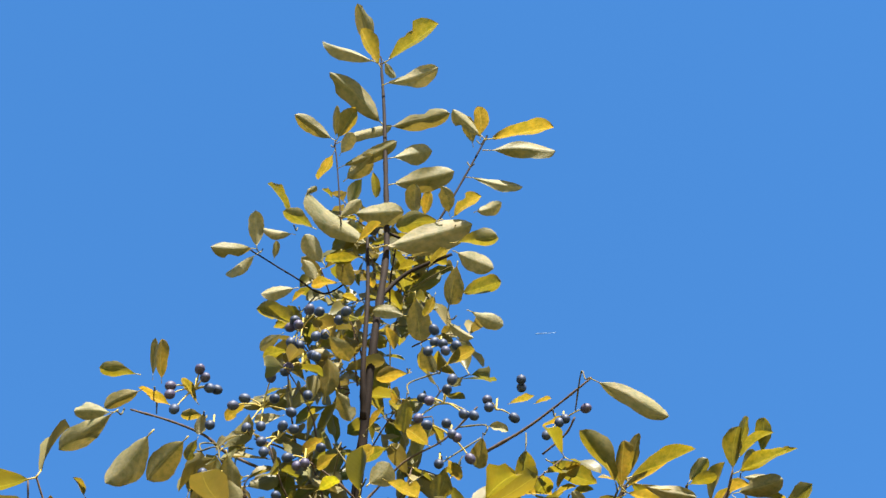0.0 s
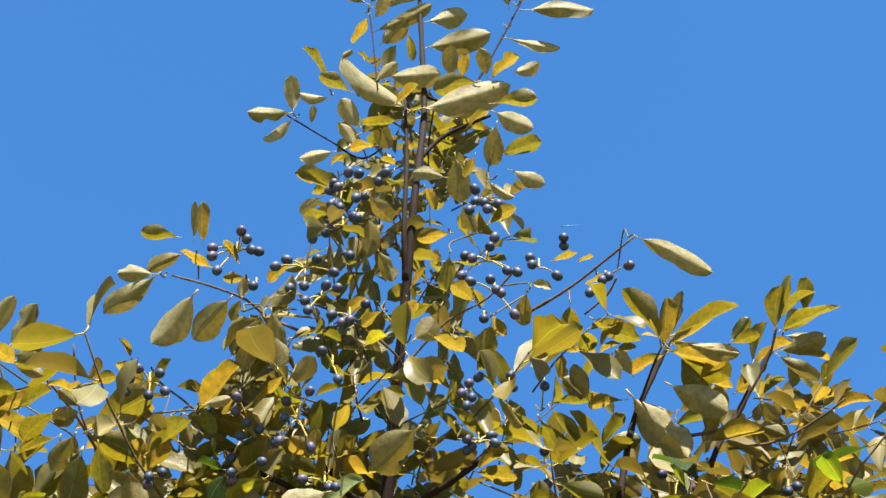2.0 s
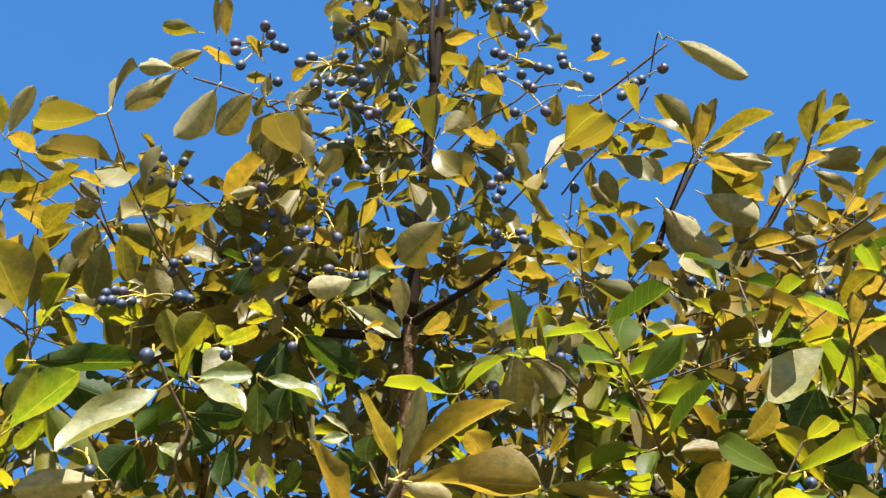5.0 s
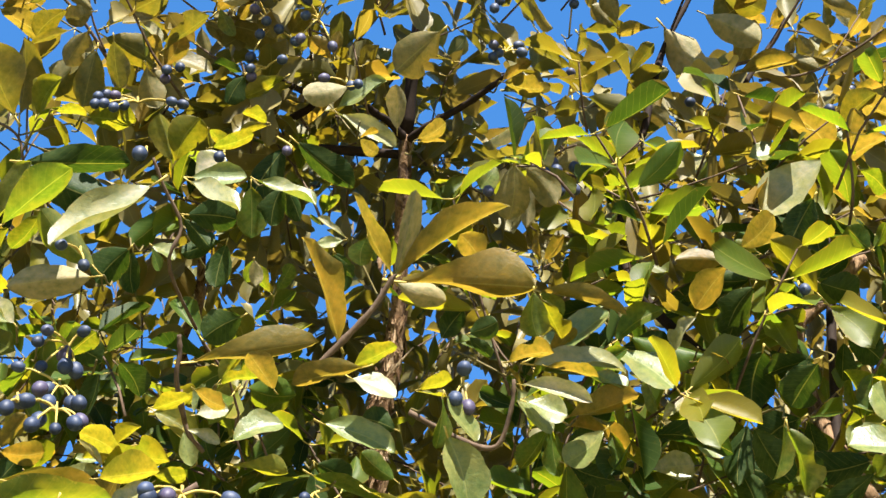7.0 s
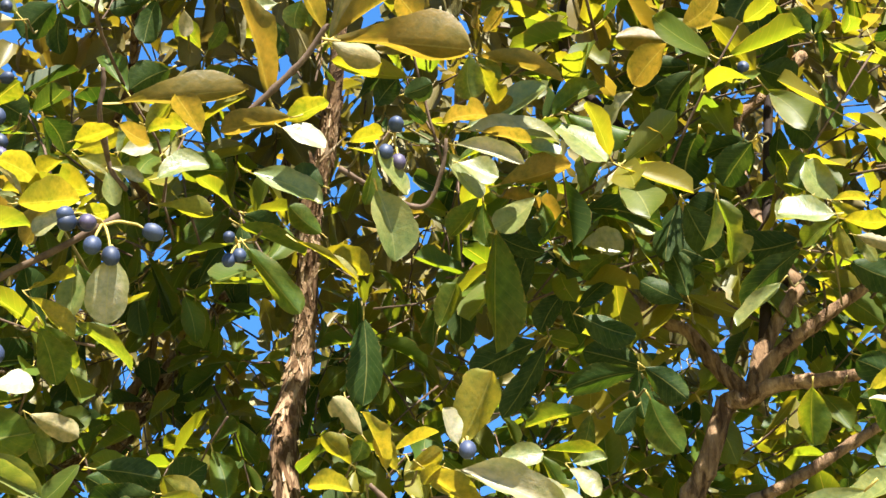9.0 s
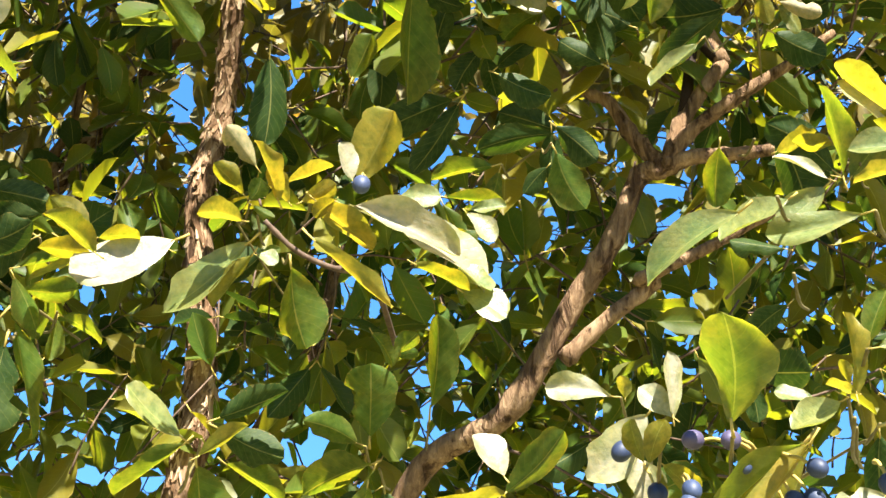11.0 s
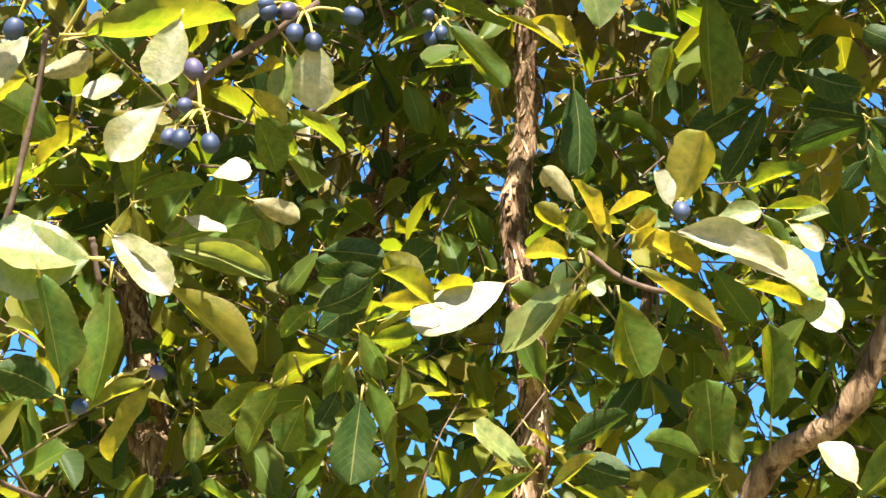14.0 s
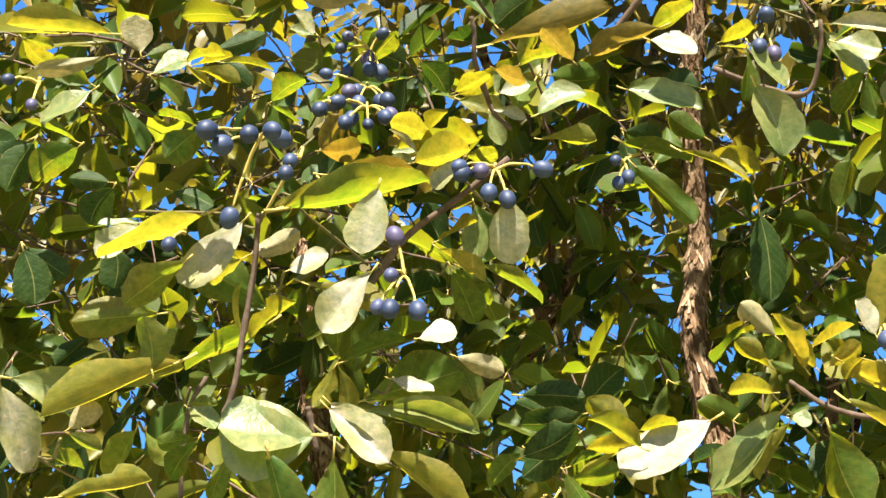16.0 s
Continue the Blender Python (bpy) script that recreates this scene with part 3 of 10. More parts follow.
leaf(tw, (-0.197, 1.069, 3.308), (-0.179, 1.062, 3.319), (-0.19, 0.64, 0.74), 0.50, "m")
leaf(tw, (-0.152, 1.060, 3.279), (-0.169, 1.050, 3.289), (0.51, 0.03, 0.86), 0.50, "o")
leaf(tw, (-0.147, 1.071, 3.241), (-0.112, 1.055, 3.260), (0.09, 0.85, 0.52), 0.50, "p")
leaf(tw, (-0.134, 1.080, 3.267), (-0.053, 1.080, 3.262), (0.03, 0.85, 0.52), 0.43, "p")
tw = twig(0.0035, 0.0016, SHOOT, [(-0.032, 1.133, 3.258), (-0.000, 1.122, 3.307), (0.048, 1.107, 3.416), (0.077, 1.095, 3.482), (0.081, 1.093, 3.492)])
leaf(tw, (0.078, 1.084, 3.461), (0.029, 1.045, 3.497), (-0.16, 0.77, 0.61), 0.37, "p")
leaf(tw, (0.068, 1.066, 3.432), (0.067, 1.020, 3.456), (0.21, 0.45, 0.87), 0.50, "y")
leaf(tw, (0.059, 1.116, 3.498), (0.050, 1.073, 3.524), (-0.12, 0.53, 0.84), 0.46, "m")
leaf(tw, (0.013, 1.108, 3.286), (0.004, 1.071, 3.311), (0.04, 0.56, 0.83), 0.50, "m")
leaf(tw, (0.014, 1.092, 3.255), (0.059, 1.065, 3.270), (-0.29, 0.04, 0.96), 0.50, "y")
leaf(tw, (-0.037, 1.100, 3.272), (-0.034, 1.062, 3.308), (-0.14, 0.67, 0.73), 0.50, "m")
leaf(tw, (-0.026, 1.104, 3.278), (-0.013, 1.070, 3.295), (-0.11, 0.42, 0.90), 0.50, "y")
tw = twig(0.0025, 0.0014, SHOOT, [(-0.174, 1.171, 3.199), (-0.216, 1.146, 3.211), (-0.261, 1.117, 3.225), (-0.278, 1.105, 3.230)])
leaf(tw, (-0.262, 1.092, 3.204), (-0.263, 1.053, 3.247), (-0.34, 0.70, 0.62), 0.40, "p")
leaf(tw, (-0.257, 1.083, 3.184), (-0.303, 1.103, 3.162), (0.04, 0.80, 0.60), 0.40, "p")
leaf(tw, (-0.240, 1.109, 3.200), (-0.234, 1.084, 3.214), (-0.13, 0.48, 0.87), 0.35, "p")
leaf(tw, (-0.168, 1.127, 3.203), (-0.195, 1.090, 3.235), (-0.31, 0.75, 0.59), 0.50, "p")
tw = twig(0.0022, 0.0014, SHOOT, [(-0.081, 1.187, 3.157), (-0.078, 1.149, 3.185), (-0.067, 1.109, 3.213)])
leaf(tw, (-0.101, 1.099, 3.199), (0.044, 1.093, 3.236), (-0.07, 0.90, 0.44), 0.30, "p")
leaf(tw, (-0.113, 1.107, 3.193), (-0.167, 1.106, 3.190), (-0.06, 0.04, 1.00), 0.50, "o")
leaf(tw, (-0.117, 1.148, 3.141), (-0.145, 1.141, 3.148), (0.24, -0.03, 0.97), 0.50, "y")
leaf(tw, (-0.069, 1.107, 3.152), (-0.036, 1.100, 3.159), (-0.25, -0.22, 0.94), 0.50, "o")
tw = twig(0.002, 0.0012, STALK, [(-0.088, 1.269, 3.093), (-0.085, 1.238, 3.118), (-0.083, 1.213, 3.138)])
tw = twig(0.004, 0.0018, TWIG, [(-0.312, 1.276, 2.991), (-0.340, 1.254, 3.004), (-0.384, 1.232, 3.012), (-0.434, 1.211, 3.016)])
tw = twig(0.0042, 0.0018, TWIG, [(0.041, 1.309, 2.995), (0.097, 1.287, 3.012), (0.146, 1.261, 3.030), (0.193, 1.233, 3.048)])
tw = twig(0.0028, 0.0018, TWIG, [(0.118, 1.313, 2.987), (0.151, 1.293, 3.002), (0.166, 1.275, 3.016)])
tw = twig(0.004, 0.0018, SHOOT, [(0.128, 1.466, 2.749), (0.155, 1.396, 2.820), (0.191, 1.331, 2.877), (0.213, 1.298, 2.903)])
leaf(tw, (0.218, 1.294, 2.882), (0.164, 1.241, 2.950), (0.76, 0.04, 0.64), 0.35, "o")
leaf(tw, (0.208, 1.278, 2.866), (0.217, 1.222, 2.904), (0.23, 0.57, 0.79), 0.39, "y")
leaf(tw, (0.212, 1.293, 2.888), (0.243, 1.247, 2.944), (-0.31, 0.64, 0.70), 0.22, "y")
leaf(tw, (0.217, 1.315, 2.915), (0.253, 1.284, 2.921), (0.47, 0.67, 0.58), 0.28, "p")
leaf(tw, (0.216, 1.296, 2.908), (0.316, 1.269, 2.930), (-0.25, -0.14, 0.96), 0.37, "o")
leaf(tw, (0.221, 1.316, 2.903), (0.167, 1.343, 2.895), (-0.22, -0.18, 0.96), 0.50, "y")
leaf(tw, (0.219, 1.336, 2.929), (0.294, 1.341, 2.907), (0.29, -0.13, 0.95), 0.50, "y")
leaf(tw, (0.236, 1.321, 2.928), (0.315, 1.331, 2.904), (0.04, 0.88, 0.48), 0.29, "p")
leaf(tw, (0.169, 1.321, 2.864), (0.147, 1.291, 2.889), (-0.16, 0.69, 0.70), 0.44, "p")
leaf(tw, (0.159, 1.344, 2.868), (0.226, 1.391, 2.780), (0.03, 0.87, 0.49), 0.45, "p")
leaf(tw, (0.209, 1.333, 2.865), (0.281, 1.346, 2.811), (0.18, 0.88, 0.44), 0.43, "p")
leaf(tw, (0.159, 1.339, 2.844), (0.105, 1.339, 2.838), (-0.13, -0.14, 0.98), 0.37, "y")
leaf(tw, (0.118, 1.397, 2.816), (0.154, 1.370, 2.850), (-0.60, 0.16, 0.78), 0.50, "o")
leaf(tw, (0.164, 1.404, 2.775), (0.185, 1.435, 2.747), (0.75, 0.09, 0.65), 0.50, "o")
leaf(tw, (0.205, 1.275, 2.887), (0.182, 1.272, 2.893), (0.25, -0.73, 0.63), 0.43, "y")
leaf(tw, (0.121, 1.420, 2.840), (0.177, 1.418, 2.848), (-0.08, 0.70, 0.71), 0.44, "o")
leaf(tw, (0.124, 1.384, 2.761), (0.160, 1.395, 2.728), (0.35, 0.69, 0.63), 0.47, "m")
leaf(tw, (0.167, 1.425, 2.794), (0.139, 1.460, 2.780), (0.30, 0.56, 0.77), 0.48, "o")
tw = twig(0.0045, 0.0018, TWIG, [(0.285, 1.374, 2.817), (0.316, 1.341, 2.841), (0.344, 1.304, 2.868), (0.357, 1.274, 2.891)])
leaf(tw, (0.335, 1.369, 2.855), (0.357, 1.388, 2.836), (0.14, 0.62, 0.77), 0.50, "m")
leaf(tw, (0.316, 1.387, 2.838), (0.361, 1.397, 2.814), (0.20, 0.69, 0.69), 0.40, "m")
leaf(tw, (0.320, 1.401, 2.852), (0.341, 1.431, 2.812), (0.45, 0.56, 0.69), 0.47, "m")
tw = twig(0.0035, 0.0016, TWIG, [(0.282, 1.395, 2.796), (0.345, 1.382, 2.792), (0.402, 1.354, 2.803), (0.430, 1.335, 2.811)])
leaf(tw, (0.356, 1.384, 2.821), (0.402, 1.378, 2.815), (0.11, -0.02, 0.99), 0.39, "y")
leaf(tw, (0.405, 1.382, 2.811), (0.435, 1.382, 2.786), (0.20, 0.94, 0.26), 0.49, "p")
leaf(tw, (0.249, 1.389, 2.804), (0.327, 1.369, 2.799), (0.09, 0.07, 0.99), 0.44, "y")
tw = twig(0.0045, 0.002, TWIG, [(-0.538, 1.305, 2.823), (-0.580, 1.246, 2.860), (-0.629, 1.197, 2.880), (-0.647, 1.183, 2.883)])
tw = twig(0.0028, 0.0014, TWIG, [(-0.521, 1.278, 2.784), (-0.534, 1.239, 2.815), (-0.534, 1.185, 2.861)])
tw = twig(0.003, 0.0015, TWIG, [(-0.359, 1.273, 2.771), (-0.390, 1.241, 2.792), (-0.422, 1.214, 2.807), (-0.433, 1.196, 2.819)])
leaf(tw, (-0.389, 1.215, 2.754), (-0.380, 1.249, 2.721), (-0.68, 0.60, 0.41), 0.45, "m")
tw = twig(0.0032, 0.0016, TWIG, [(-0.127, 1.218, 2.819), (-0.162, 1.188, 2.841), (-0.208, 1.161, 2.858), (-0.247, 1.145, 2.865)])
leaf(tw, (-0.252, 1.116, 2.904), (-0.283, 1.135, 2.891), (-0.40, 0.01, 0.92), 0.50, "y")
leaf(tw, (-0.208, 1.122, 2.878), (-0.246, 1.131, 2.882), (-0.24, -0.97, -0.02), 0.50, "p")
leaf(tw, (-0.248, 1.126, 2.831), (-0.267, 1.138, 2.825), (-0.44, -0.84, -0.31), 0.50, "p")
tw = twig(0.003, 0.0015, TWIG, [(-0.110, 1.234, 2.846), (-0.065, 1.205, 2.872), (-0.014, 1.187, 2.888), (0.031, 1.156, 2.911)])
leaf(tw, (0.067, 1.134, 2.886), (0.101, 1.125, 2.889), (-0.16, -0.26, 0.95), 0.50, "y")
leaf(tw, (0.038, 1.159, 2.877), (0.067, 1.163, 2.872), (0.09, -0.98, -0.16), 0.50, "p")
tw = twig(0.003, 0.0015, TWIG, [(-0.485, 1.093, 2.388), (-0.494, 1.062, 2.418), (-0.513, 1.045, 2.426)])
leaf(tw, (-0.482, 1.061, 2.440), (-0.460, 1.042, 2.478), (-0.85, 0.05, 0.52), 0.78, "l")
leaf(tw, (-0.486, 1.040, 2.366), (-0.379, 1.049, 2.363), (-0.03, 0.56, 0.83), 0.31, "d")
leaf(tw, (-0.493, 1.084, 2.463), (-0.490, 1.063, 2.502), (-0.97, -0.25, -0.07), 0.41, "l")
leaf(tw, (-0.454, 1.032, 2.417), (-0.446, 1.060, 2.402), (0.23, 0.41, 0.89), 0.41, "l")
leaf(tw, (-0.501, 1.075, 2.401), (-0.413, 1.103, 2.368), (0.02, 0.74, 0.67), 0.42, "d")
tw = twig(0.003, 0.0015, TWIG, [(0.284, 1.174, 2.384), (0.284, 1.146, 2.418), (0.282, 1.125, 2.443)])
leaf(tw, (0.277, 1.173, 2.452), (0.210, 1.213, 2.408), (-0.55, -0.83, 0.08), 0.65, "w")
leaf(tw, (0.244, 1.143, 2.372), (0.219, 1.179, 2.342), (0.26, 0.72, 0.64), 0.64, "d")
leaf(tw, (0.300, 1.184, 2.440), (0.325, 1.193, 2.413), (0.73, 0.03, 0.68), 0.78, "g")
leaf(tw, (0.256, 1.187, 2.410), (0.257, 1.223, 2.366), (0.31, 0.73, 0.60), 0.44, "d")
leaf(tw, (0.299, 1.201, 2.346), (0.312, 1.181, 2.363), (0.53, 0.73, 0.43), 0.48, "g")
tw = twig(0.003, 0.0018, TWIG, [(-0.329, 1.054, 2.240), (-0.318, 1.032, 2.269), (-0.330, 1.007, 2.292), (-0.337, 0.988, 2.308)])
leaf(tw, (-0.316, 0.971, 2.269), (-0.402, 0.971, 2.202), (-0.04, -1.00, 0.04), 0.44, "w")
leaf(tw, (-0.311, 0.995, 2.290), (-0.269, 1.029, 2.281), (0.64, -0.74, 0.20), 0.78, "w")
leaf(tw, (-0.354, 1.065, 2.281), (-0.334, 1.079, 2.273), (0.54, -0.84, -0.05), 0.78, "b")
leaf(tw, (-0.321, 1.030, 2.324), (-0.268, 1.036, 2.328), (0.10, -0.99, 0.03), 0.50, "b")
tw = twig(0.005, 0.0025, TWIG, [(-0.196, 1.030, 2.115), (-0.174, 1.020, 2.133), (-0.151, 1.008, 2.152), (-0.136, 0.996, 2.170), (-0.133, 0.995, 2.171)])
leaf(tw, (-0.220, 1.010, 2.077), (-0.239, 0.984, 2.097), (0.55, 0.22, 0.80), 0.78, "y")
leaf(tw, (-0.152, 1.028, 2.113), (-0.215, 1.037, 2.106), (-0.10, 0.11, 0.99), 0.39, "y")
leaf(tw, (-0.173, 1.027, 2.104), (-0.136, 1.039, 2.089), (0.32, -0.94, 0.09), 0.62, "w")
leaf(tw, (-0.180, 1.075, 2.144), (-0.139, 1.067, 2.161), (-0.37, 0.08, 0.93), 0.63, "l")
leaf(tw, (-0.199, 1.049, 2.080), (-0.138, 1.063, 2.057), (0.26, -0.96, 0.13), 0.38, "b")
tw = twig(0.0045, 0.002, TWIG, [(-0.088, 1.106, 2.092), (-0.062, 1.109, 2.088), (-0.049, 1.092, 2.113), (-0.046, 1.080, 2.131)])
leaf(tw, (-0.054, 1.091, 2.155), (-0.013, 1.088, 2.163), (-0.18, -0.02, 0.98), 0.78, "y")
leaf(tw, (-0.048, 1.085, 2.131), (0.015, 1.084, 2.112), (0.04, -0.99, 0.16), 0.22, "w")
leaf(tw, (-0.042, 1.099, 2.124), (-0.005, 1.105, 2.111), (0.24, -0.94, 0.23), 0.72, "b")
leaf(tw, (-0.139, 1.109, 2.106), (-0.169, 1.099, 2.113), (-0.20, 0.87, 0.45), 0.77, "d")
leaf(tw, (-0.102, 1.078, 2.121), (-0.108, 1.099, 2.081), (0.95, -0.18, -0.24), 0.48, "g")
leaf(tw, (-0.041, 1.131, 2.146), (-0.006, 1.116, 2.151), (-0.40, -0.81, 0.42), 0.44, "g")
tw = twig(0.0035, 0.002, TWIG, [(-0.283, 0.974, 2.060), (-0.279, 0.991, 2.037), (-0.268, 1.002, 2.025)])
leaf(tw, (-0.298, 1.000, 2.102), (-0.192, 1.015, 2.126), (-0.24, 0.14, 0.96), 0.20, "y")
leaf(tw, (-0.275, 0.981, 2.042), (-0.248, 0.981, 2.046), (-0.04, -0.98, 0.20), 0.61, "w")
leaf(tw, (-0.317, 1.002, 2.033), (-0.362, 1.000, 2.029), (-0.10, 0.02, 0.99), 0.78, "y")
leaf(tw, (-0.305, 1.002, 2.008), (-0.279, 1.003, 2.008), (0.02, 0.08, 1.00), 0.78, "l")
leaf(tw, (-0.249, 0.986, 2.021), (-0.211, 0.992, 2.041), (0.01, -0.97, 0.25), 0.61, "b")
leaf(tw, (-0.282, 0.989, 2.038), (-0.255, 0.995, 2.027), (0.25, -0.96, 0.11), 0.33, "w")
leaf(tw, (-0.252, 1.004, 2.015), (-0.210, 1.021, 2.016), (-0.00, -0.04, 1.00), 0.37, "l")
leaf(tw, (-0.286, 1.024, 2.072), (-0.275, 1.012, 2.091), (-0.43, -0.86, -0.27), 0.47, "b")
leaf(tw, (-0.287, 1.007, 2.050), (-0.280, 1.021, 2.026), (0.53, -0.79, -0.31), 0.52, "b")
leaf(tw, (-0.299, 0.989, 2.001), (-0.309, 1.004, 1.983), (-0.82, -0.57, -0.01), 0.50, "b")
leaf(tw, (-0.318, 0.987, 2.014), (-0.347, 0.980, 2.011), (-0.05, -0.21, 0.98), 0.50, "l")
tw = twig(0.0045, 0.0025, TWIG, [(-0.027, 1.186, 1.841), (-0.060, 1.179, 1.849), (-0.084, 1.171, 1.858), (-0.105, 1.160, 1.874)])
leaf(tw, (-0.121, 1.183, 1.900), (-0.112, 1.172, 1.916), (-0.23, 0.74, 0.63), 0.78, "g")
leaf(tw, (-0.110, 1.154, 1.844), (-0.092, 1.155, 1.839), (0.11, -0.95, 0.28), 0.78, "b")
leaf(tw, (-0.102, 1.117, 1.841), (-0.167, 1.146, 1.793), (-0.43, -0.90, 0.04), 0.40, "b")
leaf(tw, (-0.028, 1.214, 1.817), (-0.008, 1.220, 1.790), (0.57, 0.61, 0.56), 0.58, "g")
leaf(tw, (0.001, 1.163, 1.844), (0.038, 1.148, 1.868), (-0.55, -0.01, 0.84), 0.48, "l")
leaf(tw, (-0.111, 1.181, 1.856), (-0.094, 1.181, 1.863), (-0.05, -0.98, 0.17), 0.43, "g")
tw = twig(0.004, 0.002, TWIG, [(0.345, 1.103, 1.861), (0.337, 1.098, 1.875), (0.345, 1.084, 1.894), (0.355, 1.073, 1.906)])
leaf(tw, (0.311, 1.134, 1.902), (0.289, 1.100, 1.970), (0.88, 0.24, 0.41), 0.34, "v")
leaf(tw, (0.289, 1.091, 1.883), (0.250, 1.101, 1.909), (-0.08, -0.97, 0.24), 0.33, "w")
leaf(tw, (0.354, 1.081, 1.909), (0.304, 1.103, 1.919), (-0.28, -0.85, 0.45), 0.44, "b")
leaf(tw, (0.361, 1.102, 1.922), (0.347, 1.132, 1.887), (-0.55, -0.73, -0.39), 0.48, "g")
tw = twig(0.0035, 0.0022, TWIG, [(-0.411, 0.878, 1.770), (-0.403, 0.873, 1.788), (-0.396, 0.864, 1.813), (-0.385, 0.850, 1.849), (-0.379, 0.838, 1.873), (-0.377, 0.835, 1.879)])
leaf(tw, (-0.371, 0.854, 1.742), (-0.359, 0.880, 1.683), (0.54, 0.73, 0.42), 0.78, "g")
leaf(tw, (-0.393, 0.820, 1.878), (-0.466, 0.807, 1.850), (-0.34, -0.13, 0.93), 0.52, "q")
leaf(tw, (-0.383, 0.836, 1.881), (-0.427, 0.837, 1.841), (0.04, -1.00, -0.05), 0.47, "w")
leaf(tw, (-0.408, 0.878, 1.877), (-0.372, 0.882, 1.892), (-0.25, 0.87, 0.42), 0.37, "p")
leaf(tw, (-0.413, 0.826, 1.852), (-0.457, 0.829, 1.827), (-0.48, 0.16, 0.86), 0.53, "v")
leaf(tw, (-0.382, 0.899, 1.868), (-0.329, 0.930, 1.853), (-0.01, 0.46, 0.89), 0.22, "l")
leaf(tw, (-0.444, 0.850, 1.787), (-0.442, 0.826, 1.816), (-0.10, 0.77, 0.63), 0.70, "v")
leaf(tw, (-0.423, 0.861, 1.805), (-0.492, 0.813, 1.756), (-0.54, -0.08, 0.83), 0.31, "q")
leaf(tw, (-0.417, 0.906, 1.764), (-0.402, 0.924, 1.729), (0.48, 0.67, 0.56), 0.78, "g")
leaf(tw, (-0.395, 0.858, 1.865), (-0.415, 0.852, 1.847), (-0.63, -0.12, 0.77), 0.78, "q")
leaf(tw, (-0.441, 0.882, 1.784), (-0.423, 0.891, 1.769), (0.64, -0.69, 0.35), 0.78, "b")
leaf(tw, (-0.447, 0.918, 1.778), (-0.465, 0.917, 1.751), (-0.84, -0.06, 0.54), 0.78, "g")
leaf(tw, (-0.404, 0.874, 1.874), (-0.429, 0.860, 1.868), (-0.17, -0.14, 0.98), 0.41, "l")
tw = twig(0.0045, 0.003, TWIG, [(-0.366, 0.971, 1.891), (-0.332, 0.964, 1.926), (-0.300, 0.963, 1.946), (-0.258, 0.959, 1.972)])
leaf(tw, (-0.328, 0.954, 1.984), (-0.279, 0.957, 1.993), (-0.18, 0.01, 0.98), 0.78, "l")
leaf(tw, (-0.258, 0.952, 1.944), (-0.260, 0.977, 1.900), (0.45, -0.76, -0.47), 0.55, "w")
leaf(tw, (-0.293, 0.991, 1.963), (-0.295, 1.008, 1.923), (0.32, -0.86, -0.39), 0.46, "b")
leaf(tw, (-0.283, 0.947, 1.969), (-0.311, 0.953, 1.956), (-0.29, -0.95, 0.11), 0.59, "w")
leaf(tw, (-0.293, 0.991, 1.917), (-0.251, 1.017, 1.891), (0.32, 0.36, 0.88), 0.44, "v")
leaf(tw, (-0.310, 0.954, 1.911), (-0.281, 0.982, 1.894), (0.31, 0.23, 0.92), 0.36, "q")
leaf(tw, (-0.319, 1.014, 1.929), (-0.308, 1.042, 1.893), (0.35, 0.68, 0.65), 0.54, "g")
leaf(tw, (-0.332, 0.913, 1.942), (-0.348, 0.924, 1.894), (0.22, -0.93, -0.29), 0.57, "w")
leaf(tw, (-0.390, 0.993, 1.854), (-0.389, 1.016, 1.826), (0.20, 0.75, 0.64), 0.38, "l")
leaf(tw, (-0.304, 0.951, 1.988), (-0.336, 0.935, 2.000), (0.25, 0.22, 0.94), 0.78, "q")
leaf(tw, (-0.323, 0.935, 1.964), (-0.281, 0.943, 1.976), (-0.29, 0.15, 0.95), 0.72, "q")
leaf(tw, (-0.319, 0.954, 1.983), (-0.335, 0.933, 1.994), (0.84, -0.49, 0.24), 0.42, "w")
leaf(tw, (-0.316, 0.971, 1.922), (-0.288, 0.984, 1.942), (-0.31, -0.54, 0.78), 0.49, "l")
tw = twig(0.004, 0.0025, TWIG, [(-0.386, 0.959, 1.776), (-0.388, 0.950, 1.795), (-0.389, 0.946, 1.802)])
leaf(tw, (-0.368, 0.921, 1.796), (-0.332, 0.946, 1.764), (0.65, -0.73, 0.18), 0.41, "w")
leaf(tw, (-0.357, 0.971, 1.786), (-0.298, 1.006, 1.731), (0.35, 0.57, 0.74), 0.37, "l")
leaf(tw, (-0.368, 0.918, 1.792), (-0.328, 0.935, 1.754), (0.56, -0.80, 0.22), 0.43, "w")
leaf(tw, (-0.347, 0.983, 1.784), (-0.317, 1.011, 1.757), (0.30, 0.49, 0.82), 0.61, "l")
leaf(tw, (-0.429, 0.930, 1.774), (-0.440, 0.926, 1.738), (0.18, 0.97, -0.16), 0.42, "g")
tw = twig(0.0035, 0.002, TWIG, [(-0.281, 0.955, 2.055), (-0.278, 0.944, 2.070), (-0.278, 0.936, 2.080)])
leaf(tw, (-0.298, 0.950, 2.026), (-0.267, 0.944, 2.034), (-0.24, -0.04, 0.97), 0.72, "l")
leaf(tw, (-0.269, 0.951, 2.045), (-0.245, 0.959, 2.033), (0.36, 0.20, 0.91), 0.78, "y")
tw = twig(0.0035, 0.002, TWIG, [(-0.490, 1.023, 1.687), (-0.498, 0.996, 1.748), (-0.488, 0.971, 1.816), (-0.474, 0.966, 1.842)])
leaf(tw, (-0.435, 0.940, 1.849), (-0.400, 0.938, 1.876), (-0.61, -0.01, 0.79), 0.58, "l")
leaf(tw, (-0.451, 0.972, 1.867), (-0.454, 0.960, 1.907), (-0.97, -0.22, -0.13), 0.51, "l")
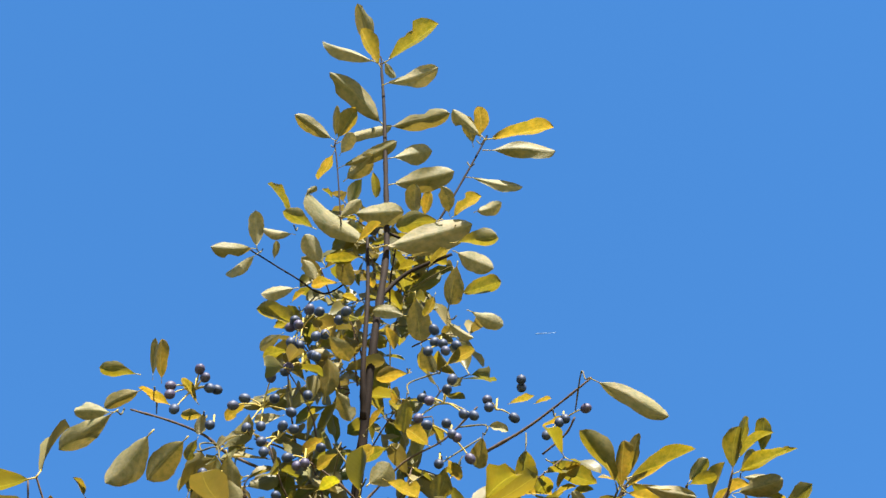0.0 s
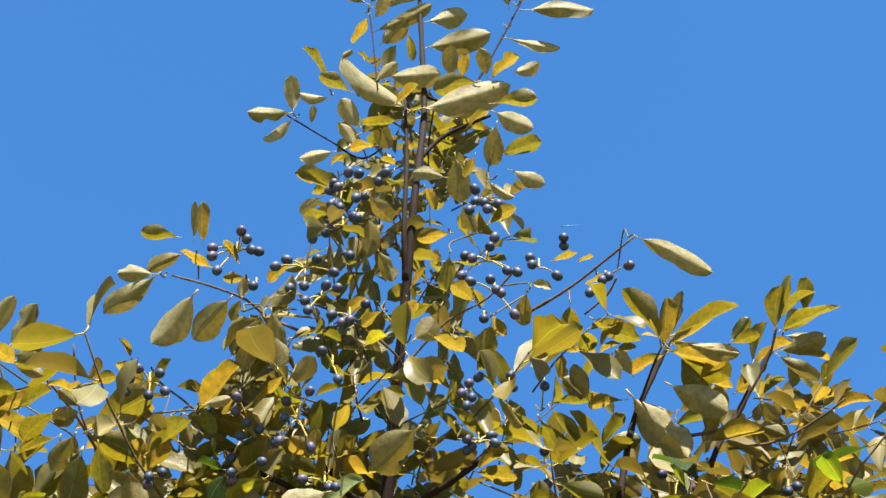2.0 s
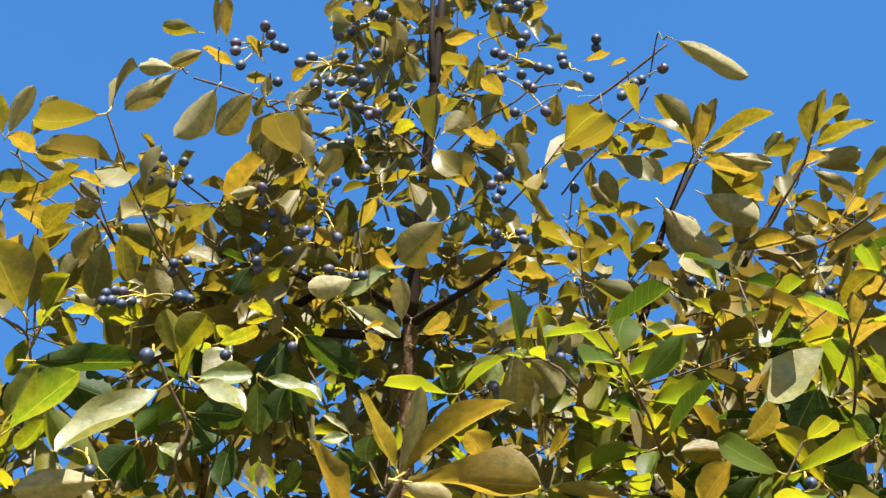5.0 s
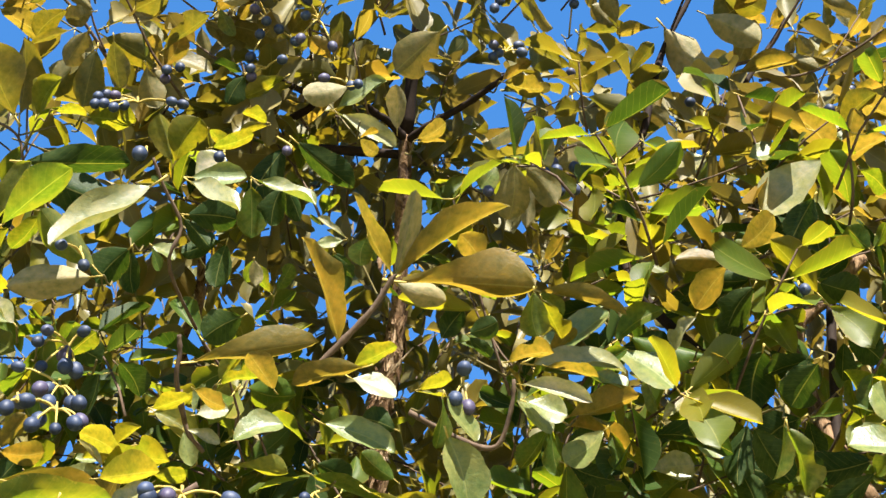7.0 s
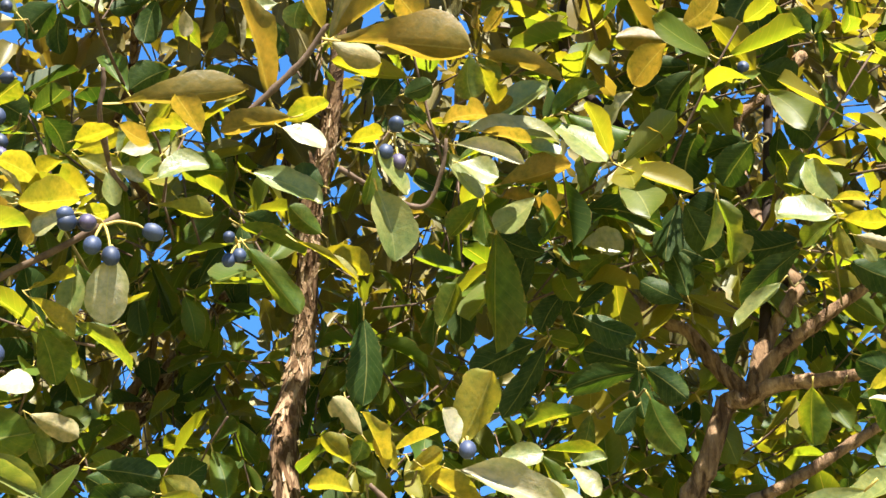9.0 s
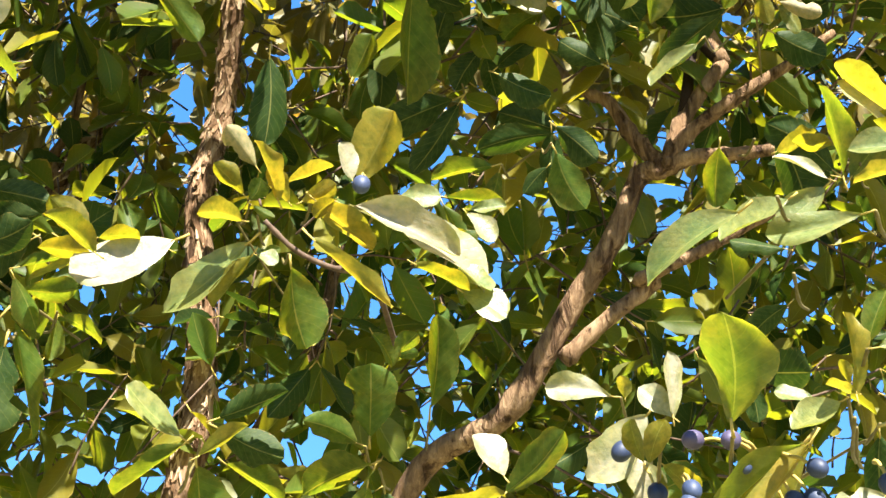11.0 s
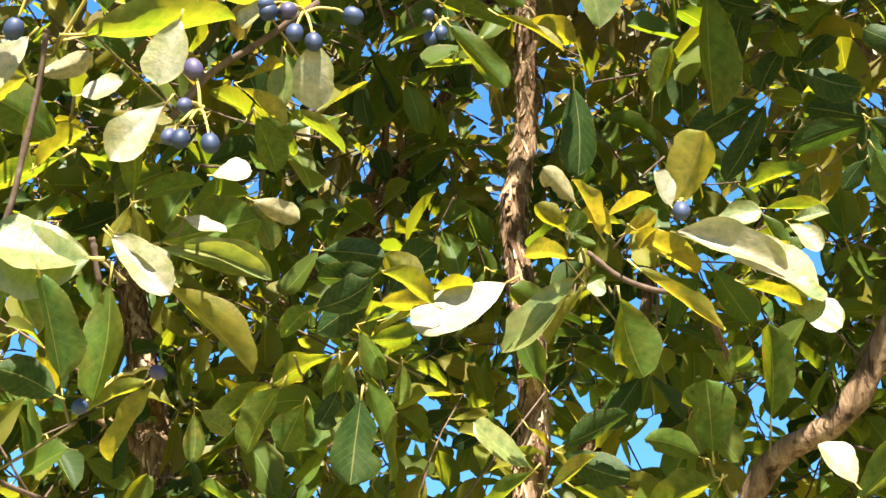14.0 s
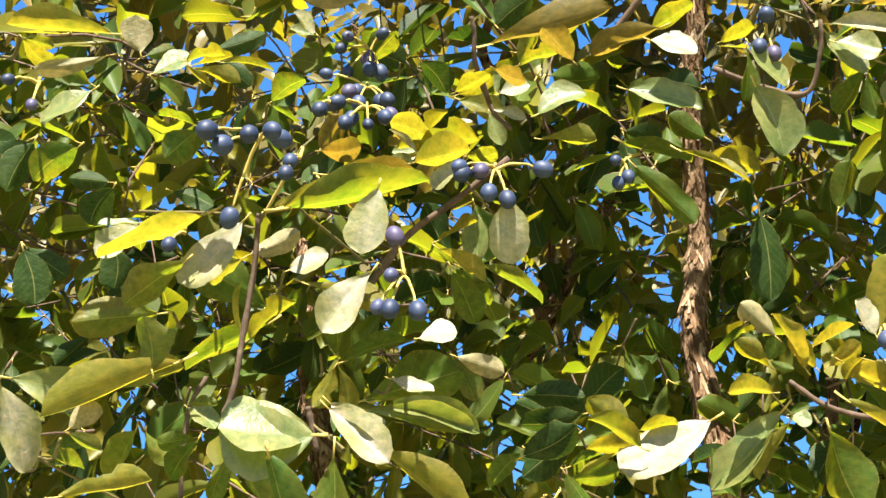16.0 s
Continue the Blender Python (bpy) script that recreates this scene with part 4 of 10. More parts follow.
leaf(tw, (-0.501, 0.931, 1.797), (-0.482, 0.954, 1.776), (-0.86, 0.34, -0.38), 0.50, "v")
leaf(tw, (-0.465, 0.925, 1.804), (-0.444, 0.931, 1.804), (0.26, -0.96, 0.14), 0.45, "g")
leaf(tw, (-0.458, 0.938, 1.786), (-0.483, 0.928, 1.781), (-0.34, 0.42, 0.84), 0.51, "g")
tw = twig(0.0018, 0.0012, SPRIG, [(-0.172, 1.131, 3.560), (-0.166, 1.118, 3.531), (-0.160, 1.098, 3.510)])
leaf(tw, (-0.159, 1.094, 3.505), (-0.126, 1.054, 3.542), (-0.54, 0.29, 0.79), 0.48, "y")
leaf(tw, (-0.160, 1.102, 3.514), (-0.070, 1.093, 3.546), (-0.10, 0.85, 0.51), 0.27, "p")
tw = twig(0.0018, 0.0012, SPRIG, [(0.063, 1.079, 3.453), (0.068, 1.068, 3.422), (0.072, 1.048, 3.399)])
leaf(tw, (0.072, 1.048, 3.399), (0.178, 1.038, 3.409), (-0.11, -0.18, 0.98), 0.36, "y")
tw = twig(0.0018, 0.0012, SPRIG, [(0.045, 1.078, 3.387), (0.049, 1.068, 3.357), (0.054, 1.050, 3.334)])
leaf(tw, (0.067, 1.030, 3.338), (0.175, 1.048, 3.351), (-0.19, 0.63, 0.75), 0.28, "m")
leaf(tw, (0.041, 1.069, 3.330), (0.125, 1.096, 3.338), (-0.32, 0.87, 0.38), 0.25, "p")
tw = twig(0.0018, 0.0012, SPRIG, [(0.017, 1.125, 3.279), (0.018, 1.111, 3.251), (0.020, 1.089, 3.232)])
leaf(tw, (0.047, 1.081, 3.250), (0.088, 1.075, 3.260), (-0.01, 0.84, 0.55), 0.50, "p")
leaf(tw, (0.003, 1.087, 3.245), (-0.066, 1.098, 3.253), (0.13, 0.11, 0.99), 0.50, "o")
leaf(tw, (0.010, 1.097, 3.199), (0.079, 1.091, 3.194), (0.08, -0.03, 1.00), 0.36, "o")
tw = twig(0.0018, 0.0012, SPRIG, [(-0.212, 1.117, 3.295), (-0.211, 1.103, 3.266), (-0.211, 1.080, 3.246)])
leaf(tw, (-0.213, 1.074, 3.262), (-0.247, 1.040, 3.298), (0.67, 0.10, 0.73), 0.50, "o")
leaf(tw, (-0.208, 1.086, 3.229), (-0.253, 1.073, 3.229), (-0.27, 0.88, 0.40), 0.40, "p")
tw = twig(0.0018, 0.0012, SPRIG, [(-0.146, 1.142, 3.215), (-0.144, 1.127, 3.189), (-0.141, 1.105, 3.171)])
leaf(tw, (-0.122, 1.077, 3.182), (-0.084, 1.063, 3.209), (-0.60, -0.12, 0.79), 0.50, "y")
leaf(tw, (-0.116, 1.107, 3.160), (-0.101, 1.134, 3.154), (0.42, 0.00, 0.91), 0.50, "y")
leaf(tw, (-0.144, 1.100, 3.205), (-0.133, 1.147, 3.182), (-0.04, 0.45, 0.89), 0.50, "m")
leaf(tw, (-0.145, 1.118, 3.150), (-0.186, 1.117, 3.145), (-0.10, -0.27, 0.96), 0.50, "y")
leaf(tw, (-0.178, 1.122, 3.156), (-0.197, 1.097, 3.180), (-0.26, 0.78, 0.57), 0.50, "p")
tw = twig(0.0018, 0.0012, SPRIG, [(-0.258, 1.110, 3.234), (-0.259, 1.097, 3.205), (-0.259, 1.075, 3.183)])
leaf(tw, (-0.259, 1.075, 3.183), (-0.322, 1.072, 3.189), (0.03, 0.72, 0.69), 0.38, "m")
tw = twig(0.0018, 0.0012, SPRIG, [(0.008, 1.116, 3.167), (0.012, 1.105, 3.138), (0.017, 1.085, 3.118)])
leaf(tw, (0.013, 1.070, 3.140), (0.066, 1.104, 3.136), (-0.46, 0.78, 0.43), 0.50, "p")
leaf(tw, (0.019, 1.074, 3.120), (0.004, 1.122, 3.086), (0.02, 0.57, 0.82), 0.50, "m")
leaf(tw, (0.017, 1.112, 3.094), (0.076, 1.106, 3.112), (-0.30, -0.10, 0.95), 0.50, "o")
tw = twig(0.0018, 0.0012, SPRIG, [(0.001, 1.123, 3.067), (0.006, 1.111, 3.038), (0.012, 1.090, 3.017)])
leaf(tw, (0.026, 1.079, 3.014), (0.071, 1.106, 3.009), (-0.44, 0.81, 0.38), 0.43, "p")
leaf(tw, (-0.003, 1.100, 3.021), (0.032, 1.122, 3.009), (-0.28, 0.78, 0.57), 0.36, "p")
tw = twig(0.0018, 0.0012, SPRIG, [(-0.018, 1.149, 2.979), (-0.015, 1.132, 2.952), (-0.011, 1.107, 2.933)])
leaf(tw, (-0.011, 1.107, 2.933), (0.032, 1.094, 2.948), (-0.39, -0.21, 0.90), 0.50, "y")
tw = twig(0.0018, 0.0012, SPRIG, [(-0.027, 1.133, 3.121), (-0.031, 1.121, 3.093), (-0.035, 1.102, 3.073)])
leaf(tw, (-0.041, 1.093, 3.082), (-0.037, 1.146, 3.040), (-0.05, 0.61, 0.79), 0.50, "m")
leaf(tw, (-0.013, 1.089, 3.070), (-0.031, 1.113, 3.051), (-0.42, 0.36, 0.83), 0.50, "y")
leaf(tw, (-0.052, 1.123, 3.067), (-0.100, 1.119, 3.080), (0.06, 0.89, 0.44), 0.43, "p")
tw = twig(0.0018, 0.0012, SPRIG, [(-0.098, 1.154, 3.104), (-0.092, 1.142, 3.075), (-0.085, 1.123, 3.055)])
leaf(tw, (-0.085, 1.123, 3.055), (-0.072, 1.150, 3.033), (0.51, 0.37, 0.78), 0.50, "y")
tw = twig(0.0018, 0.0012, SPRIG, [(-0.054, 1.167, 3.010), (-0.055, 1.154, 2.985), (-0.056, 1.132, 2.967)])
leaf(tw, (-0.051, 1.141, 2.969), (-0.098, 1.152, 2.975), (0.12, -0.02, 0.99), 0.50, "y")
leaf(tw, (-0.079, 1.145, 2.943), (-0.073, 1.162, 2.934), (0.44, 0.30, 0.84), 0.50, "y")
leaf(tw, (-0.037, 1.110, 2.990), (-0.020, 1.147, 2.974), (-0.04, 0.42, 0.91), 0.50, "m")
tw = twig(0.0018, 0.0012, SPRIG, [(-0.203, 1.168, 3.159), (-0.203, 1.152, 3.132), (-0.202, 1.128, 3.112)])
leaf(tw, (-0.215, 1.131, 3.126), (-0.194, 1.121, 3.138), (-0.55, -0.17, 0.82), 0.50, "y")
leaf(tw, (-0.201, 1.108, 3.129), (-0.252, 1.106, 3.117), (-0.15, 0.84, 0.52), 0.42, "p")
leaf(tw, (-0.191, 1.144, 3.082), (-0.259, 1.123, 3.108), (0.36, -0.01, 0.93), 0.45, "o")
tw = twig(0.0018, 0.0012, SPRIG, [(-0.206, 1.149, 3.063), (-0.207, 1.135, 3.035), (-0.208, 1.112, 3.015)])
leaf(tw, (-0.217, 1.114, 3.037), (-0.251, 1.137, 3.031), (0.31, 0.66, 0.68), 0.41, "p")
leaf(tw, (-0.199, 1.111, 2.993), (-0.242, 1.118, 2.992), (-0.08, -0.31, 0.95), 0.50, "o")
tw = twig(0.0018, 0.0012, SPRIG, [(-0.174, 1.175, 2.972), (-0.172, 1.159, 2.947), (-0.171, 1.135, 2.930)])
leaf(tw, (-0.162, 1.147, 2.926), (-0.157, 1.116, 2.977), (0.09, 0.85, 0.51), 0.45, "y")
leaf(tw, (-0.146, 1.124, 2.927), (-0.130, 1.158, 2.901), (-0.11, 0.63, 0.77), 0.50, "m")
leaf(tw, (-0.205, 1.133, 2.936), (-0.267, 1.152, 2.935), (0.18, 0.65, 0.74), 0.24, "m")
tw = twig(0.0018, 0.0012, SPRIG, [(-0.170, 1.105, 3.032), (-0.162, 1.095, 3.003), (-0.155, 1.076, 2.982)])
leaf(tw, (-0.155, 1.076, 2.982), (-0.128, 1.115, 2.968), (-0.20, 0.47, 0.86), 0.50, "m")
tw = twig(0.0018, 0.0012, SPRIG, [(-0.027, 1.150, 3.211), (-0.024, 1.134, 3.184), (-0.022, 1.110, 3.164)])
leaf(tw, (-0.022, 1.110, 3.164), (0.005, 1.094, 3.181), (-0.55, -0.02, 0.84), 0.50, "y")
tw = twig(0.0018, 0.0012, SPRIG, [(-0.380, 1.143, 2.966), (-0.375, 1.125, 2.940), (-0.370, 1.100, 2.922)])
leaf(tw, (-0.383, 1.077, 2.919), (-0.432, 1.064, 2.924), (0.07, 0.12, 0.99), 0.40, "o")
leaf(tw, (-0.384, 1.101, 2.921), (-0.431, 1.110, 2.900), (-0.25, 0.59, 0.77), 0.39, "m")
leaf(tw, (-0.358, 1.087, 2.912), (-0.354, 1.044, 2.946), (0.17, 0.63, 0.76), 0.36, "y")
leaf(tw, (-0.376, 1.105, 2.942), (-0.371, 1.067, 2.980), (-0.22, 0.67, 0.71), 0.20, "m")
leaf(tw, (-0.349, 1.129, 2.915), (-0.390, 1.100, 2.924), (0.24, -0.02, 0.97), 0.50, "y")
tw = twig(0.0018, 0.0012, SPRIG, [(-0.320, 1.181, 2.957), (-0.317, 1.163, 2.931), (-0.313, 1.137, 2.913)])
leaf(tw, (-0.312, 1.106, 2.889), (-0.332, 1.078, 2.908), (0.57, 0.15, 0.81), 0.50, "y")
leaf(tw, (-0.315, 1.145, 2.924), (-0.323, 1.165, 2.902), (-0.04, 0.74, 0.67), 0.50, "p")
leaf(tw, (-0.313, 1.159, 2.926), (-0.346, 1.151, 2.926), (-0.01, 0.05, 1.00), 0.50, "y")
tw = twig(0.0018, 0.0012, SPRIG, [(-0.410, 1.122, 2.911), (-0.407, 1.108, 2.883), (-0.405, 1.085, 2.862)])
leaf(tw, (-0.407, 1.094, 2.876), (-0.483, 1.131, 2.852), (0.10, 0.69, 0.72), 0.35, "p")
leaf(tw, (-0.403, 1.075, 2.848), (-0.448, 1.062, 2.839), (-0.33, 0.87, 0.36), 0.45, "p")
tw = twig(0.0018, 0.0012, SPRIG, [(-0.303, 1.125, 2.840), (-0.302, 1.112, 2.811), (-0.301, 1.092, 2.789)])
leaf(tw, (-0.347, 1.061, 2.796), (-0.404, 1.101, 2.754), (0.05, 0.76, 0.65), 0.50, "p")
leaf(tw, (-0.306, 1.064, 2.784), (-0.357, 1.102, 2.756), (-0.06, 0.54, 0.84), 0.49, "m")
leaf(tw, (-0.304, 1.099, 2.822), (-0.319, 1.118, 2.803), (-0.41, 0.46, 0.78), 0.50, "o")
leaf(tw, (-0.275, 1.091, 2.777), (-0.298, 1.126, 2.752), (-0.03, 0.56, 0.83), 0.50, "m")
leaf(tw, (-0.284, 1.103, 2.760), (-0.302, 1.134, 2.732), (-0.13, 0.62, 0.78), 0.50, "m")
leaf(tw, (-0.292, 1.133, 2.797), (-0.288, 1.155, 2.768), (-0.51, 0.71, 0.48), 0.43, "m")
tw = twig(0.0018, 0.0012, SPRIG, [(-0.245, 1.133, 2.867), (-0.245, 1.118, 2.840), (-0.245, 1.095, 2.821)])
leaf(tw, (-0.245, 1.095, 2.821), (-0.286, 1.114, 2.815), (-0.44, -0.90, 0.08), 0.50, "p")
tw = twig(0.0018, 0.0012, SPRIG, [(-0.139, 1.142, 2.841), (-0.141, 1.125, 2.814), (-0.143, 1.100, 2.795)])
leaf(tw, (-0.153, 1.109, 2.818), (-0.183, 1.123, 2.811), (-0.20, 0.11, 0.97), 0.50, "y")
leaf(tw, (-0.133, 1.092, 2.772), (-0.161, 1.102, 2.756), (-0.54, -0.13, 0.83), 0.50, "y")
tw = twig(0.0018, 0.0012, SPRIG, [(-0.278, 1.089, 2.790), (-0.270, 1.079, 2.759), (-0.261, 1.061, 2.735)])
leaf(tw, (-0.258, 1.055, 2.746), (-0.251, 1.095, 2.711), (-0.11, 0.67, 0.74), 0.46, "m")
leaf(tw, (-0.263, 1.067, 2.725), (-0.252, 1.098, 2.690), (-0.02, 0.75, 0.66), 0.62, "m")
tw = twig(0.0018, 0.0012, SPRIG, [(-0.454, 1.187, 2.813), (-0.446, 1.167, 2.789), (-0.438, 1.140, 2.773)])
leaf(tw, (-0.438, 1.140, 2.773), (-0.450, 1.118, 2.786), (0.45, 0.28, 0.85), 0.50, "y")
tw = twig(0.0018, 0.0012, SPRIG, [(0.171, 1.174, 2.988), (0.173, 1.161, 2.958), (0.175, 1.140, 2.935)])
leaf(tw, (0.175, 1.140, 2.935), (0.273, 1.187, 2.904), (-0.14, 0.74, 0.66), 0.27, "p")
tw = twig(0.0018, 0.0012, SPRIG, [(0.136, 1.236, 2.981), (0.132, 1.218, 2.955), (0.128, 1.191, 2.938)])
leaf(tw, (0.104, 1.189, 2.948), (0.128, 1.184, 2.952), (-0.19, -0.16, 0.97), 0.50, "y")
leaf(tw, (0.152, 1.194, 2.928), (0.113, 1.203, 2.920), (-0.25, -0.20, 0.95), 0.50, "y")
tw = twig(0.0018, 0.0012, SPRIG, [(0.039, 1.162, 2.882), (0.037, 1.152, 2.854), (0.034, 1.134, 2.835)])
leaf(tw, (0.034, 1.134, 2.835), (0.028, 1.174, 2.816), (0.18, 0.44, 0.88), 0.50, "m")
tw = twig(0.0018, 0.0012, SPRIG, [(0.090, 1.189, 2.893), (0.088, 1.179, 2.864), (0.086, 1.162, 2.842)])
leaf(tw, (0.086, 1.162, 2.842), (0.082, 1.213, 2.813), (0.33, 0.48, 0.81), 0.50, "o")
tw = twig(0.0018, 0.0012, SPRIG, [(-0.116, 1.186, 2.905), (-0.112, 1.167, 2.879), (-0.108, 1.141, 2.862)])
leaf(tw, (-0.108, 1.141, 2.862), (-0.085, 1.125, 2.885), (-0.72, -0.01, 0.70), 0.50, "y")
tw = twig(0.0018, 0.0012, SPRIG, [(-0.053, 1.125, 2.929), (-0.054, 1.116, 2.899), (-0.055, 1.099, 2.877)])
leaf(tw, (-0.055, 1.099, 2.877), (-0.062, 1.136, 2.849), (-0.08, 0.58, 0.81), 0.50, "o")
tw = twig(0.0018, 0.0012, SPRIG, [(-0.014, 1.144, 2.802), (-0.016, 1.126, 2.777), (-0.017, 1.100, 2.761)])
leaf(tw, (-0.012, 1.123, 2.786), (0.003, 1.147, 2.770), (0.50, 0.21, 0.84), 0.50, "y")
leaf(tw, (-0.011, 1.104, 2.747), (-0.027, 1.130, 2.725), (-0.23, 0.54, 0.81), 0.78, "o")
leaf(tw, (-0.028, 1.074, 2.749), (-0.054, 1.057, 2.764), (0.49, -0.01, 0.87), 0.78, "y")
tw = twig(0.0018, 0.0012, SPRIG, [(-0.113, 1.124, 2.753), (-0.108, 1.106, 2.728), (-0.102, 1.080, 2.711)])
leaf(tw, (-0.083, 1.073, 2.701), (-0.045, 1.095, 2.692), (0.30, -0.14, 0.94), 0.78, "y")
leaf(tw, (-0.102, 1.083, 2.701), (-0.075, 1.075, 2.729), (-0.35, 0.74, 0.57), 0.76, "m")
leaf(tw, (-0.121, 1.084, 2.731), (-0.094, 1.073, 2.756), (-0.65, 0.09, 0.76), 0.78, "y")
tw = twig(0.0018, 0.0012, SPRIG, [(0.103, 1.303, 2.913), (0.105, 1.285, 2.887), (0.108, 1.258, 2.870)])
leaf(tw, (0.113, 1.226, 2.882), (0.177, 1.255, 2.864), (0.24, 0.09, 0.97), 0.50, "o")
leaf(tw, (0.122, 1.256, 2.856), (0.156, 1.232, 2.879), (-0.56, 0.01, 0.83), 0.50, "y")
leaf(tw, (0.120, 1.280, 2.869), (0.152, 1.268, 2.875), (-0.25, -0.11, 0.96), 0.50, "y")
leaf(tw, (0.076, 1.269, 2.872), (0.120, 1.278, 2.871), (0.05, -0.12, 0.99), 0.50, "y")
tw = twig(0.0018, 0.0012, SPRIG, [(-0.067, 1.127, 2.817), (-0.070, 1.110, 2.790), (-0.074, 1.086, 2.770)])
leaf(tw, (-0.074, 1.086, 2.770), (-0.109, 1.101, 2.759), (-0.28, 0.05, 0.96), 0.50, "o")
tw = twig(0.0018, 0.0012, SPRIG, [(-0.165, 1.086, 2.696), (-0.159, 1.067, 2.670), (-0.152, 1.040, 2.653)])
leaf(tw, (-0.152, 1.040, 2.653), (-0.126, 1.032, 2.660), (-0.24, 0.08, 0.97), 0.78, "l")
tw = twig(0.0018, 0.0012, SPRIG, [(0.208, 1.289, 2.887), (0.203, 1.269, 2.862), (0.198, 1.240, 2.845)])
leaf(tw, (0.198, 1.240, 2.845), (0.188, 1.216, 2.861), (0.49, 0.32, 0.81), 0.50, "y")
tw = twig(0.0018, 0.0012, SPRIG, [(0.289, 1.450, 2.957), (0.288, 1.429, 2.932), (0.287, 1.400, 2.916)])
leaf(tw, (0.258, 1.373, 2.903), (0.301, 1.354, 2.921), (-0.28, 0.19, 0.94), 0.50, "y")
leaf(tw, (0.266, 1.408, 2.942), (0.314, 1.412, 2.925), (0.33, -0.16, 0.93), 0.50, "y")
leaf(tw, (0.309, 1.400, 2.899), (0.339, 1.376, 2.913), (-0.31, 0.14, 0.94), 0.50, "y")
leaf(tw, (0.313, 1.417, 2.918), (0.353, 1.397, 2.918), (0.05, 0.14, 0.99), 0.42, "y")
tw = twig(0.0018, 0.0012, SPRIG, [(0.143, 1.354, 2.941), (0.144, 1.333, 2.916), (0.145, 1.305, 2.898)])
leaf(tw, (0.145, 1.305, 2.898), (0.177, 1.296, 2.897), (0.03, -0.03, 1.00), 0.50, "o")
tw = twig(0.0018, 0.0012, SPRIG, [(0.115, 1.386, 2.881), (0.112, 1.364, 2.857), (0.108, 1.335, 2.842)])
leaf(tw, (0.106, 1.318, 2.823), (0.090, 1.282, 2.857), (0.08, 0.66, 0.74), 0.50, "m")
leaf(tw, (0.110, 1.352, 2.860), (0.078, 1.330, 2.884), (-0.20, 0.85, 0.49), 0.50, "m")
tw = twig(0.0018, 0.0012, SPRIG, [(0.420, 1.484, 3.095), (0.416, 1.463, 3.070), (0.412, 1.434, 3.052)])
leaf(tw, (0.407, 1.430, 3.072), (0.426, 1.364, 3.097), (0.06, 0.36, 0.93), 0.20, "o")
leaf(tw, (0.401, 1.440, 3.058), (0.414, 1.381, 3.095), (0.06, 0.54, 0.84), 0.46, "o")
leaf(tw, (0.414, 1.449, 3.063), (0.435, 1.416, 3.083), (0.69, 0.63, 0.34), 0.45, "o")
leaf(tw, (0.418, 1.461, 3.046), (0.420, 1.501, 3.005), (0.78, 0.43, 0.46), 0.43, "y")
leaf(tw, (0.406, 1.425, 3.035), (0.447, 1.415, 3.023), (0.32, 0.87, 0.37), 0.36, "p")
leaf(tw, (0.393, 1.419, 3.034), (0.468, 1.373, 3.032), (0.02, -0.01, 1.00), 0.40, "o")
leaf(tw, (0.441, 1.415, 3.059), (0.492, 1.395, 3.056), (0.01, -0.11, 0.99), 0.29, "o")
tw = twig(0.0018, 0.0012, SPRIG, [(0.378, 1.477, 3.024), (0.375, 1.457, 2.999), (0.373, 1.428, 2.982)])
leaf(tw, (0.347, 1.420, 2.968), (0.407, 1.396, 2.993), (-0.43, -0.12, 0.89), 0.50, "y")
leaf(tw, (0.357, 1.446, 2.939), (0.391, 1.420, 2.946), (-0.16, 0.05, 0.99), 0.50, "o")
leaf(tw, (0.380, 1.398, 2.972), (0.431, 1.411, 2.925), (0.41, 0.65, 0.64), 0.34, "m")
leaf(tw, (0.389, 1.424, 3.001), (0.458, 1.398, 2.997), (0.26, 0.58, 0.77), 0.42, "m")
leaf(tw, (0.405, 1.424, 3.005), (0.464, 1.434, 2.989), (0.26, -0.04, 0.96), 0.49, "y")
leaf(tw, (0.359, 1.458, 3.010), (0.388, 1.421, 3.065), (-0.83, 0.16, 0.54), 0.45, "y")
tw = twig(0.0018, 0.0012, SPRIG, [(0.323, 1.443, 3.036), (0.322, 1.423, 3.011), (0.320, 1.394, 2.993)])
leaf(tw, (0.320, 1.394, 2.993), (0.363, 1.381, 2.993), (0.01, 0.01, 1.00), 0.50, "o")
tw = twig(0.0018, 0.0012, SPRIG, [(0.451, 1.490, 2.958), (0.444, 1.468, 2.935), (0.437, 1.438, 2.921)])
leaf(tw, (0.436, 1.430, 2.915), (0.449, 1.392, 2.943), (0.14, 0.61, 0.78), 0.39, "o")
leaf(tw, (0.432, 1.440, 2.914), (0.464, 1.420, 2.915), (-0.05, -0.02, 1.00), 0.50, "y")
leaf(tw, (0.442, 1.446, 2.932), (0.417, 1.430, 2.962), (-0.17, 0.93, 0.34), 0.47, "o")
tw = twig(0.0018, 0.0012, SPRIG, [(0.533, 1.465, 2.928), (0.519, 1.446, 2.904), (0.504, 1.418, 2.887)])
leaf(tw, (0.504, 1.418, 2.887), (0.445, 1.421, 2.884), (-0.05, -0.04, 1.00), 0.41, "y")
tw = twig(0.0018, 0.0012, SPRIG, [(0.040, 1.383, 2.891), (0.045, 1.366, 2.863), (0.050, 1.341, 2.842)])
leaf(tw, (0.053, 1.326, 2.833), (0.092, 1.360, 2.783), (0.74, 0.12, 0.66), 0.50, "o")
leaf(tw, (0.039, 1.335, 2.825), (0.067, 1.393, 2.788), (0.54, 0.24, 0.80), 0.50, "o")
leaf(tw, (0.056, 1.362, 2.870), (0.121, 1.352, 2.861), (0.06, -0.39, 0.92), 0.46, "o")
tw = twig(0.0018, 0.0012, SPRIG, [(-0.609, 1.141, 2.794), (-0.595, 1.124, 2.770), (-0.581, 1.098, 2.754)])
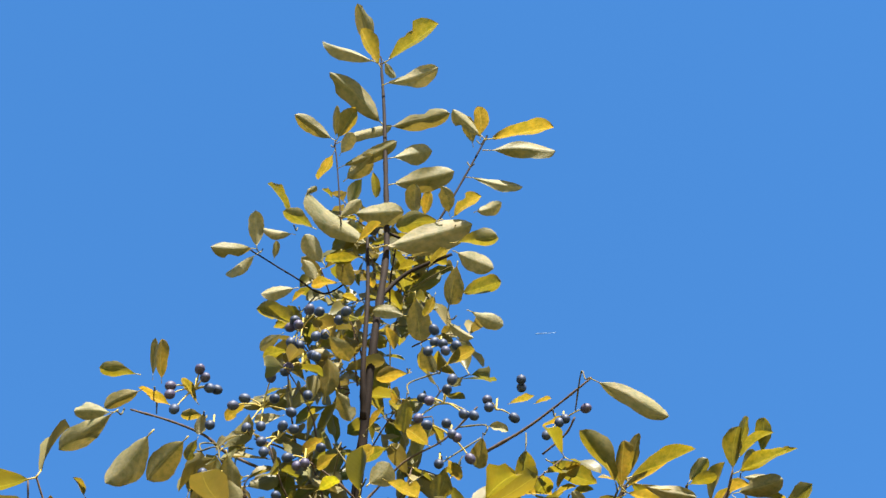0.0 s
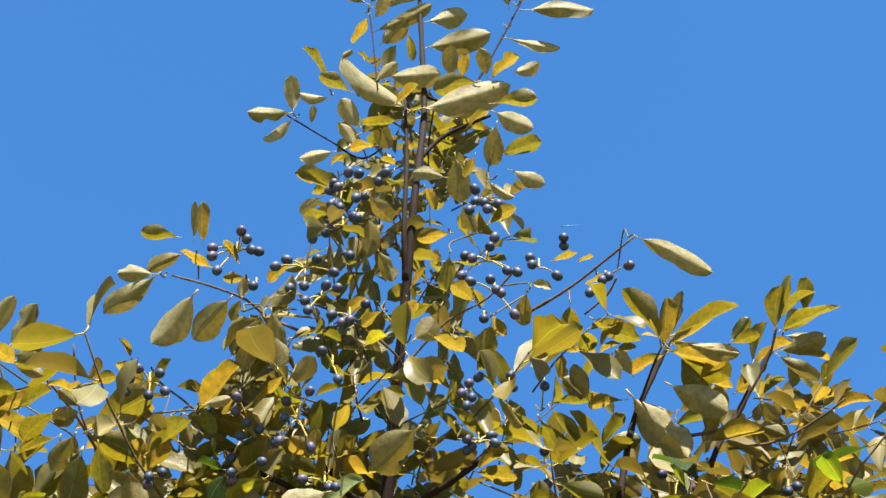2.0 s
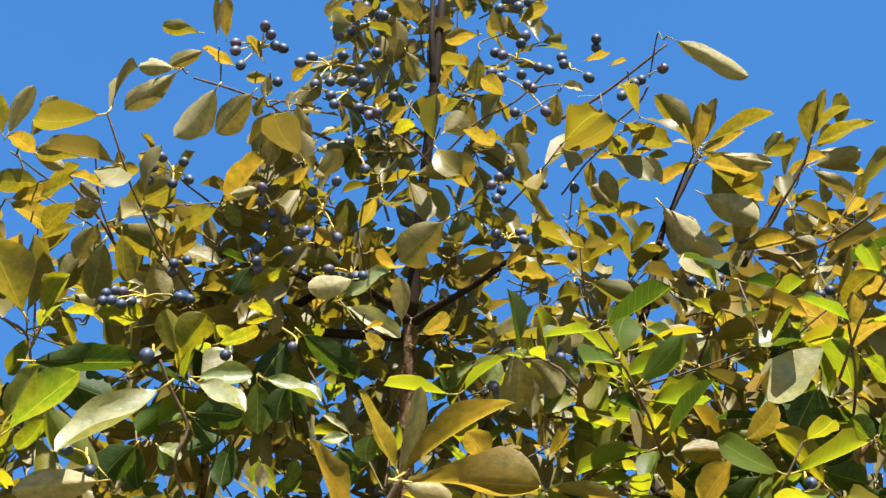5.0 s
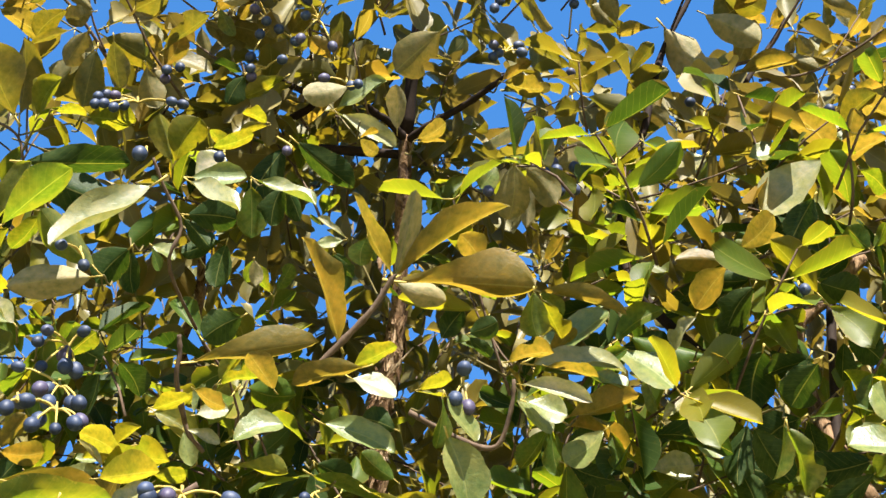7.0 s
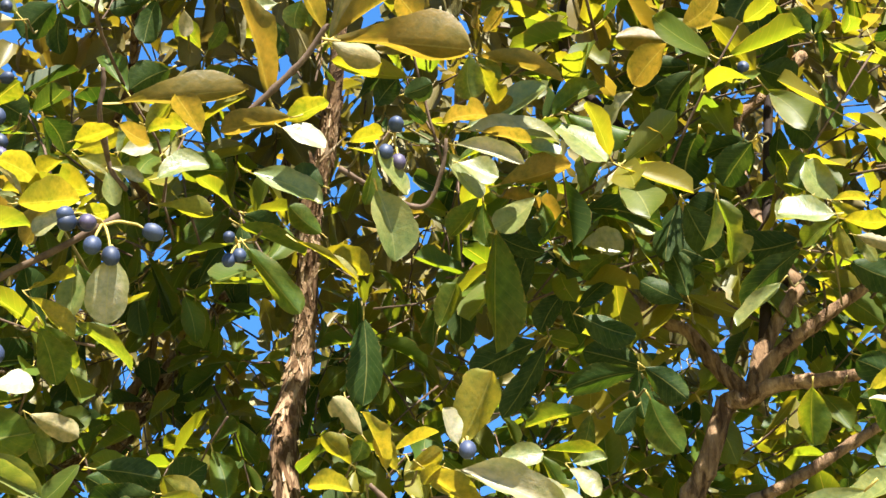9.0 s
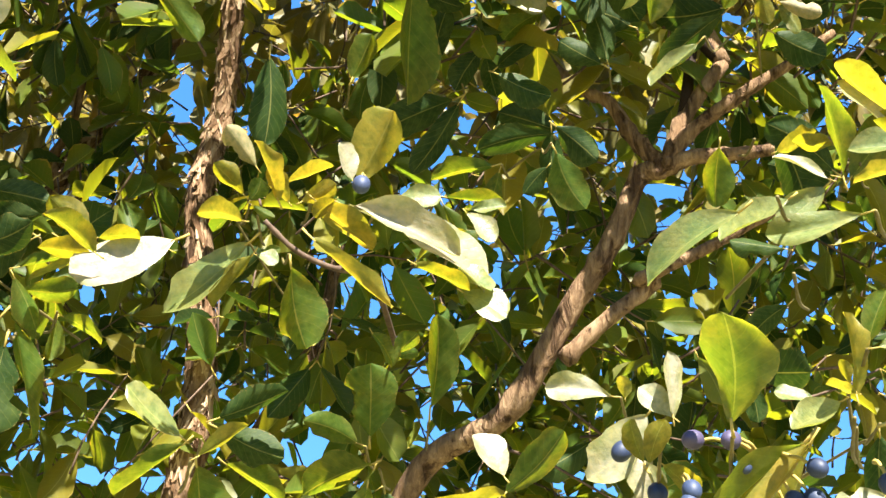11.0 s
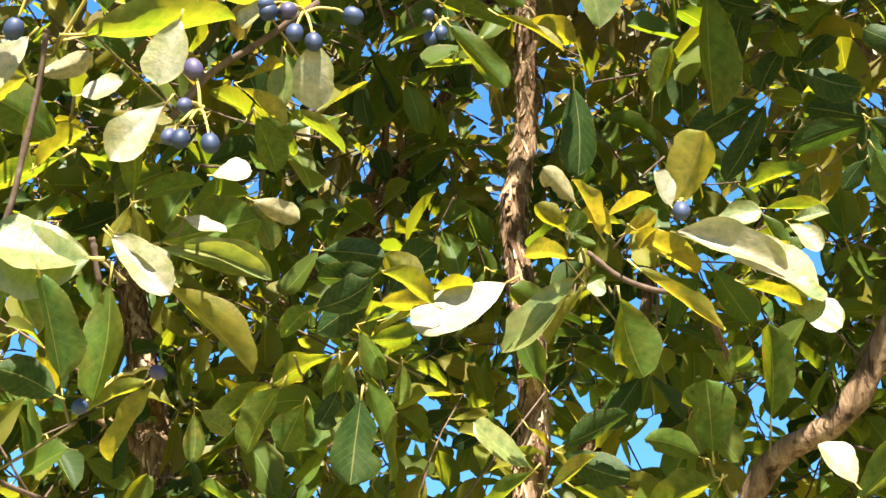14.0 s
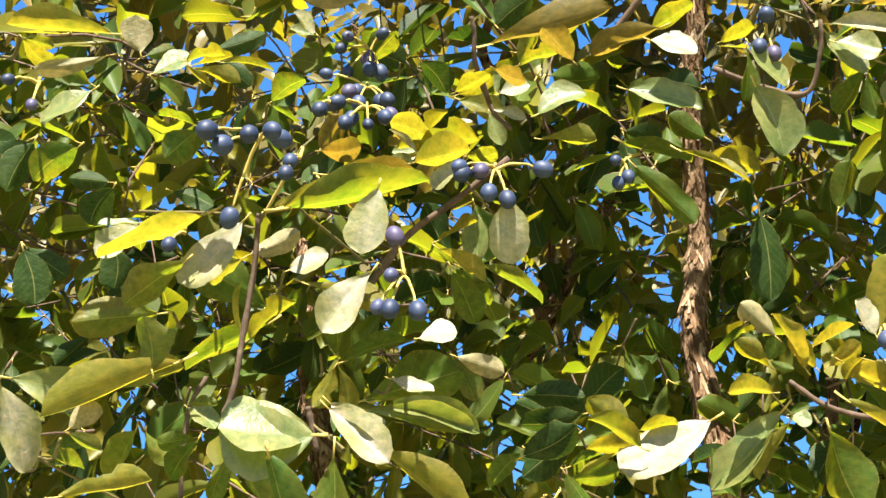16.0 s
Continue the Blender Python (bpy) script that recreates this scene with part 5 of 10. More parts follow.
leaf(tw, (-0.587, 1.075, 2.735), (-0.551, 1.036, 2.779), (-0.26, 0.60, 0.75), 0.33, "p")
leaf(tw, (-0.566, 1.096, 2.742), (-0.531, 1.121, 2.734), (-0.41, 0.75, 0.52), 0.37, "p")
leaf(tw, (-0.572, 1.096, 2.755), (-0.539, 1.071, 2.805), (-0.44, 0.65, 0.62), 0.36, "m")
leaf(tw, (-0.599, 1.096, 2.763), (-0.612, 1.045, 2.790), (0.04, 0.46, 0.89), 0.50, "o")
leaf(tw, (-0.581, 1.125, 2.776), (-0.539, 1.115, 2.783), (0.16, 0.91, 0.37), 0.48, "o")
tw = twig(0.0018, 0.0012, SPRIG, [(-0.573, 1.141, 2.723), (-0.559, 1.123, 2.700), (-0.546, 1.098, 2.686)])
leaf(tw, (-0.542, 1.076, 2.704), (-0.570, 1.049, 2.708), (0.18, -0.05, 0.98), 0.78, "y")
leaf(tw, (-0.518, 1.094, 2.693), (-0.480, 1.122, 2.700), (0.03, -0.26, 0.97), 0.59, "y")
leaf(tw, (-0.550, 1.123, 2.712), (-0.601, 1.104, 2.703), (-0.20, 0.06, 0.98), 0.58, "o")
leaf(tw, (-0.543, 1.096, 2.656), (-0.505, 1.095, 2.682), (-0.57, -0.02, 0.82), 0.59, "o")
leaf(tw, (-0.579, 1.099, 2.663), (-0.526, 1.146, 2.656), (0.13, 0.01, 0.99), 0.50, "y")
tw = twig(0.0018, 0.0012, SPRIG, [(-0.503, 1.178, 2.756), (-0.495, 1.158, 2.731), (-0.486, 1.130, 2.715)])
leaf(tw, (-0.504, 1.114, 2.741), (-0.554, 1.090, 2.730), (-0.19, -0.03, 0.98), 0.39, "o")
leaf(tw, (-0.481, 1.133, 2.730), (-0.469, 1.113, 2.752), (0.19, 0.78, 0.60), 0.48, "y")
leaf(tw, (-0.472, 1.112, 2.705), (-0.441, 1.112, 2.714), (-0.26, -0.00, 0.97), 0.56, "y")
leaf(tw, (-0.494, 1.165, 2.721), (-0.516, 1.137, 2.727), (-0.50, 0.55, 0.67), 0.43, "m")
leaf(tw, (-0.477, 1.129, 2.680), (-0.508, 1.121, 2.664), (-0.49, 0.49, 0.72), 0.75, "m")
tw = twig(0.0018, 0.0012, SPRIG, [(-0.499, 1.153, 2.672), (-0.487, 1.140, 2.650), (-0.476, 1.119, 2.635)])
leaf(tw, (-0.493, 1.097, 2.651), (-0.530, 1.114, 2.624), (-0.62, -0.12, 0.78), 0.78, "o")
leaf(tw, (-0.489, 1.111, 2.628), (-0.490, 1.134, 2.582), (0.65, 0.69, 0.32), 0.41, "o")
leaf(tw, (-0.479, 1.127, 2.646), (-0.489, 1.157, 2.621), (-0.13, 0.60, 0.79), 0.41, "m")
leaf(tw, (-0.465, 1.115, 2.629), (-0.391, 1.103, 2.669), (-0.49, -0.21, 0.85), 0.63, "o")
leaf(tw, (-0.469, 1.134, 2.629), (-0.515, 1.150, 2.572), (-0.37, 0.78, 0.51), 0.44, "o")
leaf(tw, (-0.477, 1.145, 2.662), (-0.426, 1.199, 2.663), (-0.40, 0.36, 0.84), 0.51, "o")
leaf(tw, (-0.458, 1.106, 2.600), (-0.477, 1.149, 2.550), (-0.33, 0.65, 0.68), 0.48, "o")
tw = twig(0.0018, 0.0012, SPRIG, [(-0.459, 1.125, 2.646), (-0.453, 1.111, 2.621), (-0.448, 1.089, 2.604)])
leaf(tw, (-0.462, 1.089, 2.606), (-0.493, 1.119, 2.582), (-0.14, 0.53, 0.84), 0.54, "m")
leaf(tw, (-0.475, 1.083, 2.597), (-0.515, 1.078, 2.567), (-0.57, -0.16, 0.81), 0.39, "o")
leaf(tw, (-0.434, 1.081, 2.584), (-0.433, 1.128, 2.551), (0.19, 0.56, 0.80), 0.50, "o")
leaf(tw, (-0.420, 1.102, 2.630), (-0.398, 1.131, 2.623), (0.80, -0.60, 0.08), 0.55, "w")
tw = twig(0.0018, 0.0012, SPRIG, [(-0.433, 1.170, 2.710), (-0.426, 1.150, 2.687), (-0.418, 1.123, 2.671)])
leaf(tw, (-0.405, 1.115, 2.683), (-0.430, 1.079, 2.702), (0.48, 0.15, 0.87), 0.59, "y")
leaf(tw, (-0.430, 1.130, 2.660), (-0.425, 1.166, 2.643), (0.99, -0.17, -0.02), 0.45, "b")
tw = twig(0.0018, 0.0012, SPRIG, [(-0.358, 1.197, 2.736), (-0.348, 1.179, 2.712), (-0.337, 1.152, 2.696)])
leaf(tw, (-0.355, 1.143, 2.672), (-0.299, 1.109, 2.715), (-0.65, -0.10, 0.76), 0.74, "y")
leaf(tw, (-0.343, 1.125, 2.673), (-0.328, 1.152, 2.652), (-0.47, 0.68, 0.56), 0.48, "v")
leaf(tw, (-0.310, 1.150, 2.706), (-0.329, 1.162, 2.694), (-0.58, -0.15, 0.80), 0.78, "y")
leaf(tw, (-0.314, 1.164, 2.721), (-0.336, 1.164, 2.716), (-0.21, -0.21, 0.95), 0.45, "y")
leaf(tw, (-0.365, 1.177, 2.710), (-0.294, 1.206, 2.703), (-0.07, 0.41, 0.91), 0.48, "y")
tw = twig(0.0018, 0.0012, SPRIG, [(-0.355, 1.133, 2.672), (-0.344, 1.115, 2.648), (-0.333, 1.088, 2.632)])
leaf(tw, (-0.333, 1.088, 2.632), (-0.300, 1.092, 2.642), (-0.23, 0.87, 0.44), 0.36, "p")
tw = twig(0.0018, 0.0012, SPRIG, [(-0.233, 1.098, 2.694), (-0.233, 1.083, 2.666), (-0.233, 1.061, 2.646)])
leaf(tw, (-0.233, 1.061, 2.646), (-0.274, 1.090, 2.628), (-0.35, 0.11, 0.93), 0.34, "y")
tw = twig(0.0018, 0.0012, SPRIG, [(-0.230, 1.175, 2.711), (-0.230, 1.156, 2.684), (-0.229, 1.129, 2.666)])
leaf(tw, (-0.227, 1.116, 2.652), (-0.263, 1.135, 2.631), (-0.55, -0.14, 0.83), 0.78, "o")
leaf(tw, (-0.232, 1.143, 2.681), (-0.270, 1.133, 2.678), (0.10, -0.65, 0.75), 0.43, "o")
tw = twig(0.0018, 0.0012, SPRIG, [(-0.244, 1.193, 2.621), (-0.242, 1.172, 2.597), (-0.239, 1.142, 2.581)])
leaf(tw, (-0.214, 1.131, 2.578), (-0.239, 1.112, 2.595), (0.36, 0.30, 0.88), 0.68, "y")
leaf(tw, (-0.218, 1.152, 2.601), (-0.211, 1.133, 2.628), (-0.54, 0.61, 0.59), 0.41, "y")
leaf(tw, (-0.266, 1.160, 2.589), (-0.296, 1.176, 2.561), (-0.34, 0.61, 0.71), 0.40, "l")
leaf(tw, (-0.258, 1.127, 2.557), (-0.303, 1.129, 2.531), (-0.49, -0.07, 0.87), 0.53, "l")
tw = twig(0.0018, 0.0012, SPRIG, [(-0.408, 1.230, 2.767), (-0.395, 1.214, 2.743), (-0.382, 1.189, 2.726)])
leaf(tw, (-0.382, 1.189, 2.726), (-0.341, 1.213, 2.725), (-0.39, 0.69, 0.61), 0.59, "m")
tw = twig(0.0018, 0.0012, SPRIG, [(-0.427, 1.174, 2.625), (-0.414, 1.154, 2.601), (-0.401, 1.126, 2.586)])
leaf(tw, (-0.393, 1.109, 2.581), (-0.337, 1.081, 2.603), (-0.43, -0.16, 0.89), 0.53, "o")
leaf(tw, (-0.393, 1.129, 2.575), (-0.369, 1.097, 2.597), (-0.41, 0.29, 0.86), 0.58, "y")
leaf(tw, (-0.403, 1.101, 2.562), (-0.391, 1.133, 2.524), (-0.29, 0.78, 0.56), 0.55, "m")
leaf(tw, (-0.400, 1.129, 2.602), (-0.346, 1.151, 2.593), (0.39, -0.90, 0.17), 0.49, "o")
leaf(tw, (-0.399, 1.146, 2.593), (-0.402, 1.107, 2.610), (-0.31, 0.40, 0.86), 0.43, "y")
leaf(tw, (-0.416, 1.139, 2.600), (-0.380, 1.167, 2.575), (-0.38, 0.85, 0.38), 0.51, "m")
tw = twig(0.0018, 0.0012, SPRIG, [(-0.541, 1.155, 2.512), (-0.529, 1.133, 2.490), (-0.517, 1.103, 2.476)])
leaf(tw, (-0.511, 1.092, 2.465), (-0.539, 1.021, 2.512), (0.45, 0.37, 0.81), 0.78, "o")
leaf(tw, (-0.523, 1.114, 2.488), (-0.506, 1.045, 2.542), (0.41, 0.62, 0.67), 0.45, "o")
tw = twig(0.0018, 0.0012, SPRIG, [(-0.470, 1.042, 2.419), (-0.454, 1.023, 2.397), (-0.439, 0.997, 2.383)])
leaf(tw, (-0.439, 0.997, 2.383), (-0.411, 1.008, 2.387), (-0.09, -0.13, 0.99), 0.74, "l")
tw = twig(0.0018, 0.0012, SPRIG, [(-0.472, 1.109, 2.483), (-0.456, 1.092, 2.461), (-0.441, 1.066, 2.447)])
leaf(tw, (-0.441, 1.066, 2.447), (-0.396, 1.088, 2.462), (-0.25, -0.16, 0.96), 0.76, "l")
tw = twig(0.0018, 0.0012, SPRIG, [(-0.196, 1.172, 2.511), (-0.190, 1.149, 2.488), (-0.183, 1.118, 2.473)])
leaf(tw, (-0.187, 1.098, 2.503), (-0.236, 1.090, 2.487), (-0.24, 0.93, 0.28), 0.49, "p")
leaf(tw, (-0.214, 1.121, 2.496), (-0.150, 1.151, 2.470), (0.39, -0.92, -0.11), 0.27, "w")
leaf(tw, (-0.186, 1.129, 2.460), (-0.165, 1.122, 2.464), (-0.32, -0.42, 0.85), 0.49, "y")
leaf(tw, (-0.182, 1.103, 2.436), (-0.164, 1.112, 2.422), (0.53, 0.27, 0.81), 0.78, "y")
leaf(tw, (-0.148, 1.139, 2.472), (-0.147, 1.098, 2.502), (-0.15, 0.59, 0.79), 0.40, "p")
tw = twig(0.0018, 0.0012, SPRIG, [(-0.318, 1.209, 2.641), (-0.315, 1.189, 2.616), (-0.312, 1.160, 2.600)])
leaf(tw, (-0.309, 1.148, 2.588), (-0.330, 1.165, 2.560), (-0.12, 0.81, 0.58), 0.71, "d")
leaf(tw, (-0.315, 1.172, 2.612), (-0.347, 1.157, 2.617), (0.06, 0.22, 0.97), 0.47, "d")
tw = twig(0.0018, 0.0012, SPRIG, [(-0.282, 1.185, 2.521), (-0.275, 1.163, 2.500), (-0.268, 1.134, 2.486)])
leaf(tw, (-0.271, 1.118, 2.477), (-0.296, 1.102, 2.478), (0.02, -0.00, 1.00), 0.78, "l")
leaf(tw, (-0.275, 1.138, 2.496), (-0.305, 1.136, 2.489), (-0.24, -0.02, 0.97), 0.48, "l")
leaf(tw, (-0.257, 1.144, 2.485), (-0.197, 1.192, 2.454), (-0.03, 0.58, 0.81), 0.38, "d")
tw = twig(0.0018, 0.0012, SPRIG, [(-0.088, 1.147, 2.643), (-0.092, 1.131, 2.615), (-0.095, 1.107, 2.595)])
leaf(tw, (-0.095, 1.107, 2.595), (-0.152, 1.144, 2.572), (0.02, 0.56, 0.83), 0.65, "m")
tw = twig(0.0018, 0.0012, SPRIG, [(-0.142, 1.158, 2.466), (-0.135, 1.136, 2.443), (-0.129, 1.106, 2.429)])
leaf(tw, (-0.128, 1.096, 2.420), (-0.097, 1.089, 2.435), (-0.46, -0.14, 0.88), 0.78, "y")
leaf(tw, (-0.129, 1.115, 2.438), (-0.099, 1.117, 2.439), (-0.02, -0.28, 0.96), 0.40, "y")
tw = twig(0.0018, 0.0012, SPRIG, [(-0.056, 1.266, 2.665), (-0.051, 1.244, 2.640), (-0.045, 1.214, 2.624)])
leaf(tw, (-0.045, 1.205, 2.614), (0.003, 1.207, 2.602), (0.24, 0.06, 0.97), 0.70, "y")
leaf(tw, (-0.045, 1.224, 2.633), (-0.008, 1.207, 2.647), (-0.13, 0.43, 0.89), 0.40, "y")
tw = twig(0.0018, 0.0012, SPRIG, [(0.003, 1.222, 2.583), (-0.002, 1.206, 2.556), (-0.007, 1.181, 2.537)])
leaf(tw, (-0.008, 1.168, 2.525), (-0.009, 1.211, 2.476), (0.41, 0.69, 0.60), 0.42, "o")
leaf(tw, (-0.007, 1.194, 2.548), (-0.066, 1.222, 2.537), (0.41, 0.90, 0.14), 0.44, "o")
tw = twig(0.0018, 0.0012, SPRIG, [(0.001, 1.360, 2.617), (0.004, 1.337, 2.595), (0.008, 1.307, 2.580)])
leaf(tw, (0.007, 1.286, 2.562), (0.061, 1.281, 2.572), (-0.05, 0.76, 0.65), 0.59, "m")
leaf(tw, (0.010, 1.327, 2.599), (0.052, 1.317, 2.620), (-0.04, 0.86, 0.50), 0.45, "m")
tw = twig(0.0018, 0.0012, SPRIG, [(-0.032, 1.141, 2.436), (-0.037, 1.123, 2.409), (-0.041, 1.097, 2.390)])
leaf(tw, (-0.049, 1.082, 2.371), (-0.068, 1.092, 2.352), (-0.24, -0.93, -0.28), 0.78, "b")
leaf(tw, (-0.034, 1.112, 2.409), (-0.044, 1.151, 2.364), (0.09, 0.76, 0.64), 0.56, "m")
tw = twig(0.0018, 0.0012, SPRIG, [(-0.037, 1.198, 2.493), (-0.031, 1.180, 2.464), (-0.025, 1.154, 2.444)])
leaf(tw, (-0.021, 1.151, 2.442), (-0.026, 1.193, 2.390), (0.05, 0.78, 0.62), 0.25, "p")
leaf(tw, (-0.034, 1.141, 2.433), (0.003, 1.161, 2.390), (0.44, 0.61, 0.66), 0.48, "m")
leaf(tw, (-0.020, 1.168, 2.457), (0.025, 1.192, 2.433), (-0.03, 0.73, 0.68), 0.52, "v")
tw = twig(0.0018, 0.0012, SPRIG, [(0.132, 1.410, 2.791), (0.124, 1.393, 2.764), (0.116, 1.368, 2.745)])
leaf(tw, (0.110, 1.374, 2.750), (0.076, 1.405, 2.734), (-0.34, 0.12, 0.93), 0.50, "y")
leaf(tw, (0.122, 1.361, 2.740), (0.093, 1.391, 2.695), (-0.11, 0.79, 0.60), 0.43, "m")
tw = twig(0.0018, 0.0012, SPRIG, [(0.127, 1.389, 2.689), (0.122, 1.373, 2.666), (0.117, 1.350, 2.651)])
leaf(tw, (0.115, 1.330, 2.634), (0.091, 1.360, 2.613), (-0.34, 0.35, 0.87), 0.78, "l")
leaf(tw, (0.119, 1.369, 2.668), (0.126, 1.413, 2.652), (-0.56, 0.36, 0.74), 0.44, "l")
tw = twig(0.0018, 0.0012, SPRIG, [(0.218, 1.428, 2.701), (0.208, 1.407, 2.677), (0.198, 1.378, 2.660)])
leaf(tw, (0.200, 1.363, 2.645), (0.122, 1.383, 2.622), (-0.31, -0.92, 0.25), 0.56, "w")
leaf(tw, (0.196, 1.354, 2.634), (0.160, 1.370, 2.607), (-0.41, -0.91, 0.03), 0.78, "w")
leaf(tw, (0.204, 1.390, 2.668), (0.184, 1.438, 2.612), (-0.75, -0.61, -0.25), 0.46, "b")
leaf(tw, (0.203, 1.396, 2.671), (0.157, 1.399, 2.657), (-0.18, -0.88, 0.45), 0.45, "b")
leaf(tw, (0.187, 1.389, 2.683), (0.233, 1.385, 2.686), (-0.07, -0.11, 0.99), 0.78, "y")
tw = twig(0.0018, 0.0012, SPRIG, [(0.302, 1.318, 2.547), (0.296, 1.293, 2.526), (0.290, 1.261, 2.512)])
leaf(tw, (0.310, 1.260, 2.523), (0.261, 1.226, 2.561), (0.63, -0.05, 0.77), 0.74, "y")
leaf(tw, (0.314, 1.276, 2.537), (0.332, 1.225, 2.563), (0.87, 0.43, 0.26), 0.50, "y")
leaf(tw, (0.280, 1.278, 2.536), (0.267, 1.261, 2.560), (0.90, -0.05, 0.42), 0.50, "v")
leaf(tw, (0.286, 1.264, 2.497), (0.331, 1.275, 2.448), (0.72, -0.39, 0.57), 0.48, "y")
leaf(tw, (0.271, 1.245, 2.504), (0.235, 1.239, 2.510), (0.18, -0.07, 0.98), 0.78, "v")
leaf(tw, (0.279, 1.241, 2.477), (0.341, 1.191, 2.488), (-0.10, 0.08, 0.99), 0.59, "y")
tw = twig(0.0018, 0.0012, SPRIG, [(0.223, 1.302, 2.562), (0.224, 1.281, 2.537), (0.225, 1.253, 2.520)])
leaf(tw, (0.222, 1.244, 2.512), (0.280, 1.245, 2.499), (0.22, 0.09, 0.97), 0.49, "y")
leaf(tw, (0.227, 1.262, 2.528), (0.258, 1.298, 2.491), (0.46, 0.40, 0.79), 0.45, "y")
tw = twig(0.0018, 0.0012, SPRIG, [(0.287, 1.419, 2.613), (0.277, 1.396, 2.592), (0.268, 1.365, 2.578)])
leaf(tw, (0.264, 1.347, 2.562), (0.214, 1.312, 2.599), (0.60, -0.02, 0.80), 0.62, "y")
leaf(tw, (0.272, 1.383, 2.594), (0.212, 1.393, 2.600), (0.11, -0.02, 0.99), 0.41, "y")
tw = twig(0.0018, 0.0012, SPRIG, [(0.351, 1.382, 2.731), (0.349, 1.360, 2.706), (0.347, 1.331, 2.689)])
leaf(tw, (0.355, 1.299, 2.671), (0.401, 1.315, 2.641), (0.58, -0.12, 0.81), 0.78, "y")
leaf(tw, (0.331, 1.325, 2.699), (0.313, 1.344, 2.677), (-0.51, 0.40, 0.76), 0.78, "y")
leaf(tw, (0.366, 1.332, 2.702), (0.410, 1.318, 2.696), (0.13, -0.03, 0.99), 0.52, "y")
leaf(tw, (0.338, 1.349, 2.722), (0.340, 1.362, 2.696), (-0.47, 0.81, 0.35), 0.44, "y")
leaf(tw, (0.344, 1.348, 2.653), (0.396, 1.350, 2.623), (0.47, -0.41, 0.78), 0.51, "o")
tw = twig(0.0018, 0.0012, SPRIG, [(0.345, 1.380, 2.669), (0.341, 1.357, 2.647), (0.337, 1.326, 2.632)])
leaf(tw, (0.337, 1.326, 2.632), (0.382, 1.291, 2.655), (-0.41, 0.07, 0.91), 0.78, "o")
tw = twig(0.0018, 0.0012, SPRIG, [(0.236, 1.437, 2.788), (0.234, 1.414, 2.765), (0.231, 1.382, 2.749)])
leaf(tw, (0.238, 1.364, 2.728), (0.279, 1.379, 2.695), (0.25, 0.72, 0.65), 0.56, "m")
leaf(tw, (0.244, 1.390, 2.752), (0.269, 1.403, 2.717), (-0.33, 0.94, 0.11), 0.42, "m")
leaf(tw, (0.213, 1.391, 2.768), (0.175, 1.370, 2.785), (0.43, -0.06, 0.90), 0.50, "y")
tw = twig(0.0018, 0.0012, SPRIG, [(-0.351, 1.143, 2.366), (-0.339, 1.120, 2.345), (-0.327, 1.089, 2.333)])
leaf(tw, (-0.324, 1.063, 2.347), (-0.296, 1.052, 2.373), (-0.25, -0.96, -0.12), 0.78, "w")
leaf(tw, (-0.328, 1.077, 2.362), (-0.292, 1.081, 2.364), (0.12, -0.99, -0.08), 0.43, "b")
leaf(tw, (-0.340, 1.096, 2.342), (-0.313, 1.111, 2.312), (-0.05, 0.91, 0.40), 0.48, "d")
leaf(tw, (-0.334, 1.075, 2.323), (-0.283, 1.079, 2.316), (0.02, 0.79, 0.62), 0.61, "d")
leaf(tw, (-0.364, 1.097, 2.309), (-0.357, 1.113, 2.290), (0.76, -0.61, -0.24), 0.41, "g")
leaf(tw, (-0.293, 1.092, 2.307), (-0.304, 1.111, 2.266), (-0.14, 0.88, 0.45), 0.49, "d")
leaf(tw, (-0.303, 1.127, 2.337), (-0.344, 1.126, 2.322), (-0.30, 0.55, 0.78), 0.41, "d")
tw = twig(0.0018, 0.0012, SPRIG, [(-0.386, 1.079, 2.252), (-0.380, 1.058, 2.230), (-0.375, 1.028, 2.216)])
leaf(tw, (-0.375, 1.028, 2.216), (-0.452, 1.025, 2.206), (-0.09, 0.88, 0.47), 0.37, "p")
tw = twig(0.0018, 0.0012, SPRIG, [(-0.499, 1.056, 2.280), (-0.483, 1.034, 2.260), (-0.467, 1.004, 2.248)])
leaf(tw, (-0.460, 0.990, 2.235), (-0.394, 0.968, 2.279), (-0.59, -0.22, 0.78), 0.53, "v")
leaf(tw, (-0.473, 1.018, 2.261), (-0.437, 0.978, 2.302), (-0.66, -0.74, -0.14), 0.42, "v")
tw = twig(0.0018, 0.0012, SPRIG, [(-0.351, 1.130, 2.451), (-0.340, 1.109, 2.430), (-0.329, 1.080, 2.417)])
leaf(tw, (-0.352, 1.086, 2.391), (-0.324, 1.060, 2.429), (-0.74, 0.17, 0.65), 0.78, "l")
leaf(tw, (-0.316, 1.066, 2.394), (-0.274, 1.069, 2.413), (-0.38, -0.26, 0.89), 0.58, "l")
leaf(tw, (-0.320, 1.072, 2.429), (-0.305, 1.090, 2.420), (0.35, 0.17, 0.92), 0.78, "l")
leaf(tw, (-0.327, 1.096, 2.453), (-0.324, 1.109, 2.434), (0.59, 0.60, 0.53), 0.46, "l")
tw = twig(0.0018, 0.0012, SPRIG, [(-0.284, 1.122, 2.407), (-0.272, 1.106, 2.382), (-0.260, 1.081, 2.365)])
leaf(tw, (-0.271, 1.060, 2.349), (-0.214, 1.081, 2.332), (0.39, -0.90, 0.20), 0.48, "b")
leaf(tw, (-0.244, 1.076, 2.357), (-0.256, 1.098, 2.324), (-0.15, 0.81, 0.57), 0.63, "d")
leaf(tw, (-0.248, 1.093, 2.373), (-0.237, 1.129, 2.356), (-0.73, 0.46, 0.50), 0.49, "d")
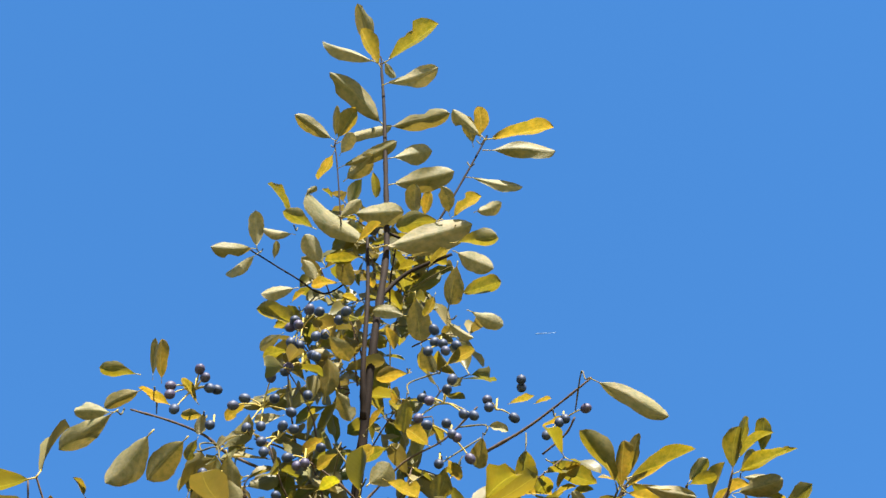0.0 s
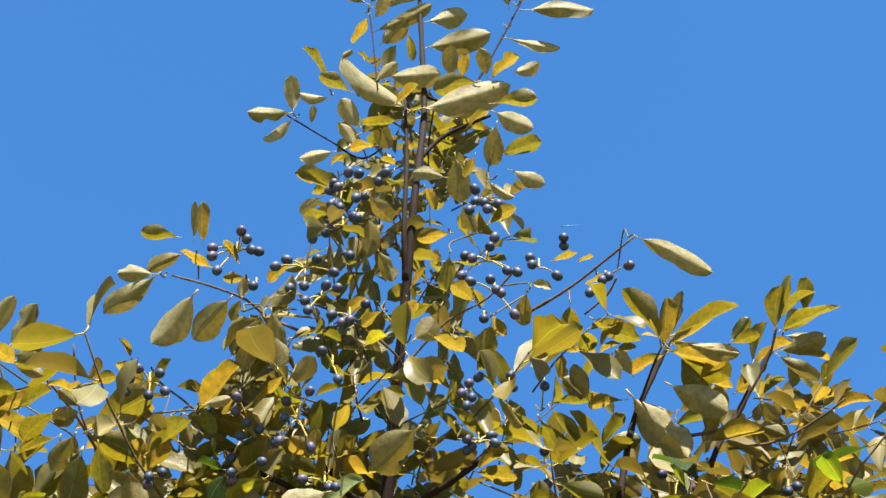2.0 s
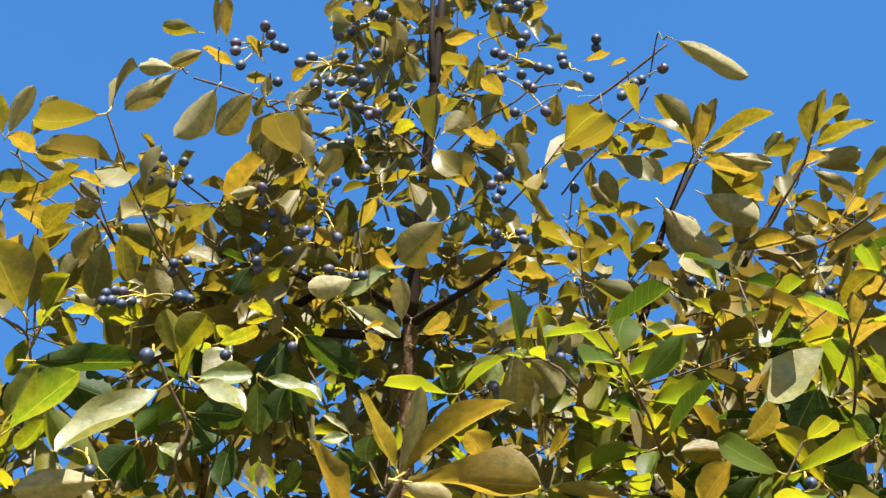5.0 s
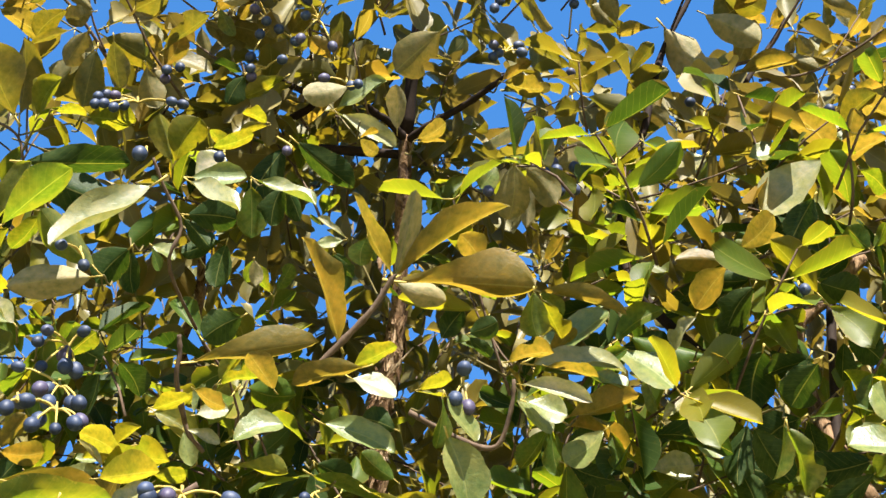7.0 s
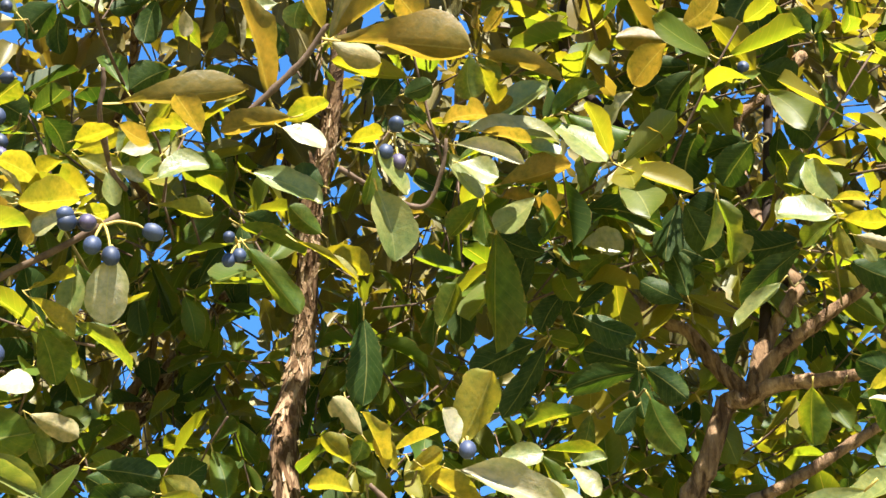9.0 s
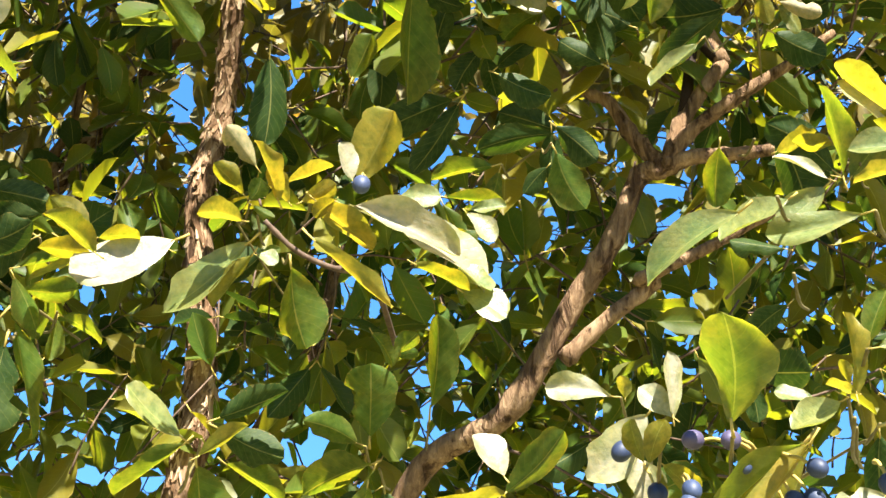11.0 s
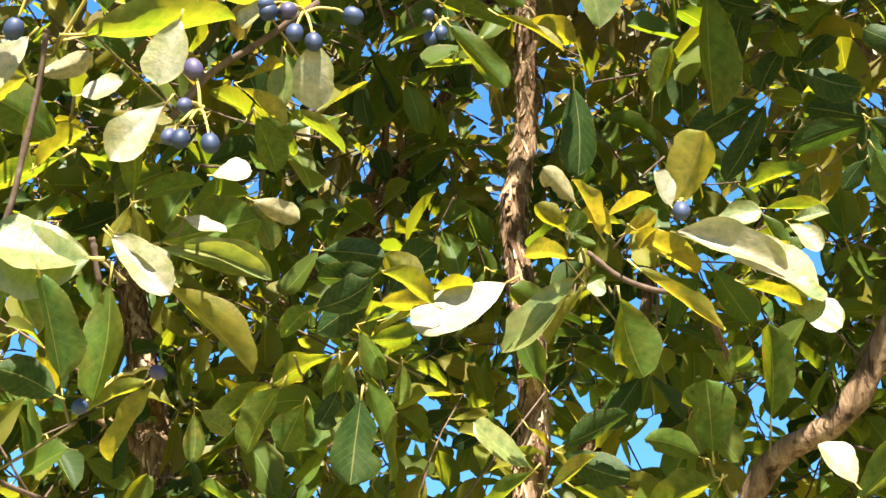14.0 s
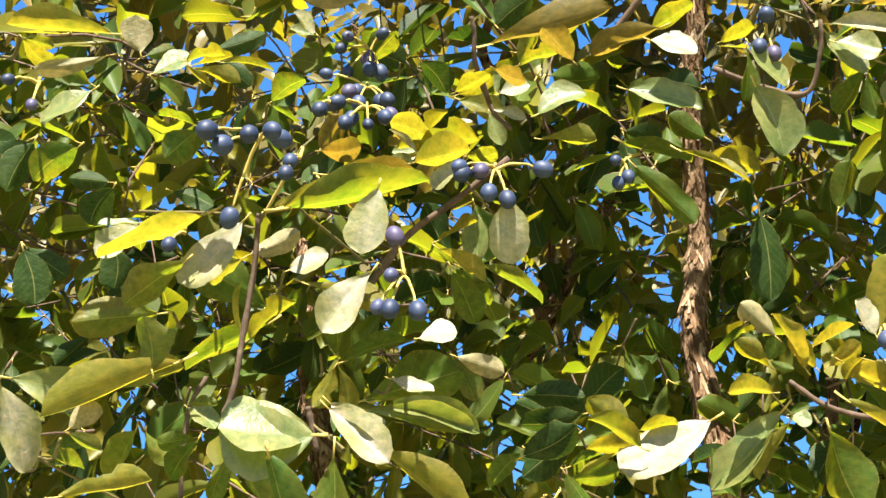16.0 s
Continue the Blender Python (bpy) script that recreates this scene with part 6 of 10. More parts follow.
leaf(tw, (-0.279, 1.096, 2.382), (-0.281, 1.129, 2.338), (0.50, -0.68, -0.54), 0.52, "g")
tw = twig(0.0018, 0.0012, SPRIG, [(-0.190, 1.179, 2.358), (-0.188, 1.155, 2.338), (-0.186, 1.124, 2.326)])
leaf(tw, (-0.186, 1.096, 2.302), (-0.212, 1.078, 2.313), (0.56, -0.83, -0.03), 0.35, "w")
leaf(tw, (-0.171, 1.114, 2.323), (-0.178, 1.130, 2.299), (-0.14, 0.81, 0.57), 0.78, "g")
leaf(tw, (-0.192, 1.133, 2.334), (-0.220, 1.132, 2.329), (0.07, -0.97, -0.22), 0.49, "b")
leaf(tw, (-0.174, 1.136, 2.342), (-0.168, 1.155, 2.325), (-0.11, 0.66, 0.74), 0.49, "g")
leaf(tw, (-0.206, 1.138, 2.328), (-0.203, 1.172, 2.302), (-0.07, 0.61, 0.79), 0.58, "d")
tw = twig(0.0018, 0.0012, SPRIG, [(-0.265, 1.123, 2.266), (-0.261, 1.099, 2.246), (-0.256, 1.067, 2.234)])
leaf(tw, (-0.254, 1.035, 2.234), (-0.255, 1.052, 2.217), (-0.20, 0.67, 0.72), 0.51, "p")
leaf(tw, (-0.261, 1.063, 2.258), (-0.270, 1.082, 2.246), (-0.32, 0.37, 0.87), 0.43, "v")
leaf(tw, (-0.263, 1.069, 2.202), (-0.299, 1.076, 2.183), (-0.16, 0.77, 0.61), 0.73, "d")
leaf(tw, (-0.249, 1.100, 2.243), (-0.268, 1.077, 2.261), (0.58, 0.13, 0.81), 0.78, "g")
tw = twig(0.0018, 0.0012, SPRIG, [(-0.397, 1.174, 2.375), (-0.393, 1.153, 2.350), (-0.389, 1.124, 2.334)])
leaf(tw, (-0.389, 1.124, 2.334), (-0.423, 1.140, 2.303), (-0.24, 0.73, 0.64), 0.70, "d")
tw = twig(0.0018, 0.0012, SPRIG, [(-0.470, 1.116, 2.363), (-0.463, 1.094, 2.340), (-0.455, 1.064, 2.325)])
leaf(tw, (-0.449, 1.051, 2.313), (-0.476, 1.066, 2.284), (-0.74, -0.05, 0.67), 0.78, "g")
leaf(tw, (-0.462, 1.077, 2.338), (-0.497, 1.063, 2.331), (-0.19, 0.00, 0.98), 0.48, "g")
tw = twig(0.0018, 0.0012, SPRIG, [(-0.165, 1.162, 2.287), (-0.158, 1.137, 2.266), (-0.150, 1.104, 2.253)])
leaf(tw, (-0.144, 1.121, 2.265), (-0.177, 1.062, 2.326), (0.65, 0.34, 0.68), 0.40, "y")
leaf(tw, (-0.149, 1.124, 2.264), (-0.123, 1.057, 2.321), (0.14, 0.67, 0.73), 0.20, "p")
leaf(tw, (-0.157, 1.119, 2.264), (-0.045, 1.058, 2.305), (-0.35, -0.01, 0.94), 0.20, "y")
leaf(tw, (-0.147, 1.082, 2.241), (-0.100, 1.099, 2.229), (-0.25, 0.91, 0.34), 0.45, "p")
leaf(tw, (-0.152, 1.073, 2.233), (-0.023, 1.072, 2.216), (0.13, 0.02, 0.99), 0.29, "y")
tw = twig(0.0018, 0.0012, SPRIG, [(-0.194, 1.160, 2.206), (-0.190, 1.133, 2.188), (-0.186, 1.098, 2.177)])
leaf(tw, (-0.186, 1.098, 2.177), (-0.213, 1.023, 2.242), (0.49, 0.46, 0.74), 0.37, "y")
tw = twig(0.0018, 0.0012, SPRIG, [(-0.044, 1.146, 2.267), (-0.039, 1.121, 2.245), (-0.033, 1.088, 2.232)])
leaf(tw, (-0.032, 1.096, 2.236), (0.051, 1.098, 2.205), (0.35, -0.13, 0.93), 0.25, "y")
leaf(tw, (-0.025, 1.101, 2.241), (-0.001, 1.106, 2.213), (0.47, 0.70, 0.54), 0.42, "v")
leaf(tw, (-0.021, 1.084, 2.219), (-0.004, 1.110, 2.191), (0.74, 0.20, 0.64), 0.78, "l")
leaf(tw, (-0.026, 1.069, 2.216), (-0.025, 1.088, 2.178), (0.72, 0.62, 0.31), 0.78, "v")
leaf(tw, (-0.063, 1.089, 2.246), (-0.085, 1.069, 2.277), (0.67, 0.31, 0.68), 0.78, "y")
tw = twig(0.0018, 0.0012, SPRIG, [(-0.015, 1.238, 2.365), (-0.014, 1.213, 2.346), (-0.013, 1.180, 2.334)])
leaf(tw, (-0.014, 1.163, 2.319), (0.008, 1.152, 2.343), (-0.70, 0.11, 0.71), 0.78, "y")
leaf(tw, (-0.012, 1.197, 2.348), (-0.017, 1.181, 2.374), (-0.90, -0.28, -0.34), 0.43, "y")
tw = twig(0.0018, 0.0012, SPRIG, [(-0.110, 1.218, 2.264), (-0.104, 1.192, 2.245), (-0.099, 1.159, 2.234)])
leaf(tw, (-0.112, 1.176, 2.243), (-0.088, 1.163, 2.268), (0.00, 0.90, 0.44), 0.63, "d")
leaf(tw, (-0.085, 1.142, 2.225), (-0.065, 1.152, 2.206), (0.27, 0.70, 0.66), 0.50, "d")
tw = twig(0.0018, 0.0012, SPRIG, [(-0.057, 1.188, 2.215), (-0.051, 1.163, 2.195), (-0.044, 1.129, 2.183)])
leaf(tw, (-0.084, 1.094, 2.188), (-0.057, 1.085, 2.193), (0.14, 0.70, 0.70), 0.70, "d")
leaf(tw, (-0.053, 1.139, 2.191), (-0.037, 1.152, 2.163), (0.86, 0.03, 0.50), 0.49, "y")
leaf(tw, (-0.040, 1.136, 2.186), (0.051, 1.153, 2.187), (0.18, -0.96, 0.19), 0.34, "w")
leaf(tw, (-0.047, 1.130, 2.163), (-0.018, 1.146, 2.121), (0.33, -0.94, -0.13), 0.44, "b")
leaf(tw, (-0.022, 1.120, 2.172), (0.024, 1.118, 2.157), (0.29, -0.03, 0.96), 0.51, "y")
leaf(tw, (-0.020, 1.154, 2.195), (0.009, 1.126, 2.214), (-0.61, -0.13, 0.78), 0.51, "y")
tw = twig(0.0018, 0.0012, SPRIG, [(-0.353, 1.096, 2.081), (-0.341, 1.070, 2.065), (-0.330, 1.037, 2.058)])
leaf(tw, (-0.323, 1.032, 2.085), (-0.289, 1.040, 2.107), (-0.54, 0.15, 0.83), 0.48, "l")
leaf(tw, (-0.329, 1.052, 2.100), (-0.292, 1.069, 2.081), (0.39, -0.92, -0.03), 0.51, "l")
leaf(tw, (-0.330, 1.039, 2.057), (-0.354, 1.061, 2.021), (-0.82, 0.07, 0.57), 0.45, "y")
leaf(tw, (-0.348, 1.047, 2.048), (-0.372, 1.033, 2.044), (0.33, -0.72, 0.61), 0.47, "b")
leaf(tw, (-0.317, 1.041, 2.033), (-0.299, 1.035, 2.047), (-0.59, -0.66, 0.47), 0.51, "l")
leaf(tw, (-0.334, 1.009, 2.023), (-0.354, 0.992, 2.042), (0.70, -0.71, 0.09), 0.42, "w")
tw = twig(0.0018, 0.0012, SPRIG, [(-0.443, 1.004, 2.000), (-0.424, 0.982, 1.984), (-0.405, 0.952, 1.976)])
leaf(tw, (-0.387, 0.927, 1.964), (-0.320, 0.959, 1.966), (-0.12, 0.19, 0.98), 0.39, "y")
leaf(tw, (-0.400, 0.959, 1.984), (-0.358, 1.009, 1.946), (0.57, 0.14, 0.81), 0.47, "y")
leaf(tw, (-0.399, 0.953, 2.001), (-0.369, 0.966, 2.007), (-0.25, 0.10, 0.96), 0.74, "y")
leaf(tw, (-0.409, 0.976, 1.984), (-0.388, 0.971, 2.009), (-0.29, 0.87, 0.40), 0.54, "d")
leaf(tw, (-0.431, 0.943, 1.949), (-0.340, 0.961, 1.984), (-0.36, -0.03, 0.93), 0.28, "q")
tw = twig(0.0018, 0.0012, SPRIG, [(-0.303, 1.111, 2.148), (-0.291, 1.086, 2.130), (-0.279, 1.054, 2.120)])
leaf(tw, (-0.279, 1.054, 2.120), (-0.245, 1.055, 2.128), (-0.23, -0.06, 0.97), 0.69, "l")
tw = twig(0.0018, 0.0012, SPRIG, [(-0.440, 1.205, 2.248), (-0.426, 1.181, 2.231), (-0.413, 1.150, 2.222)])
leaf(tw, (-0.394, 1.144, 2.220), (-0.376, 1.175, 2.199), (0.23, 0.44, 0.87), 0.78, "d")
leaf(tw, (-0.402, 1.167, 2.236), (-0.401, 1.200, 2.217), (0.87, 0.24, 0.44), 0.44, "d")
leaf(tw, (-0.442, 1.138, 2.211), (-0.423, 1.107, 2.233), (-0.63, 0.16, 0.76), 0.51, "g")
tw = twig(0.0018, 0.0012, SPRIG, [(-0.496, 1.204, 2.287), (-0.479, 1.184, 2.268), (-0.462, 1.157, 2.257)])
leaf(tw, (-0.462, 1.157, 2.257), (-0.423, 1.189, 2.250), (-0.46, 0.68, 0.57), 0.66, "d")
tw = twig(0.0018, 0.0012, SPRIG, [(-0.130, 1.109, 2.127), (-0.121, 1.085, 2.108), (-0.112, 1.053, 2.096)])
leaf(tw, (-0.100, 1.052, 2.071), (-0.084, 1.082, 2.017), (0.41, -0.84, -0.35), 0.59, "b")
leaf(tw, (-0.100, 1.035, 2.092), (-0.076, 1.065, 2.065), (0.77, -0.64, -0.03), 0.60, "b")
leaf(tw, (-0.122, 1.044, 2.099), (-0.093, 1.045, 2.109), (-0.33, 0.02, 0.94), 0.78, "l")
leaf(tw, (-0.125, 1.080, 2.124), (-0.101, 1.087, 2.122), (0.26, -0.73, 0.63), 0.47, "l")
tw = twig(0.0018, 0.0012, SPRIG, [(0.028, 1.244, 2.260), (0.031, 1.218, 2.239), (0.035, 1.184, 2.227)])
leaf(tw, (0.040, 1.176, 2.231), (0.091, 1.183, 2.185), (0.33, -0.92, 0.23), 0.78, "b")
leaf(tw, (0.043, 1.199, 2.248), (0.091, 1.179, 2.273), (-0.42, -0.90, 0.06), 0.50, "g")
leaf(tw, (0.021, 1.175, 2.203), (0.054, 1.160, 2.214), (-0.44, -0.89, 0.11), 0.43, "g")
tw = twig(0.0018, 0.0012, SPRIG, [(-0.005, 1.231, 2.193), (-0.000, 1.206, 2.168), (0.005, 1.173, 2.152)])
leaf(tw, (0.018, 1.140, 2.179), (0.048, 1.145, 2.161), (0.26, -0.94, 0.21), 0.76, "b")
leaf(tw, (-0.012, 1.166, 2.147), (0.057, 1.141, 2.152), (-0.06, 0.03, 1.00), 0.37, "y")
leaf(tw, (-0.016, 1.180, 2.153), (-0.045, 1.205, 2.126), (-0.55, 0.23, 0.80), 0.66, "g")
leaf(tw, (-0.005, 1.178, 2.131), (-0.007, 1.251, 2.036), (0.55, 0.67, 0.51), 0.38, "g")
leaf(tw, (0.033, 1.182, 2.150), (0.041, 1.194, 2.112), (-0.10, -0.94, -0.33), 0.42, "g")
leaf(tw, (0.031, 1.153, 2.131), (-0.007, 1.171, 2.108), (-0.52, -0.83, 0.22), 0.78, "b")
leaf(tw, (-0.015, 1.210, 2.172), (-0.011, 1.235, 2.134), (-0.52, 0.74, 0.42), 0.44, "g")
tw = twig(0.0018, 0.0012, SPRIG, [(-0.002, 1.298, 2.200), (0.003, 1.271, 2.180), (0.008, 1.237, 2.169)])
leaf(tw, (-0.010, 1.227, 2.145), (0.039, 1.241, 2.132), (-0.01, 0.69, 0.72), 0.40, "d")
leaf(tw, (-0.008, 1.215, 2.180), (0.056, 1.201, 2.135), (0.56, -0.08, 0.82), 0.44, "y")
leaf(tw, (-0.008, 1.260, 2.166), (0.036, 1.255, 2.193), (-0.30, 0.75, 0.59), 0.50, "d")
leaf(tw, (0.032, 1.221, 2.164), (0.069, 1.238, 2.135), (0.62, 0.06, 0.79), 0.78, "l")
leaf(tw, (0.036, 1.261, 2.190), (0.087, 1.267, 2.182), (0.19, -0.37, 0.91), 0.51, "l")
tw = twig(0.0018, 0.0012, SPRIG, [(0.080, 1.343, 2.162), (0.079, 1.315, 2.148), (0.077, 1.280, 2.141)])
leaf(tw, (0.066, 1.253, 2.149), (0.111, 1.253, 2.153), (-0.03, -0.99, 0.15), 0.72, "w")
leaf(tw, (0.057, 1.269, 2.113), (0.034, 1.292, 2.081), (-0.11, 0.77, 0.63), 0.53, "d")
leaf(tw, (0.066, 1.297, 2.105), (0.102, 1.281, 2.132), (0.34, 0.94, 0.11), 0.44, "d")
leaf(tw, (0.060, 1.309, 2.139), (0.074, 1.339, 2.107), (-0.07, 0.74, 0.67), 0.45, "d")
leaf(tw, (0.071, 1.293, 2.174), (0.092, 1.279, 2.215), (0.02, -0.94, -0.33), 0.40, "b")
leaf(tw, (0.109, 1.261, 2.149), (0.076, 1.287, 2.132), (-0.34, 0.18, 0.93), 0.78, "g")
leaf(tw, (0.111, 1.278, 2.161), (0.074, 1.295, 2.172), (0.24, -0.11, 0.97), 0.48, "g")
tw = twig(0.0018, 0.0012, SPRIG, [(0.082, 1.314, 2.223), (0.084, 1.287, 2.205), (0.086, 1.252, 2.195)])
leaf(tw, (0.094, 1.244, 2.187), (0.143, 1.256, 2.165), (0.26, -0.96, 0.07), 0.63, "b")
leaf(tw, (0.082, 1.244, 2.191), (0.076, 1.228, 2.229), (-0.68, -0.62, -0.39), 0.42, "b")
leaf(tw, (0.097, 1.263, 2.199), (0.102, 1.285, 2.157), (-0.26, -0.84, -0.49), 0.52, "g")
leaf(tw, (0.088, 1.264, 2.206), (0.121, 1.279, 2.179), (0.37, 0.54, 0.75), 0.44, "l")
leaf(tw, (0.070, 1.272, 2.207), (0.096, 1.271, 2.195), (0.41, -0.15, 0.90), 0.46, "g")
leaf(tw, (0.082, 1.224, 2.180), (0.138, 1.220, 2.181), (-0.01, 0.06, 1.00), 0.46, "l")
tw = twig(0.0018, 0.0012, SPRIG, [(0.076, 1.267, 2.191), (0.076, 1.240, 2.174), (0.077, 1.206, 2.165)])
leaf(tw, (0.077, 1.206, 2.165), (0.110, 1.198, 2.188), (-0.34, -0.93, 0.16), 0.42, "w")
tw = twig(0.0018, 0.0012, SPRIG, [(0.117, 1.233, 2.250), (0.117, 1.207, 2.232), (0.117, 1.172, 2.221)])
leaf(tw, (0.110, 1.176, 2.209), (0.141, 1.168, 2.201), (0.23, -0.01, 0.97), 0.78, "y")
leaf(tw, (0.121, 1.183, 2.204), (0.140, 1.191, 2.182), (0.74, 0.04, 0.67), 0.78, "l")
leaf(tw, (0.120, 1.159, 2.250), (0.097, 1.188, 2.231), (-0.79, -0.61, 0.00), 0.71, "w")
tw = twig(0.0018, 0.0012, SPRIG, [(-0.208, 1.132, 2.073), (-0.196, 1.107, 2.053), (-0.184, 1.075, 2.041)])
leaf(tw, (-0.204, 1.084, 2.066), (-0.176, 1.097, 2.050), (0.04, 0.73, 0.68), 0.69, "d")
leaf(tw, (-0.209, 1.072, 2.050), (-0.154, 1.100, 2.035), (0.28, -0.02, 0.96), 0.59, "g")
leaf(tw, (-0.196, 1.053, 2.019), (-0.152, 1.081, 1.972), (0.32, 0.64, 0.70), 0.30, "g")
leaf(tw, (-0.165, 1.068, 2.032), (-0.110, 1.084, 2.002), (0.45, 0.12, 0.88), 0.20, "l")
leaf(tw, (-0.146, 1.095, 2.040), (-0.104, 1.108, 2.025), (0.30, 0.09, 0.95), 0.62, "l")
tw = twig(0.0018, 0.0012, SPRIG, [(-0.142, 1.171, 2.081), (-0.140, 1.143, 2.065), (-0.139, 1.108, 2.057)])
leaf(tw, (-0.139, 1.108, 2.057), (-0.167, 1.092, 2.077), (-0.12, 0.87, 0.48), 0.50, "g")
tw = twig(0.0018, 0.0012, SPRIG, [(0.185, 1.214, 2.342), (0.177, 1.189, 2.322), (0.170, 1.157, 2.310)])
leaf(tw, (0.155, 1.140, 2.292), (0.119, 1.167, 2.261), (-0.55, 0.19, 0.81), 0.78, "y")
leaf(tw, (0.181, 1.140, 2.298), (0.150, 1.147, 2.295), (0.14, 0.82, 0.55), 0.49, "p")
leaf(tw, (0.163, 1.158, 2.316), (0.199, 1.139, 2.343), (-0.50, 0.22, 0.84), 0.78, "y")
leaf(tw, (0.162, 1.176, 2.321), (0.110, 1.179, 2.328), (0.14, 0.79, 0.59), 0.42, "y")
leaf(tw, (0.188, 1.173, 2.326), (0.164, 1.163, 2.334), (-0.01, 0.64, 0.77), 0.46, "v")
tw = twig(0.0018, 0.0012, SPRIG, [(0.201, 1.286, 2.379), (0.193, 1.263, 2.360), (0.186, 1.233, 2.349)])
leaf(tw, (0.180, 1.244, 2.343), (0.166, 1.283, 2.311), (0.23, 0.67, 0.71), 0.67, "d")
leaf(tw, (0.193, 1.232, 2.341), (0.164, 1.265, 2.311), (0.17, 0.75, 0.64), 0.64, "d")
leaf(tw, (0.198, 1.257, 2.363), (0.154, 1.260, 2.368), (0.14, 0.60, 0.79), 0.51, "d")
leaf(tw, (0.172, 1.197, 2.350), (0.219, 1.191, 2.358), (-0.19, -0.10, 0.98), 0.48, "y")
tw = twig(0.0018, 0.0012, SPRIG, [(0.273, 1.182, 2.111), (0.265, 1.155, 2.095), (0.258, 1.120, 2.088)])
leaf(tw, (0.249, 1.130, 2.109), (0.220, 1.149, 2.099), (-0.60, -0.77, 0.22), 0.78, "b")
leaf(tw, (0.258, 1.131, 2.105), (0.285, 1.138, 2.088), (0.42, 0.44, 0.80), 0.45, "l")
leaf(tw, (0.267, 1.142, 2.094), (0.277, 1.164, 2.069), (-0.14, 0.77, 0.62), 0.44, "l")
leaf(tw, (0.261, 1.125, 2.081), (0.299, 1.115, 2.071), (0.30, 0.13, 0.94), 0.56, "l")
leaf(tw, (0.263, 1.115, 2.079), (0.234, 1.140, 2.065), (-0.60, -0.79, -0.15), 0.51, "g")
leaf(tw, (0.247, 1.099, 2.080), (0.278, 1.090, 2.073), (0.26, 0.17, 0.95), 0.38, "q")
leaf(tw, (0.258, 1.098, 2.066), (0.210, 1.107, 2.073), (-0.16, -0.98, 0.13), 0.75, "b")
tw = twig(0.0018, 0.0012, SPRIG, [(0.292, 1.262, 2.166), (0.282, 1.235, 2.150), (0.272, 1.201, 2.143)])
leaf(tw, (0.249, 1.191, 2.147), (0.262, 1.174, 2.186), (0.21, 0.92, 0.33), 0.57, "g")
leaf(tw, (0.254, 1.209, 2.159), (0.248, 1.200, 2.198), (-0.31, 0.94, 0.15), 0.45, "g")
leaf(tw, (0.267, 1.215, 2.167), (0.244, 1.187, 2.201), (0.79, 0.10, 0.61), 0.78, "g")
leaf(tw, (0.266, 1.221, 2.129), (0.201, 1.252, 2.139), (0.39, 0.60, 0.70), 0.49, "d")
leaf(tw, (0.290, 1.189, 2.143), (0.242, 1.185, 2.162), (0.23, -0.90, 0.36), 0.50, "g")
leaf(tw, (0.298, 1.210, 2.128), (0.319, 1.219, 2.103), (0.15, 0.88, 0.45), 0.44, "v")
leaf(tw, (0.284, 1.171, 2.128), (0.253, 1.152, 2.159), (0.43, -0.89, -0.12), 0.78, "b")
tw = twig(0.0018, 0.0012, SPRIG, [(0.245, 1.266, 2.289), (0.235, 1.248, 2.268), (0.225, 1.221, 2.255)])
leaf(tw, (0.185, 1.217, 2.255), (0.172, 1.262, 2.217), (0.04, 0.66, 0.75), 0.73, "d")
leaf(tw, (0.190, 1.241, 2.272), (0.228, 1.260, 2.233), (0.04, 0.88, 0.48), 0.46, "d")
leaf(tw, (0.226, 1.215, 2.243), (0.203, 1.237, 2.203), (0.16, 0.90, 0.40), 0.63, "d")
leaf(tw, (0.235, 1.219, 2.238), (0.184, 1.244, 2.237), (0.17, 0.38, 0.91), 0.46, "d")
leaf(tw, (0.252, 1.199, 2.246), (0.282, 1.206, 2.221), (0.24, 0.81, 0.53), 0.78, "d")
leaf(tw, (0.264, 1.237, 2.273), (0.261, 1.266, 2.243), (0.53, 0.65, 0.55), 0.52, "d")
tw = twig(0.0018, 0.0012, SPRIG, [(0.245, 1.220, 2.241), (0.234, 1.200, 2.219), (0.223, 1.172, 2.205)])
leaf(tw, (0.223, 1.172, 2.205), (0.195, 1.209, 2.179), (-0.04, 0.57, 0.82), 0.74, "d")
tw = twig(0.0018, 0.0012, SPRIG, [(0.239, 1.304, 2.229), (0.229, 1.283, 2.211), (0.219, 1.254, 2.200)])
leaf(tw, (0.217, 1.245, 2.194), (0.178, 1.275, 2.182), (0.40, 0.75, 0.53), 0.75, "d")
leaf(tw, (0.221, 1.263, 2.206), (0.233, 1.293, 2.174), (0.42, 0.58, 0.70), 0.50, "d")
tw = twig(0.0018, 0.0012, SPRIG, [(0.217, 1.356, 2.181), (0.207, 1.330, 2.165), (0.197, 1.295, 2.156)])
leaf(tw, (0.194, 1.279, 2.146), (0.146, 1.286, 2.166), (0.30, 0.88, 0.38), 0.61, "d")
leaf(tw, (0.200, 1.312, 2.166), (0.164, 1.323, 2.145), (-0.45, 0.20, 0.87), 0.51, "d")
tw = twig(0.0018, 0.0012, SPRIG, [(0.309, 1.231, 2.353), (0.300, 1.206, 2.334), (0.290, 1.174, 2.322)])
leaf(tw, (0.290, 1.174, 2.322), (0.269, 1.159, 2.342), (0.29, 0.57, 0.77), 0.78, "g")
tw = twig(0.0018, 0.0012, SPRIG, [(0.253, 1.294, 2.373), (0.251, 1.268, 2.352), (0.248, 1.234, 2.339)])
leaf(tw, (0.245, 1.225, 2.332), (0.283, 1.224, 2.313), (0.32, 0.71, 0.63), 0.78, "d")
